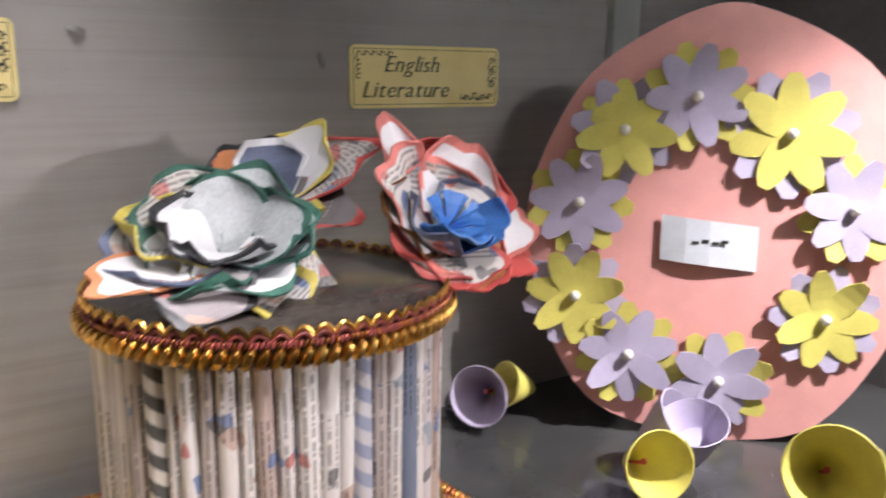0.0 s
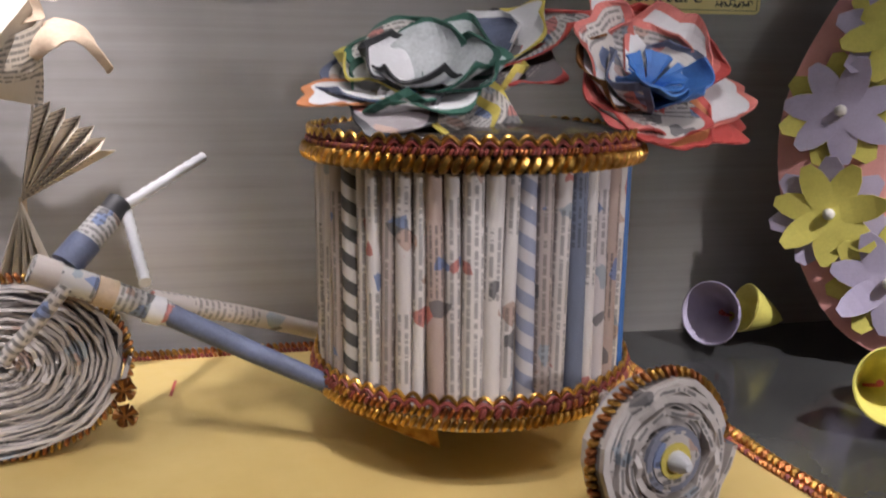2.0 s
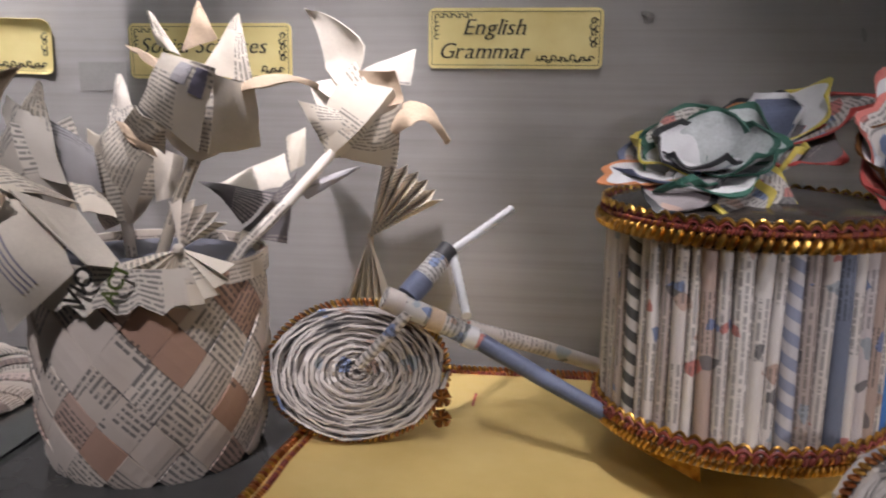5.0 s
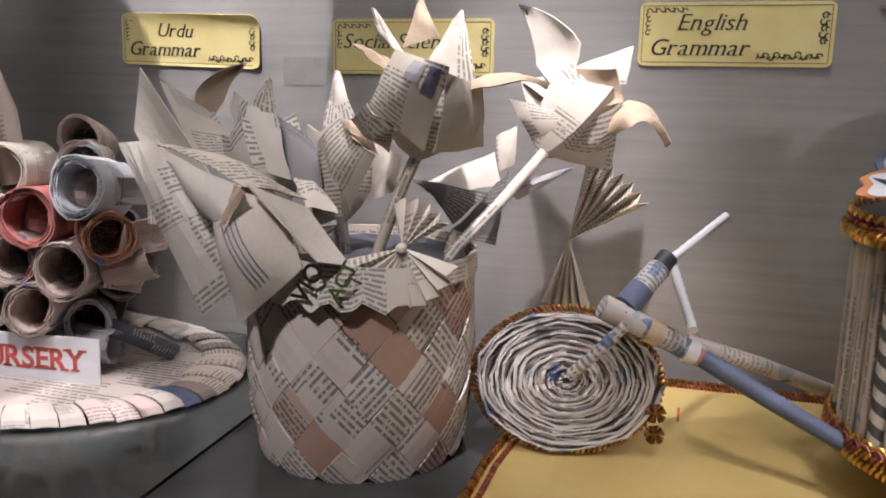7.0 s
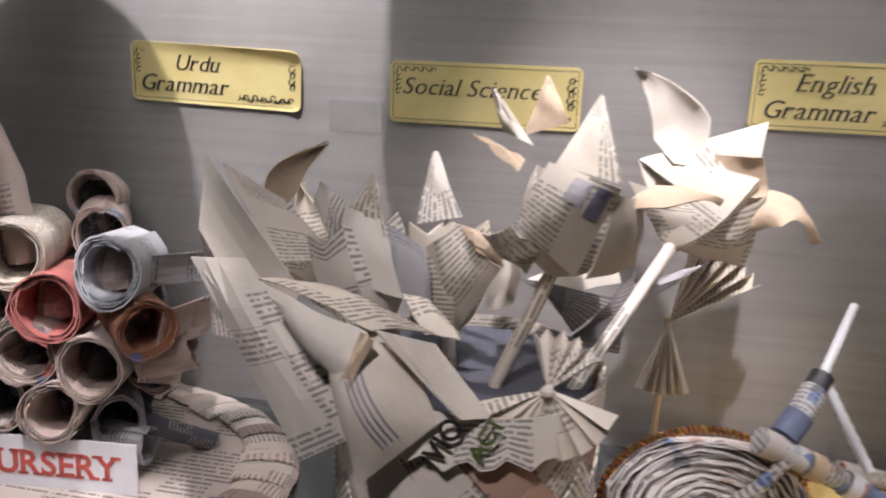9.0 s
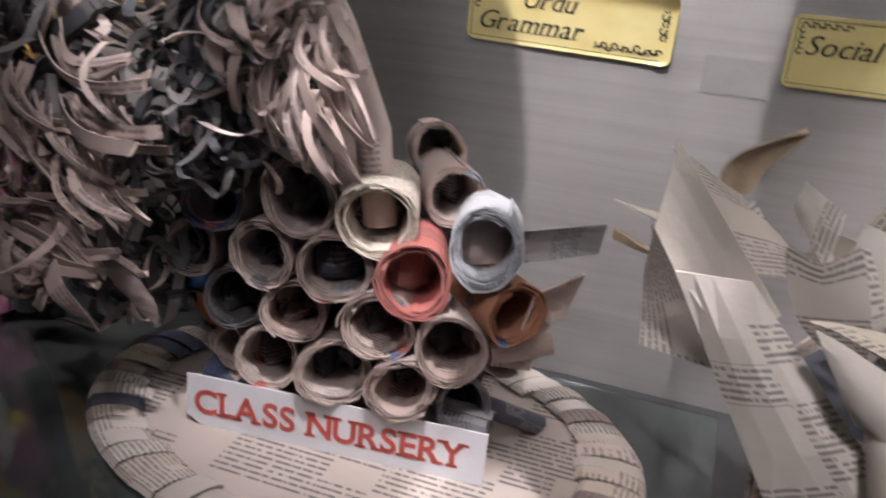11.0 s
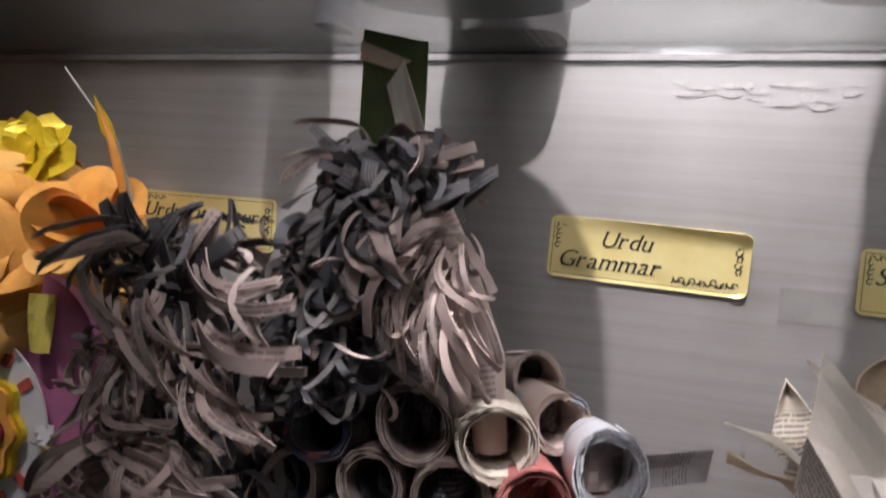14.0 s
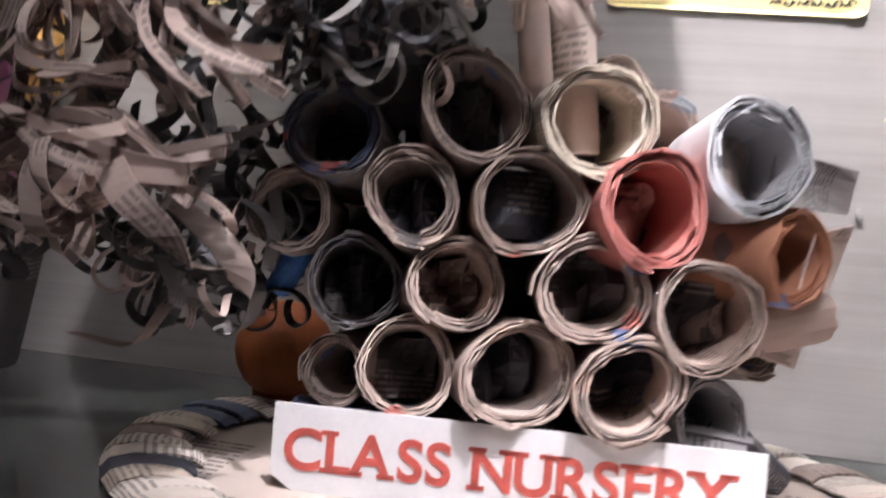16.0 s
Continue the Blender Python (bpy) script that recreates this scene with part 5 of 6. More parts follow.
# ---- class sign, round mat and the stack of newspaper rolls ----
MX, MY, MRX, MRY = -0.09, -0.97, 1.38, 0.95
mat_ob = thing("round_mat", (MX, MY, 0.026), "round mat of coiled newspaper with a wrapped rim", "mat")
g = Geo()
g.tube([(0, 0, 0.0), (0, 0, 0.012)], 1.0, 56)
g.v = [(p[0] * (MRX - 0.2), p[1] * (MRY - 0.15), p[2]) for p in g.v]
g.uv = [[(g.v[i][0], g.v[i][1]) for i in f] for f in g.f]
part("mat_base", g, m_matpage, mat_ob, "printed newspaper mat")
rr = random.Random(5)
NSEG = 58
for k in range(NSEG):
    a0, a1 = 2 * math.pi * k / NSEG, 2 * math.pi * (k + 0.93 + rr.uniform(-0.04, 0.05)) / NSEG
    wid = rr.uniform(0.2, 0.26)
    lift = rr.uniform(0, 0.016)

    def fn(u, v):
        a = a0 + (a1 - a0) * u
        q = v * math.pi
        inn = 1 - wid * (0.5 + 0.5 * math.cos(q)) * 0.92
        z = 0.02 + lift + 0.03 * math.sin(q) + 0.006 * math.sin(u * 3)
        if v > 0.7:
            z -= (v - 0.7) * 0.06
        return (MRX * inn * math.cos(a), MRY * inn * math.sin(a), z)

    g = Geo()
    g.grid(fn, 2, 5, 0.14, 0.3, 0.012)
    tone = m_blue if k in (26, 27, 55) else (m_rolldark if k in (24, 33) else m_strip if rr.random() < 0.25 else m_news)
    part("rim_wrap", g, tone, mat_ob)

sign = thing("class_sign", (-0.1, -1.245, 0.034), "white card reading CLASS NURSERY in red capitals leaning on the rolls", "sign")
sign.rotation_euler = (radians(-4), 0, math.atan2(0.144, 1.42))
g = Geo()
g.prism([(-0.713, 0.05), (-0.713, 0.262), (0.713, 0.262), (0.713, -0.01), (-0.64, 0.0)], -0.005, 0.005)
part("card", g, m_white, sign, "white card")
SERIFS = {"L": ((0, 0), (0, 1)), "A": ((0, 0), (1, 0)), "N": ((0, 0), (0, 1), (1, 1)), "U": ((0, 1), (1, 1)), "R": ((0, 0), (0, 1), (1, 0)), "E": ((0, 0), (0, 1)), "Y": ((0, 1), (1, 1), (0.5, 0)), "C": (), "S": ()}
pen = -0.678
for ch in "CLASS NURSERY":
    if ch != " ":
        letter = lettering("letter", ch, 0.172, m_redink, sign, Matrix.Translation((pen, -0.0065, 0.072)) @ FACE, "red capital letter", offset=0.004)
        lo = [min(v[k] for v in letter.bound_box) / U for k in range(3)]
        hi = [max(v[k] for v in letter.bound_box) / U for k in range(3)]
        g = Geo()
        for sx, sz in SERIFS[ch]:
            x = lo[0] + (hi[0] - lo[0]) * (0.12 + 0.76 * sx)
            y = lo[1] + (hi[1] - lo[1] - 0.014) * sz
            g.box((x - 0.026, y, lo[2]), (x + 0.026, y + 0.014, hi[2]))
        if SERIFS[ch]:
            part("serif", g, m_redink, letter, "slab serifs")
        pen += hi[0] - lo[0] + 0.009
    else:
        pen += 0.045


def paper_roll(centre, r, length, direction, mat, seed, wall=0.2):
    """A hollow roll: a strip wound two and a half turns, a little faceted and uneven."""
    rr4 = random.Random(seed)
    d = Vector(direction).normalized()
    up = (Vector((0, 0, 1)) - d * d.z).normalized()
    side = d.cross(up)
    g = Geo()
    n, turns = 20, 4
    total = n * turns
    o = len(g.v)
    t = r * wall / turns
    ph = rr4.uniform(0, 6.3)
    ov, oa = rr4.uniform(0.9, 1.05), rr4.uniform(0, 3)
    back = Vector(centre) + d * -length
    uvs = []
    for i in range(total + 1):
        a = ph + 2 * math.pi * i / n
        jit = 1 + rr4.uniform(-0.03, 0.03) + 0.03 * math.sin(3 * a + ph)
        rad = r * (1 - wall) + t * i / n
        fr = rr4.uniform(-0.012, 0.012) + 0.02 * (i / total)
        for ra, end in ((rad - t * 0.34, 0), (rad - t * 0.34, 1), (rad + t * 0.34, 1), (rad + t * 0.34, 0)):
            ra2 = ra * jit * (1 + (ov - 1) * math.cos(2 * (a - oa)))
            base = back if end == 0 else Vector(centre) + d * fr
            g.v.append(tuple(base + up * (ra2 * math.cos(a)) + side * (ra2 * math.sin(a))))
    arc = 2 * math.pi * r / n
    for i in range(total):
        for q in range(3):
            idx = [o + 4 * i + q, o + 4 * i + q + 1, o + 4 * i + q + 5, o + 4 * i + q + 4]
            v0, v1 = (0, length) if q != 1 else (length, length + t)
            g.face(idx, [(i * arc, v0), (i * arc, v1), ((i + 1) * arc, v1), ((i + 1) * arc, v0)])
    g.face([o, o + 1, o + 2, o + 3])
    e = o + 4 * total
    g.face([e + 3, e + 2, e + 1, e])
    return g


stack = thing("newspaper_roll_stack", (-0.1, -0.85, 0.056), "stack of hollow newspaper rolls glued in rows on the mat", "paper craft")
SX, SY, SZ = -0.1, -0.85, 0.056
ROLLS = [
    (-0.439, -1.205, 0.427, 0.152, m_roll, 0), (-0.102, -1.216, 0.445, 0.165, m_roll, 0), (0.214, -1.209, 0.44, 0.16, m_roll, 0),
    (-0.64, -1.16, 0.66, 0.15, m_rolldark, 0), (-0.31, -1.2, 0.69, 0.145, m_roll, 0), (0.085, -1.194, 0.709, 0.165, m_roll, 0), (0.408, -1.17, 0.667, 0.16, m_roll, 0),
    (-0.86, -1.16, 0.867, 0.138, m_roll, -0.2), (-0.458, -1.215, 0.941, 0.15, m_roll, 0), (-0.113, -1.222, 0.946, 0.162, m_roll, 0), (0.237, -1.2, 0.954, 0.165, m_redpage, 0),
    (-0.745, -1.15, 1.12, 0.16, m_bluepage, -0.1), (-0.296, -1.197, 1.216, 0.165, m_roll, 0), (0.067, -1.198, 1.189, 0.168, m_page, 0), (0.501, -1.112, 1.125, 0.165, m_silverpage, 0.1),
    (0.1, -0.6, 1.34, 0.13, m_roll, 0.2), (0.25, -0.78, 1.2, 0.14, m_roll, 0.25), (0.64, -1.06, 0.84, 0.145, m_rustpage, 0.9), (0.56, -0.9, 0.6, 0.14, m_roll, 0.4), (0.45, -1.05, 0.34, 0.13, m_rollgrey, 0.3),
    # the dark rolls at the back are added to keep the gaps in shade
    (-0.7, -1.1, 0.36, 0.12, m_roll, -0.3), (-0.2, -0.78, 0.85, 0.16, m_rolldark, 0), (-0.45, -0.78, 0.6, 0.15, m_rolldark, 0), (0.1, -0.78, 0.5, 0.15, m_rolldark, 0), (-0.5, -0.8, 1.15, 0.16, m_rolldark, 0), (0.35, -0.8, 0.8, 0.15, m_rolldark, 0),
]
for k, (x, y, z, r, mat, yaw) in enumerate(ROLLS):
    d = Vector((0.26 + yaw + 0.12 * math.sin(k * 2.1), -1, 0.14 + 0.1 * math.cos(k * 1.7)))
    roll = part("paper_roll", paper_roll((x - SX, y - SY, z - SZ), r, 0.42, d, mat, k + 40, 0.2 + 0.05 * (k % 3)), mat, stack, smooth=True)
    # crumpled sheet added in the bore: dark to stand for shade, pale in four
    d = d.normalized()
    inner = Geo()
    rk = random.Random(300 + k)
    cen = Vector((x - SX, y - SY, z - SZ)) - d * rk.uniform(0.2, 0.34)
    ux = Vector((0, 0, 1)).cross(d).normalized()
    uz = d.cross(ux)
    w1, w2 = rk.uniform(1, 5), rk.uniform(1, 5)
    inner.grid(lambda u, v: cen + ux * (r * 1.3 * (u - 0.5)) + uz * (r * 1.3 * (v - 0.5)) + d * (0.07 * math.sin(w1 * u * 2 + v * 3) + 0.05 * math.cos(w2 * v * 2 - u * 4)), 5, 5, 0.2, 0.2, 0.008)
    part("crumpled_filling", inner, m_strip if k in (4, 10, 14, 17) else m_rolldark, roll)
# crumpled dark sheets added behind the rolls for the shade in their gaps
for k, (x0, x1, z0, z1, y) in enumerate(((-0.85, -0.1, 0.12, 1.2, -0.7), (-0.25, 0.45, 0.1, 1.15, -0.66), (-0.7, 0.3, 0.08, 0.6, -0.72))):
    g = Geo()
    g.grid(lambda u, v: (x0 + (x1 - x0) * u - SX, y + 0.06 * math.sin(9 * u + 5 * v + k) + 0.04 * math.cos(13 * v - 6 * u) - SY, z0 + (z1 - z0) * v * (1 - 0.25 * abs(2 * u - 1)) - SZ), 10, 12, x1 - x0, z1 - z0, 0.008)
    part("packing_sheet", g, m_rolldark, stack, "crumpled dark sheet standing in for the shade behind the rolls")
# rolls turned sideways, and the low ones lying on the mat
for k, (a, b, r, mat) in enumerate((((0.5, -0.95, 0.3), (0.72, -0.67, 0.08), 0.05, m_rolldark), ((0.2, -1.0, 0.22), (0.55, -0.98, 0.19), 0.1, m_rollgrey),
                                    ((-0.85, -1.02, 0.14), (-0.6, -1.06, 0.15), 0.1, m_bluepage), ((-0.3, -1.0, 0.17), (0.25, -1.0, 0.17), 0.09, m_rollgrey), ((-0.95, -1.0, 0.6), (-0.86, -1.05, 0.74), 0.05, m_skyblue), ((0.52, -0.95, 0.62), (0.74, -0.86, 0.68), 0.1, m_roll))):
    aa, bb = Vector(a), Vector(b)
    part("paper_roll", paper_roll((bb.x - SX, bb.y - SY, bb.z - SZ), r, (bb - aa).length, bb - aa, mat, 90 + k, 0.25), mat, stack)

part("folded_sheet", panel([tuple(Vector(p) - Vector((SX, SY, SZ))) for p in ((0.55, -0.95, 1.0), (0.58, -0.95, 1.16), (0.9, -0.57, 1.13), (0.88, -0.57, 0.98))], 4, 3, 0.03), m_rollgrey, stack, "grey folded sheet")
part("folded_sheet", panel([tuple(Vector(p) - Vector((SX, SY, SZ))) for p in ((0.66, -1.02, 0.72), (0.7, -1.0, 0.92), (0.86, -0.75, 0.95), (0.8, -0.78, 0.74))], 4, 3, 0.05), m_strip, stack, "crumpled pale sheet")
part("folded_sheet", panel([tuple(Vector(p) - Vector((SX, SY, SZ))) for p in ((0.55, -1.02, 0.55), (0.58, -1.02, 0.72), (0.74, -0.9, 0.7), (0.7, -0.9, 0.5))], 4, 3, 0.04), m_strip, stack, "crumpled pale sheet")

# ---- paper trees with curled strip crowns ----
tree = thing("paper_tree", (-0.05, -0.95, 1.0), "paper palm with rolled trunk and crown of curled newspaper strips", "paper craft tree", "paper palms")
g = Geo()
g.tube([(0.04, -0.05, 0.1), (0.0, -0.05, 0.5), (-0.16, -0.06, 0.9), (-0.3, -0.12, 1.2)], [0.075, 0.07, 0.065, 0.06], 12)
part("trunk", g, m_strip, tree, "rolled pale paper trunk", smooth=True)
g = Geo()
g.tube([(-0.08, -0.12, 0.25), (-0.16, -0.1, 0.8), (-0.28, -0.13, 1.15)], [0.05, 0.048, 0.045], 10)
part("trunk", g, m_strip, tree, "rolled pale paper trunk", smooth=True)


def curl_strip(rr5, style):
    """One strip leaving the knot along +x: "arc" falls over, "loop" curls back on itself, "hang" drops."""
    g = Geo()
    n = 18
    long = rr5.uniform(0.42, 0.66) if style != "loop" else rr5.uniform(0.5, 0.8)
    wid = rr5.uniform(0.024, 0.05)
    p = Vector((0.03, 0, 0))
    ang = {"arc": rr5.uniform(0.4, 1.5), "loop": rr5.uniform(-0.2, 0.9), "hang": rr5.uniform(-1.2, -0.3)}[style]
    fall = rr5.uniform(-1.75, -1.2)
    drift, swing = rr5.uniform(-0.016, 0.016), rr5.uniform(0, 6)
    curl = rr5.uniform(0.3, 0.58)
    pts, ws = [], []
    tw0, tw = rr5.uniform(-0.4, 0.4), rr5.uniform(-0.9, 0.9)
    for k in range(n):
        pts.append(tuple(p))
        a = tw0 + tw * k / n
        d = Vector((math.cos(ang), 0.0, math.sin(ang)))
        nn = Vector((-math.sin(ang), 0, math.cos(ang)))
        ws.append(Vector((0, 1, 0)) * wid * math.cos(a) + nn * wid * math.sin(a))
        p = p + d * (long / n) + Vector((0, drift * k / 4 + 0.006 * math.sin(0.5 * k + swing), 0))
        if style == "loop" and k > n * 0.3:
            ang -= curl
        elif style == "arc" and k > n * 0.75:
            ang -= curl
        else:
            ang += (fall - ang) * (0.085 if style == "arc" else 0.22) + 0.06 * math.sin(0.8 * k + swing)
    g.ribbon(pts, ws, 0.005)
    return g


rr = random.Random(21)
STYLES = ("arc", "loop", "hang")
STRIPS = {(tone, st): [mesh_of("strip", curl_strip(rr, st), mat) for k in range(14)] for tone, mat in (("pale", m_strip), ("dark", m_stripdark)) for st in STYLES}


def pom(parent, centre, spread, groups, seed):
    """Strips springing from a knot; each group is (count, tone, style, azimuth range, height range, scale range)."""
    rr6 = random.Random(seed)
    for count, tone, style, (a0, a1), (h0, h1), (s0, s1) in groups:
        for k in range(count):
            az = radians(rr6.uniform(a0, a1))
            pos = Vector(centre) + Vector((math.cos(az) * spread * rr6.uniform(0.1, 1.0), math.sin(az) * spread * rr6.uniform(0.1, 1.0), rr6.uniform(h0, h1)))
            m = Matrix.Translation(pos) @ Matrix.Rotation(az + rr6.uniform(-0.5, 0.5), 4, "Z") @ Matrix.Rotation(rr6.uniform(-0.35, 0.35), 4, "X") @ Matrix.Rotation(rr6.uniform(-0.3, 0.3), 4, "Y") @ Matrix.Scale(rr6.uniform(s0, s1), 4)
            part("strip", rr6.choice(STRIPS[tone, style]), None, parent, m=m)


def looped(parent, loops, tones, seed, twins=0):
    """Broad strips folded back on themselves: each is (knot, fold, width, sideways bow)."""
    rr7 = random.Random(seed)
    b = parent.location / U
    near = lambda p, r: Vector(p) + Vector((rr7.uniform(-r, r), rr7.uniform(0.0, 1.6 * r), rr7.uniform(-r, r)))
    spread = [(near(knot, 0.06), near(fold, 0.09), wide * rr7.uniform(0.6, 0.95), bow + rr7.uniform(-0.05, 0.05)) for knot, fold, wide, bow in loops for twin in range(twins)]
    for k, (knot, fold, wide, bow) in enumerate(list(loops) + spread):
        p, q = Vector(knot) - b, Vector(fold) - b
        d = (q - p).normalized()
        out = (Vector((rr7.uniform(-0.3, 0.3), -1, 0.15)) - d * d.y * -1).normalized()
        side = d.cross(out).normalized()
        half, gap, back = 0.029 * wide, rr7.uniform(0.03, 0.06), rr7.uniform(0.45, 0.8)
        pts, ws = [], []
        for j in range(15):
            u = j / 14
            s = u / 0.62 if u < 0.62 else 1 - (u - 0.62) / 0.38 * back
            depth = gap * (math.cos(math.pi * u) + 0.9 * math.sin(math.pi * min(1.0, s)))
            pts.append(tuple(p + (q - p) * s + out * depth + side * (bow * math.sin(math.pi * s) + 0.35 * half * (u - 0.5))))
            ws.append(side * half * math.cos(0.5 * math.sin(3 * u + k)) + out * half * math.sin(0.5 * math.sin(3 * u + k)))
        g = Geo()
        g.ribbon(pts, ws, 0.005)
        part("strip", g, tones[k % len(tones)], parent, smooth=True)


ALL, FRONT, RIGHT = (0, 360), (200, 340), (235, 365)
pom(tree, (-0.42, -0.3, 1.2), 0.16, [
    (44, "dark", "arc", ALL, (-0.06, 0.14), (0.42, 0.68)), (28, "dark", "loop", (140, 320), (-0.2, 0.12), (0.45, 0.75)), (14, "dark", "hang", (150, 290), (-0.1, 0.1), (0.5, 0.8)),
    (10, "pale", "arc", ALL, (0.0, 0.18), (0.5, 0.8)), (18, "pale", "loop", FRONT, (-0.25, 0.05), (0.5, 0.8)), (10, "pale", "hang", RIGHT, (-0.28, 0.0), (0.45, 0.7)), (10, "pale", "loop", RIGHT, (-0.4, -0.1), (0.4, 0.6))], 31)
# long strips hanging down the trunk
pom(tree, (-0.22, -0.26, 0.95), 0.16, [(8, "pale", "hang", RIGHT, (-0.1, 0.15), (0.45, 0.7)), (8, "pale", "loop", FRONT, (-0.2, 0.0), (0.4, 0.55))], 33)
# dark ball added inside the crown so that the gaps read as shade
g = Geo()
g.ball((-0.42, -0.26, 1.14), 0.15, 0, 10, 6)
part("crown_core", g, m_stripdark, tree, "dark ball added for the shade inside the crown")

looped(tree, [
    ((-0.30, -1.36, 2.15), (-0.34, -1.44, 1.95), 0.69, 0.00), ((-0.37, -1.36, 2.01), (-0.52, -1.44, 1.70), 1.38, 0.05), ((-0.35, -1.36, 1.90), (-0.43, -1.44, 1.59), 0.69, 0.03),
    ((-0.28, -1.36, 1.86), (-0.21, -1.44, 1.51), 0.57, 0.06), ((-0.17, -1.36, 1.85), (-0.25, -1.44, 1.54), 0.57, 0.00), ((-0.17, -1.36, 1.83), (-0.00, -1.44, 1.52), 0.86, 0.00),
    ((-0.14, -1.36, 1.94), (0.00, -1.44, 1.75), 0.57, 0.05), ((-0.12, -1.36, 1.71), (0.00, -1.44, 1.39), 0.57, 0.05), ((-0.19, -1.36, 1.74), (-0.16, -1.44, 1.45), 0.57, 0.03),
    ((-0.15, -1.36, 2.05), (-0.33, -1.44, 1.92), 0.69, 0.03), ((-0.24, -1.36, 2.30), (-0.06, -1.44, 2.36), 0.69, 0.03), ((-0.16, -1.36, 1.87), (-0.09, -1.44, 1.51), 0.52, 0.06)], (m_strip,), 81, 2)
looped(tree, [
    ((-0.45, -1.25, 2.14), (-0.66, -1.50, 2.34), 0.92, 0.03), ((-0.42, -1.25, 2.12), (-0.56, -1.50, 2.21), 1.15, 0.00), ((-0.44, -1.25, 2.07), (-0.77, -1.50, 1.97), 1.15, 0.05),
    ((-0.46, -1.25, 2.05), (-0.71, -1.50, 1.87), 1.03, 0.00), ((-0.33, -1.25, 2.16), (-0.20, -1.50, 2.35), 0.80, 0.02), ((-0.38, -1.25, 2.14), (-0.48, -1.50, 2.30), 1.03, 0.02),
    ((-0.41, -1.25, 2.05), (-0.61, -1.50, 1.79), 1.15, 0.05), ((-0.28, -1.25, 2.12), (-0.06, -1.50, 2.22), 0.92, 0.03)], (m_stripdark,), 82, 3)

tree2 = thing("paper_tree", (-1.35, -1.3, 0.03), "paper palm with a drooping crown of pale and dark newspaper strips", "paper craft tree", "paper palms")
g = Geo()
g.tube([(-0.7, 0.3, 0.2), (-0.5, 0.2, 0.7), (0.0, 0.05, 1.4)], [0.08, 0.07, 0.06], 12)
part("trunk", g, m_rolldark, tree2, "dark rolled paper trunk", smooth=True)
pom(tree2, (0.0, -0.14, 1.78), 0.18, [
    (30, "dark", "arc", ALL, (-0.05, 0.14), (0.4, 0.62)), (20, "dark", "loop", (150, 360), (-0.2, 0.1), (0.45, 0.75)), (12, "pale", "arc", ALL, (-0.05, 0.14), (0.5, 0.8)),
    (14, "pale", "loop", (170, 360), (-0.3, 0.05), (0.45, 0.65)), (5, "pale", "hang", (180, 360), (-0.25, 0.0), (0.4, 0.6))], 51)
pom(tree2, (-0.02, -0.12, 1.34), 0.26, [(18, "pale", "loop", (150, 370), (-0.15, 0.15), (0.5, 0.8)), (6, "pale", "hang", (150, 370), (-0.1, 0.2), (0.5, 0.8)), (10, "dark", "loop", ALL, (-0.2, 0.2), (0.5, 0.8))], 52)
pom(tree2, (-0.04, -0.1, 0.9), 0.33, [(22, "pale", "loop", (150, 370), (-0.15, 0.15), (0.5, 0.8)), (18, "dark", "loop", ALL, (-0.25, 0.1), (0.5, 0.8)), (8, "pale", "arc", FRONT, (-0.1, 0.1), (0.6, 0.9))], 53)
# another added dark ball, the shade in this crown's depth
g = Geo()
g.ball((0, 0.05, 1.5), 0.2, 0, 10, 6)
part("crown_core", g, m_stripdark, tree2, "dark ball added for the shade inside the crown")
looped(tree2, [
    ((-1.58, -1.62, 1.78), (-1.36, -1.74, 1.52), 0.57, 0.00), ((-1.40, -1.62, 1.64), (-1.15, -1.74, 1.37), 0.52, 0.03), ((-1.31, -1.62, 1.65), (-1.14, -1.74, 1.38), 0.52, 0.00),
    ((-1.26, -1.62, 1.67), (-1.02, -1.74, 1.50), 0.46, 0.03), ((-1.48, -1.62, 1.45), (-1.25, -1.74, 1.21), 0.52, -0.12), ((-1.02, -1.62, 1.59), (-0.65, -1.74, 1.50), 1.03, 0.05),
    ((-1.07, -1.62, 1.38), (-0.85, -1.74, 1.15), 0.52, 0.05), ((-0.98, -1.62, 1.38), (-0.71, -1.74, 1.22), 0.69, 0.05), ((-1.44, -1.62, 1.06), (-0.89, -1.74, 0.95), 0.69, 0.06),
    ((-1.26, -1.62, 1.05), (-0.88, -1.74, 0.97), 0.57, 0.03), ((-1.56, -1.62, 0.96), (-0.91, -1.74, 0.91), 0.63, -0.14), ((-1.70, -1.62, 0.92), (-1.42, -1.74, 0.73), 0.46, 0.04)], (m_strip,), 83, 3)
looped(tree2, [
    ((-1.54, -1.62, 1.04), (-1.75, -1.74, 0.83), 0.69, 0.04), ((-0.82, -1.62, 1.82), (-0.71, -1.74, 1.58), 0.46, 0.08), ((-1.08, -1.62, 1.50), (-0.89, -1.74, 1.37), 0.40, 0.00),
    ((-1.15, -1.62, 1.42), (-1.05, -1.74, 1.30), 0.34, 0.00), ((-1.08, -1.62, 1.84), (-0.58, -1.74, 1.75), 0.69, 0.10), ((-1.40, -1.62, 1.33), (-1.17, -1.74, 1.21), 0.57, 0.10)], (m_strip,), 84, 3)
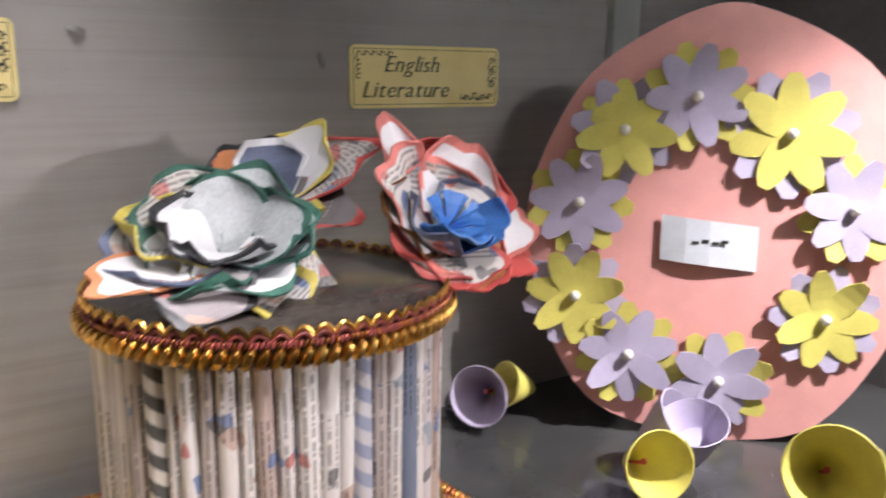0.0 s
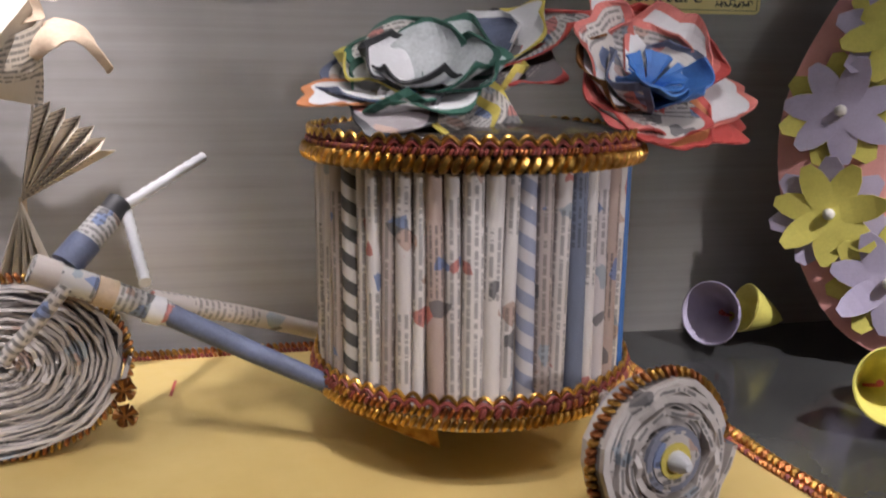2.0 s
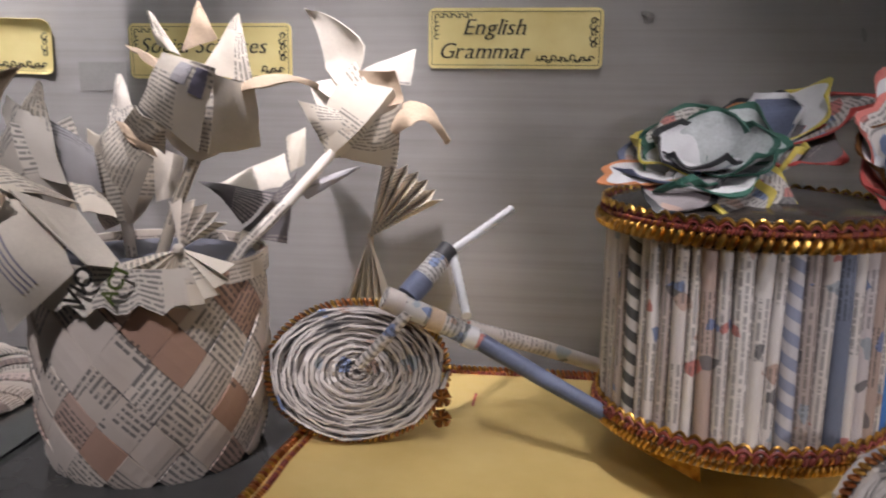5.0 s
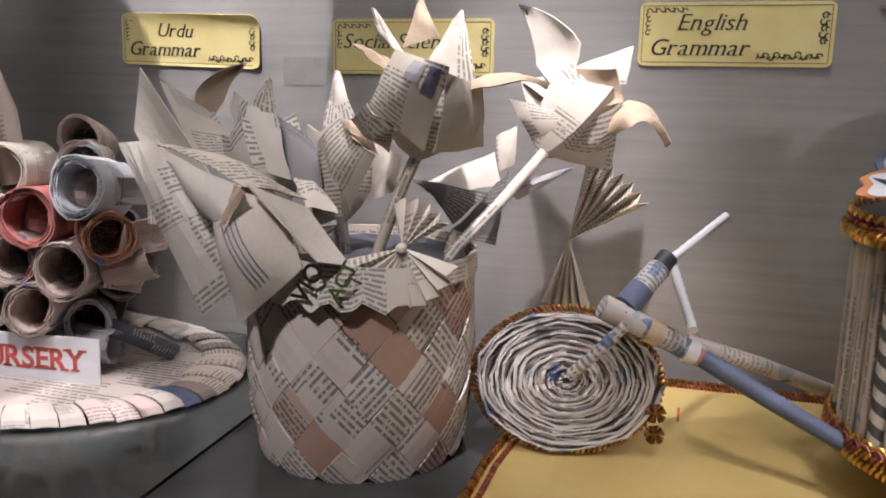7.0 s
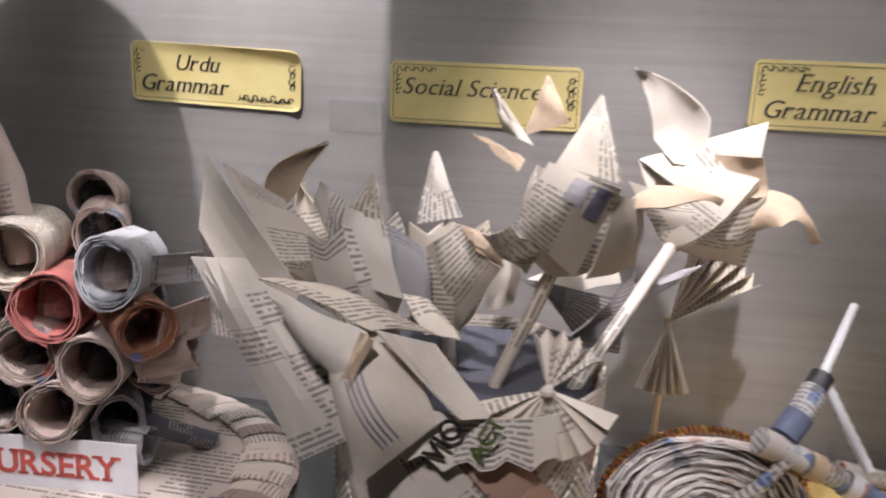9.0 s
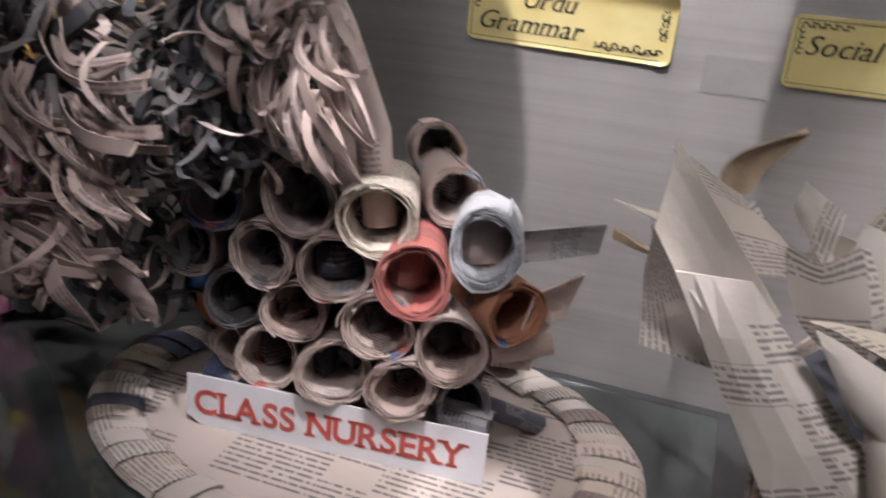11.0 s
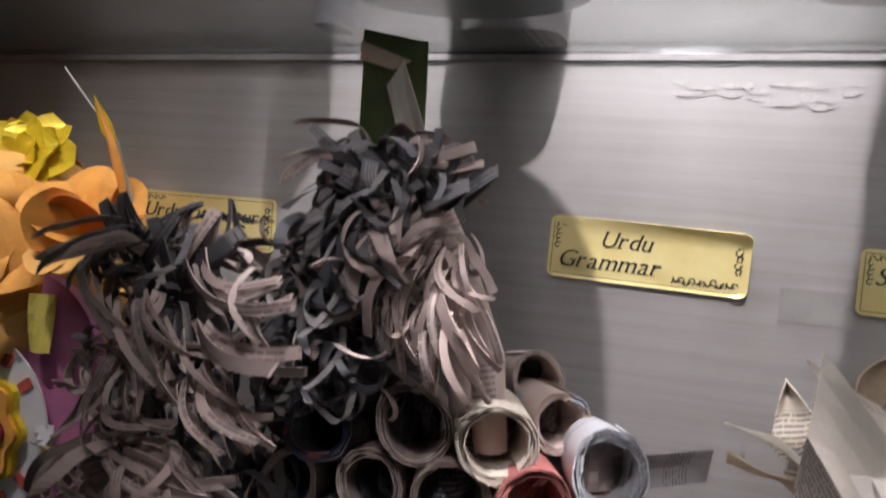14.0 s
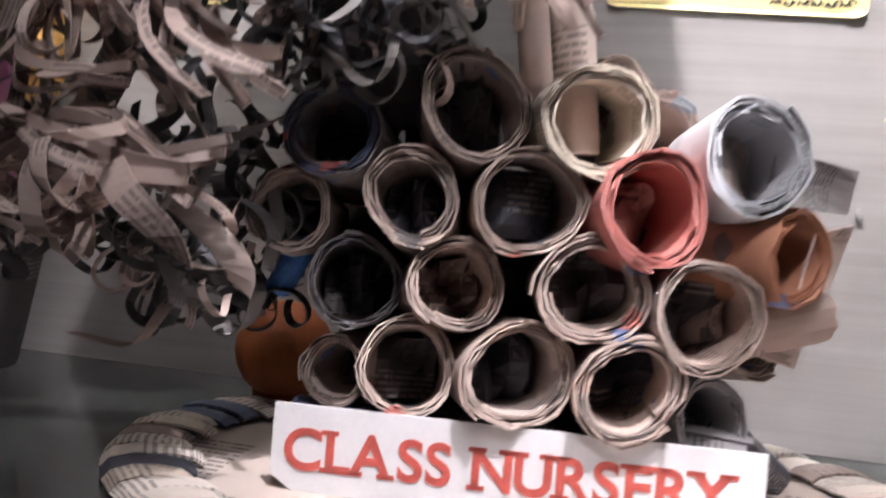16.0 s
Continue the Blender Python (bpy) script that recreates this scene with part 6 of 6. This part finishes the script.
looped(tree2, [
    ((-1.39, -1.50, 1.77), (-1.56, -1.60, 2.05), 1.03, 0.00), ((-1.25, -1.50, 1.75), (-1.32, -1.60, 1.99), 0.92, 0.03), ((-1.18, -1.50, 1.78), (-1.03, -1.60, 2.05), 0.92, 0.03),
    ((-1.25, -1.50, 1.78), (-0.95, -1.60, 1.94), 1.03, 0.04), ((-1.36, -1.50, 1.81), (-1.20, -1.60, 2.02), 0.69, 0.03), ((-1.39, -1.50, 1.75), (-1.51, -1.60, 1.65), 0.92, 0.05)], (m_stripdark, m_stripdark, m_strip), 85, 3)
# dark strips packed in behind the crown to darken its gaps
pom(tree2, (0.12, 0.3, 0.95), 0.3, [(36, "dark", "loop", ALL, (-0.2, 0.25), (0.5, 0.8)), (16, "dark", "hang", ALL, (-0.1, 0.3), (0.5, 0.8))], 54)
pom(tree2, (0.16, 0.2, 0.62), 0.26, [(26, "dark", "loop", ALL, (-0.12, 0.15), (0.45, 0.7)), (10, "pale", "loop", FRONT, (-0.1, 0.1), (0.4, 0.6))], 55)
# dark strips heaped between the two crowns over the rolls
bush = thing("paper_strip_heap", (-0.62, -1.0, 1.1), "heap of dark curled magazine strips above the newspaper rolls", "paper strips")
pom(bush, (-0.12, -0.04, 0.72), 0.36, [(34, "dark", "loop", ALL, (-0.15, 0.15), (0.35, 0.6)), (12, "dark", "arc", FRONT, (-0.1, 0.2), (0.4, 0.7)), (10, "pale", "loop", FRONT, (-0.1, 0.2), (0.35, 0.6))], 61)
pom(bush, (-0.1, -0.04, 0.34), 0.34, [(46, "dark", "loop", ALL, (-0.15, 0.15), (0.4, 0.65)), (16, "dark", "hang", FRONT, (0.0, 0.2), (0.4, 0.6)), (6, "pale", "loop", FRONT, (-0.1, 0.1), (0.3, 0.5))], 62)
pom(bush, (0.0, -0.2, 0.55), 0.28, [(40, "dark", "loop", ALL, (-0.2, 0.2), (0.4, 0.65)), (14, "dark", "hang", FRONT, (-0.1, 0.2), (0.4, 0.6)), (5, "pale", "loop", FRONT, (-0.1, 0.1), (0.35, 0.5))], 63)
# two dark balls added in the heap, in place of its inner shade
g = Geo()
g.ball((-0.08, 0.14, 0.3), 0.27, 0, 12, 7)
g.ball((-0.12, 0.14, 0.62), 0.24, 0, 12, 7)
part("heap_core", g, m_stripdark, bush, "dark balls added for the shade inside the heap")

card = thing("green_card_strip", (-0.58, -1.0, 2.3), "folded olive green card strip standing in the palm crown", "card strip")
g = Geo()
g.grid(lambda u, v: (-0.13 + 0.3 * u - 0.02 * v, 0.04 * math.sin(2 * v), 0.56 * v - 0.05 * u), 3, 5, 0.3, 0.5, 0.012)
part("card", g, m_olive, card, "olive green card")
part("paper_fold", panel([(-0.135, -0.02, 0.42), (-0.135, -0.02, 0.5), (0.1, -0.02, 0.42), (0.02, -0.02, 0.38)], 3, 2, 0.005), m_tan, card, "pinkish paper fold")
part("paper_fold", panel([(0.0, -0.03, 0.31), (0.07, -0.03, 0.42), (0.2, -0.03, 0.1), (0.1, -0.03, 0.0)], 3, 3, 0.02), m_pale, card, "pale paper fold")

# ---- roses, name board and pot in the far corner ----


def rose(at, r, rings, mats, label, face, seed, group="paper roses"):
    """Rings of broad rounded petals; each ring is (count, lean in degrees, length, half width, material)."""
    root = thing("paper_rose", at, label, "paper flower", group)
    root.rotation_euler = [radians(a) for a in face]
    rr8 = random.Random(seed)
    for ring, (n, lean, long, half, mi) in enumerate(rings):
        for k in range(n):
            a = 2 * math.pi * (k + 0.43 * ring) / n + rr8.uniform(-0.1, 0.1)
            d, s = Vector((math.cos(a), math.sin(a), 0)), Vector((-math.sin(a), math.cos(a), 0))
            up, wave, notch = radians(lean + rr8.uniform(-5, 5)), rr8.uniform(0, 6), rr8.uniform(0.0, 0.12)

            def fn(u, v):
                uu = 2 * u - 1
                w = r * half * (0.32 + 0.68 * math.sin(math.pi * (0.05 + 0.52 * v)))
                run = r * long * v * (1 - 0.3 * abs(uu) ** 2.4 * v - notch * v * (1 - abs(uu)) ** 2)
                el = up + 0.4 * (1 - v) - 1.6 * max(0.0, v - 0.66)
                out, rise = run * math.cos(el), run * math.sin(el)
                wrap = (0.5 if lean > 40 else 0.16) * w * uu * uu
                return d * (out + 0.02 * r * ring - wrap * math.sin(up)) + s * (w * uu) + Vector((0, 0, rise - 0.075 * r * ring + wrap * math.cos(up) + 0.02 * r * math.sin(5 * u + wave) * v))

            g = Geo()
            g.grid(fn, 8, 8, r, r, 0.008)
            part("petal", g, mats[mi], root, smooth=True)
    return root


rose((-2.86, -1.0, 1.7), 0.78, [(3, 82, 0.34, 0.2, 2), (3, 74, 0.42, 0.26, 2), (4, 64, 0.52, 0.34, 1), (4, 46, 0.64, 0.46, 1), (5, 28, 0.78, 0.54, 0), (5, 10, 0.92, 0.6, 0), (6, -6, 1.04, 0.62, 0)], (m_apricot, m_orange, m_deeporange), "large apricot paper rose with a deep orange heart", (72, 0, 28), 1)
root = thing("paper_rose", (-2.16, -0.95, 1.83), "small orange paper rose with broad open petals", "paper flower", "paper roses")
root.scale = (0.66, 0.66, 0.66)
for mid, tip, w, out, cup, mat in (
        ((-0.12, 0.12, 0.26), (-0.16, 0.16, 0.5), 0.42, (0, 1, 0.2), 0.5, m_orange), ((0.16, 0.12, 0.22), (0.26, 0.14, 0.42), 0.42, (0.4, 1, 0), 0.5, m_orange),
        ((-0.24, 0.0, 0.16), (-0.4, 0.02, 0.36), 0.4, (-1, 0.5, 0), 0.5, m_orange), ((0.3, -0.04, 0.08), (0.42, -0.04, 0.2), 0.36, (0.8, 0.4, -0.3), 0.4, m_deeporange),
        ((0.08, -0.16, 0.14), (0.12, -0.2, 0.26), 0.4, (0.2, -1, 0.3), 0.5, m_deeporange), ((-0.12, -0.18, 0.08), (-0.3, -0.22, 0.14), 0.34, (-0.4, -1, 0.2), 0.4, m_orange),
        ((0.02, -0.2, -0.04), (0.1, -0.24, -0.24), 0.3, (0.1, -1, -0.2), 0.3, m_apricot), ((-0.16, -0.18, -0.04), (-0.18, -0.22, -0.3), 0.3, (-0.2, -1, 0), 0.3, m_apricot)):
    base, mid, tip, out = Vector((0, 0, 0)), Vector(mid), Vector(tip), Vector(out).normalized()

    def fn(u, v):
        p = mid * 2 * v * (1 - v) + tip * v * v
        d = (mid * (1 - v) + (tip - mid) * v).normalized()
        side = d.cross(out).normalized()
        uu = 2 * u - 1
        wide = 1.5 * w * (0.25 + 0.75 * math.sin(math.pi * (0.1 + 0.48 * v)))
        return p - d * (0.34 * w * abs(uu) ** 2.2 * v) + side * (wide * uu * 0.5) - out * (cup * 0.35 * w * (uu * uu - 0.3)) + out * (0.3 * max(0.0, v - 0.75))

    g = Geo()
    g.grid(fn, 8, 8, w, w, 0.007)
    part("petal", g, mat, root, smooth=True)
root = thing("folded_flower", (-2.86, -0.66, 2.17), "shiny yellow folded paper flower", "paper flower")
root.rotation_euler = (radians(55), 0, radians(10))
root.scale = (0.68, 0.68, 0.68)
for lay, (n, long, half, rise) in enumerate(((6, 0.46, 0.22, 0.1), (5, 0.36, 0.18, 0.34), (4, 0.22, 0.1, 0.6))):
    for k in range(n):
        a = 2 * math.pi * (k + 0.37 * lay) / n
        g = Geo()
        g.grid(lambda u, v: (long * v * math.cos(rise) * math.cos(a) - half * (2 * u - 1) * math.sin(math.pi * (0.08 + 0.72 * v)) * math.sin(a), long * v * math.cos(rise) * math.sin(a) + half * (2 * u - 1) * math.sin(math.pi * (0.08 + 0.72 * v)) * math.cos(a), long * v * math.sin(rise) + 0.16 * abs(u - 0.5) * v - 0.12 * max(0, v - 0.6)), 4, 6, 0.2, 0.3, 0.008)
        part("petal", g, m_foilyellow, root, smooth=(lay == 0))
root = thing("paper_leaf", (-1.98, -0.9, 2.0), "narrow orange paper leaf on a silver wire", "paper leaf")
part("blade", petal((-0.02, 0, 0.02), (-0.06, 0, 0.26), (-0.21, 0, 0.5), 0.045, (0, -1, 0), 0.3), [m_orange, m_orange], root, smooth=True)
part("blade", petal((-0.1, 0.01, 0.3), (-0.17, 0.01, 0.4), (-0.215, 0, 0.52), 0.06, (0, -1, 0), 0.3), [m_foilyellow, m_foilyellow], root, smooth=True)
g = Geo()
g.tube([(0.1, 0.02, -0.2), (-0.08, 0.02, 0.3), (-0.42, 0.02, 0.66)], [0.012, 0.006, 0.004], 6)
part("wire", g, m_post, root, "thin silver wire")
part("silver_leaf", panel([(-0.3, 0.12, 0.1), (-0.28, 0.12, 0.15), (-0.1, 0.12, 0.06), (-0.02, 0.12, -0.06)], 4, 2, 0.03), m_white, root, "pale silvery paper leaf")

box = thing("name_board", (-2.86, -0.9, 0.0), "mauve card board with a white disc and a red flower", "card board")
g = Geo()
g.prism([(x - 0.75, z) for x, z in rounded(1.5, 1.6, 0.42, 8)], 0.0, 0.06)
part("back_card", g, m_magenta, box, "mauve card")
g = Geo()
g.prism([(0.5 * math.cos(-2 * math.pi * k / 40), 0.76 + 0.52 * math.sin(-2 * math.pi * k / 40)) for k in range(40)], -0.05, -0.035)
part("white_disc", g, m_white, box, "white card disc")


def scallop_outline(r, lobes, dip, cz, n=72):
    return [(r * (1 + dip * math.cos(lobes * 2 * math.pi * k / n)) * math.cos(-2 * math.pi * k / n), cz + r * (1 + dip * math.cos(lobes * 2 * math.pi * k / n)) * math.sin(-2 * math.pi * k / n)) for k in range(n)]


g = Geo()
g.prism(scallop_outline(0.36, 10, 0.06, 0.76), -0.09, -0.05)
part("yellow_scallop", g, m_foilyellow, box, "yellow scalloped card")
g = Geo()
g.prism(scallop_outline(0.33, 10, 0.06, 0.76), -0.11, -0.09)
part("yellow_scallop", g, m_orange, box, "orange scalloped card")
g = Geo()
g.prism(scallop_outline(0.27, 8, 0.07, 0.76), -0.125, -0.11)
part("red_flower", g, m_darkred, box, "dark red flower card")
for k in range(6):
    for s in (1, -1):
        a = radians(90 * s + (k - 2.5) * 22)
        g = Geo()
        g.prism(rounded(0.055, 0.09, 0.012), -0.06, -0.051)
        g.v = [(x - 0.0275, y, z - 0.045) for x, y, z in g.v]
        letter = part("letter_bar", g, m_redink, box, "red letter bar")
        letter.location = metres((0.435 * math.cos(a), 0, 0.76 + 0.445 * math.sin(a)))
        letter.rotation_euler = (0, radians(90 * s) - a, 0)
for x0, z0, w, h, mat in ((0.38, 1.2, 0.12, 0.3, m_yellowedge), (0.3, 0.1, 0.3, 0.14, m_magenta), (-0.05, 0.12, 0.2, 0.12, m_yellowedge), (0.5, 0.6, 0.1, 0.12, m_foilyellow), (0.45, 0.72, 0.07, 0.1, m_white)):
    g = Geo()
    g.grid(lambda u, v: (x0 + w * u, -0.05 - 0.03 * math.sin(3 * u + 2 * v), z0 + h * v), 3, 3, w, h, 0.01)
    part("card_scrap", g, mat, box)
g = Geo()
g.ball((0, 0, 0.24), 0.2, 0, 18, 10)
g.tube([(0, 0, 0.0), (0, 0, 0.1)], 0.12, 14)
solo("orange_paper_ball", g, m_rustball, "orange paper ball on the shelf behind the rolls", "paper ball", (-1.15, -0.45, 0.026), smooth=True)

# ---- pink wreath board and paper cones ----
wreath = thing("flower_wreath", (7.36, -1.06, 0.0), "pink card wreath board with lilac and yellow paper flowers", "wreath")
wreath.rotation_euler = (radians(-5), 0, radians(-42))
g = Geo()
out = [(-0.1, 2.3), (0.25, 2.28), (0.72, 2.03), (1.0, 1.6), (1.08, 1.1), (0.95, 0.6), (0.62, 0.12), (0.2, 0.0), (-0.2, 0.03), (-0.62, 0.2), (-0.9, 0.7), (-0.98, 1.2), (-0.85, 1.65), (-0.6, 2.02)]
smooth_out = []
for k in range(len(out)):
    p0, p1, p2, p3 = [Vector(out[(k + j) % len(out)]) for j in (-1, 0, 1, 2)]
    for j in range(5):
        s = j / 5
        smooth_out.append(tuple(0.5 * (2 * p1 + (p2 - p0) * s + (2 * p0 - 5 * p1 + 4 * p2 - p3) * s * s + (3 * p1 - p0 - 3 * p2 + p3) * s ** 3)))
g.prism(smooth_out[::-1], -0.03, 0.03)
part("board", g, m_pink, wreath, "pink card board")
g = Geo()
g.grid(lambda u, v: (-0.26 + 0.5 * u, -0.05 - 0.02 * math.sin(4 * u), 0.98 + 0.24 * v - 0.05 * u), 4, 2, 0.5, 0.24, 0.008)
part("note", g, m_note, wreath, "small pale paper note")
g = Geo()
for k in range(4):
    g.box((-0.1 + 0.05 * k, -0.075, 1.07 + 0.008 * (k % 2)), (-0.065 + 0.05 * k, -0.07, 1.085 + 0.01 * (k % 2)))
part("writing_bars", g, m_ink, wreath, "faint handwriting bars")


def wreath_flower(x, z, r, top, under, seed):
    rr9 = random.Random(seed)
    rt = rr9.uniform(0, 1)
    g0 = Geo()
    for lay, (mi, rad, n, y) in enumerate(((1, r * 1.08, 7, -0.04), (0, r, 7, -0.065))):
        for k in range(n):
            a = 2 * math.pi * (k + 0.5 * lay + rt) / n
            cup = rr9.uniform(-0.01, 0.06)

            def fn(u, v):
                w = 0.225 * rad * (0.16 + math.sin(math.pi * min(1.0, 0.1 + 0.82 * v)) ** 0.7) * (2 * u - 1)
                w *= 1 if v < 0.97 else 0.75
                return (v * rad * math.cos(a) - w * math.sin(a), y - cup * v * v, v * rad * math.sin(a) + w * math.cos(a))

            g0.grid(fn, 4, 5, 0.1, 0.2, 0.007, mi)
    f = part("flower", g0, [top, under], wreath, "lilac paper flower" if top is m_lilac else "lemon yellow paper flower")
    f.location = metres((x, 0, z))
    g1 = Geo()
    g1.ball((0, -0.085, 0), 0.03, 0, 10, 6)
    part("pearl", g1, m_pearl, f, "white pearl bead", smooth=True)


for k, (x, z, col) in enumerate(((-0.7, 1.27, 0), (-0.48, 1.66, 1), (-0.12, 1.84, 0), (0.36, 1.66, 1), (0.7, 1.28, 0), (0.6, 0.7, 1), (0.08, 0.33, 0), (-0.4, 0.45, 0), (-0.7, 0.76, 1))):
    wreath_flower(x, z, 0.265 if k != 3 else 0.31, m_lilac if col == 0 else m_lemon, m_lemon if col == 0 else m_lilac, 70 + k)


def cone(name, at, rot, r, h, mat, label):
    root = thing(name, at, label, "paper cone", "rolled paper cones")
    root.rotation_euler = [radians(a) for a in rot]
    g = Geo()
    g.grid(lambda u, v: (r * v ** 0.8 * math.cos(2 * math.pi * u * 1.1) * (1 + 0.04 * u), r * v ** 0.8 * math.sin(2 * math.pi * u * 1.1) * (1 + 0.04 * u), h * v + 0.2 * r * math.cos(2 * math.pi * u) * v * v), 28, 6, 1, 1, 0.007)
    part("cone_sheet", g, mat, root, smooth=True)
    g = Geo()
    g.tube([(0, 0, 0.08 * h), (0.01, 0, 0.4 * h), (0.0, 0.01, 0.55 * h)], [0.008, 0.008, 0.016], 8)
    part("stamen", g, m_red, root, "dark red stamen", smooth=True)
    return root


cone("paper_cone", (6.6, -0.2, 0.13), (75, 0, -52), 0.165, 0.34, m_lilac, "lilac rolled paper cone lying on the shelf")
cone("paper_cone", (6.84, -0.3, 0.12), (70, 0, -84), 0.13, 0.28, m_lemon, "yellow rolled paper cone standing on the shelf")
cone("paper_cone", (6.6, -1.25, 0.13), (70, 0, -10), 0.16, 0.28, m_lemon, "yellow rolled paper cone by the wreath")
cone("paper_cone", (6.78, -1.15, 0.14), (50, 10, 25), 0.15, 0.28, m_lilac, "lilac rolled paper cone by the wreath")
cone("paper_cone", (6.95, -1.35, 0.02), (8, -8, 0), 0.16, 0.3, m_lilac, "pale lilac paper cone standing by the wreath")
cone("paper_cone", (7.25, -1.85, 0.16), (65, 0, -50), 0.2, 0.34, m_lemon, "yellow rolled paper cone by the wreath")
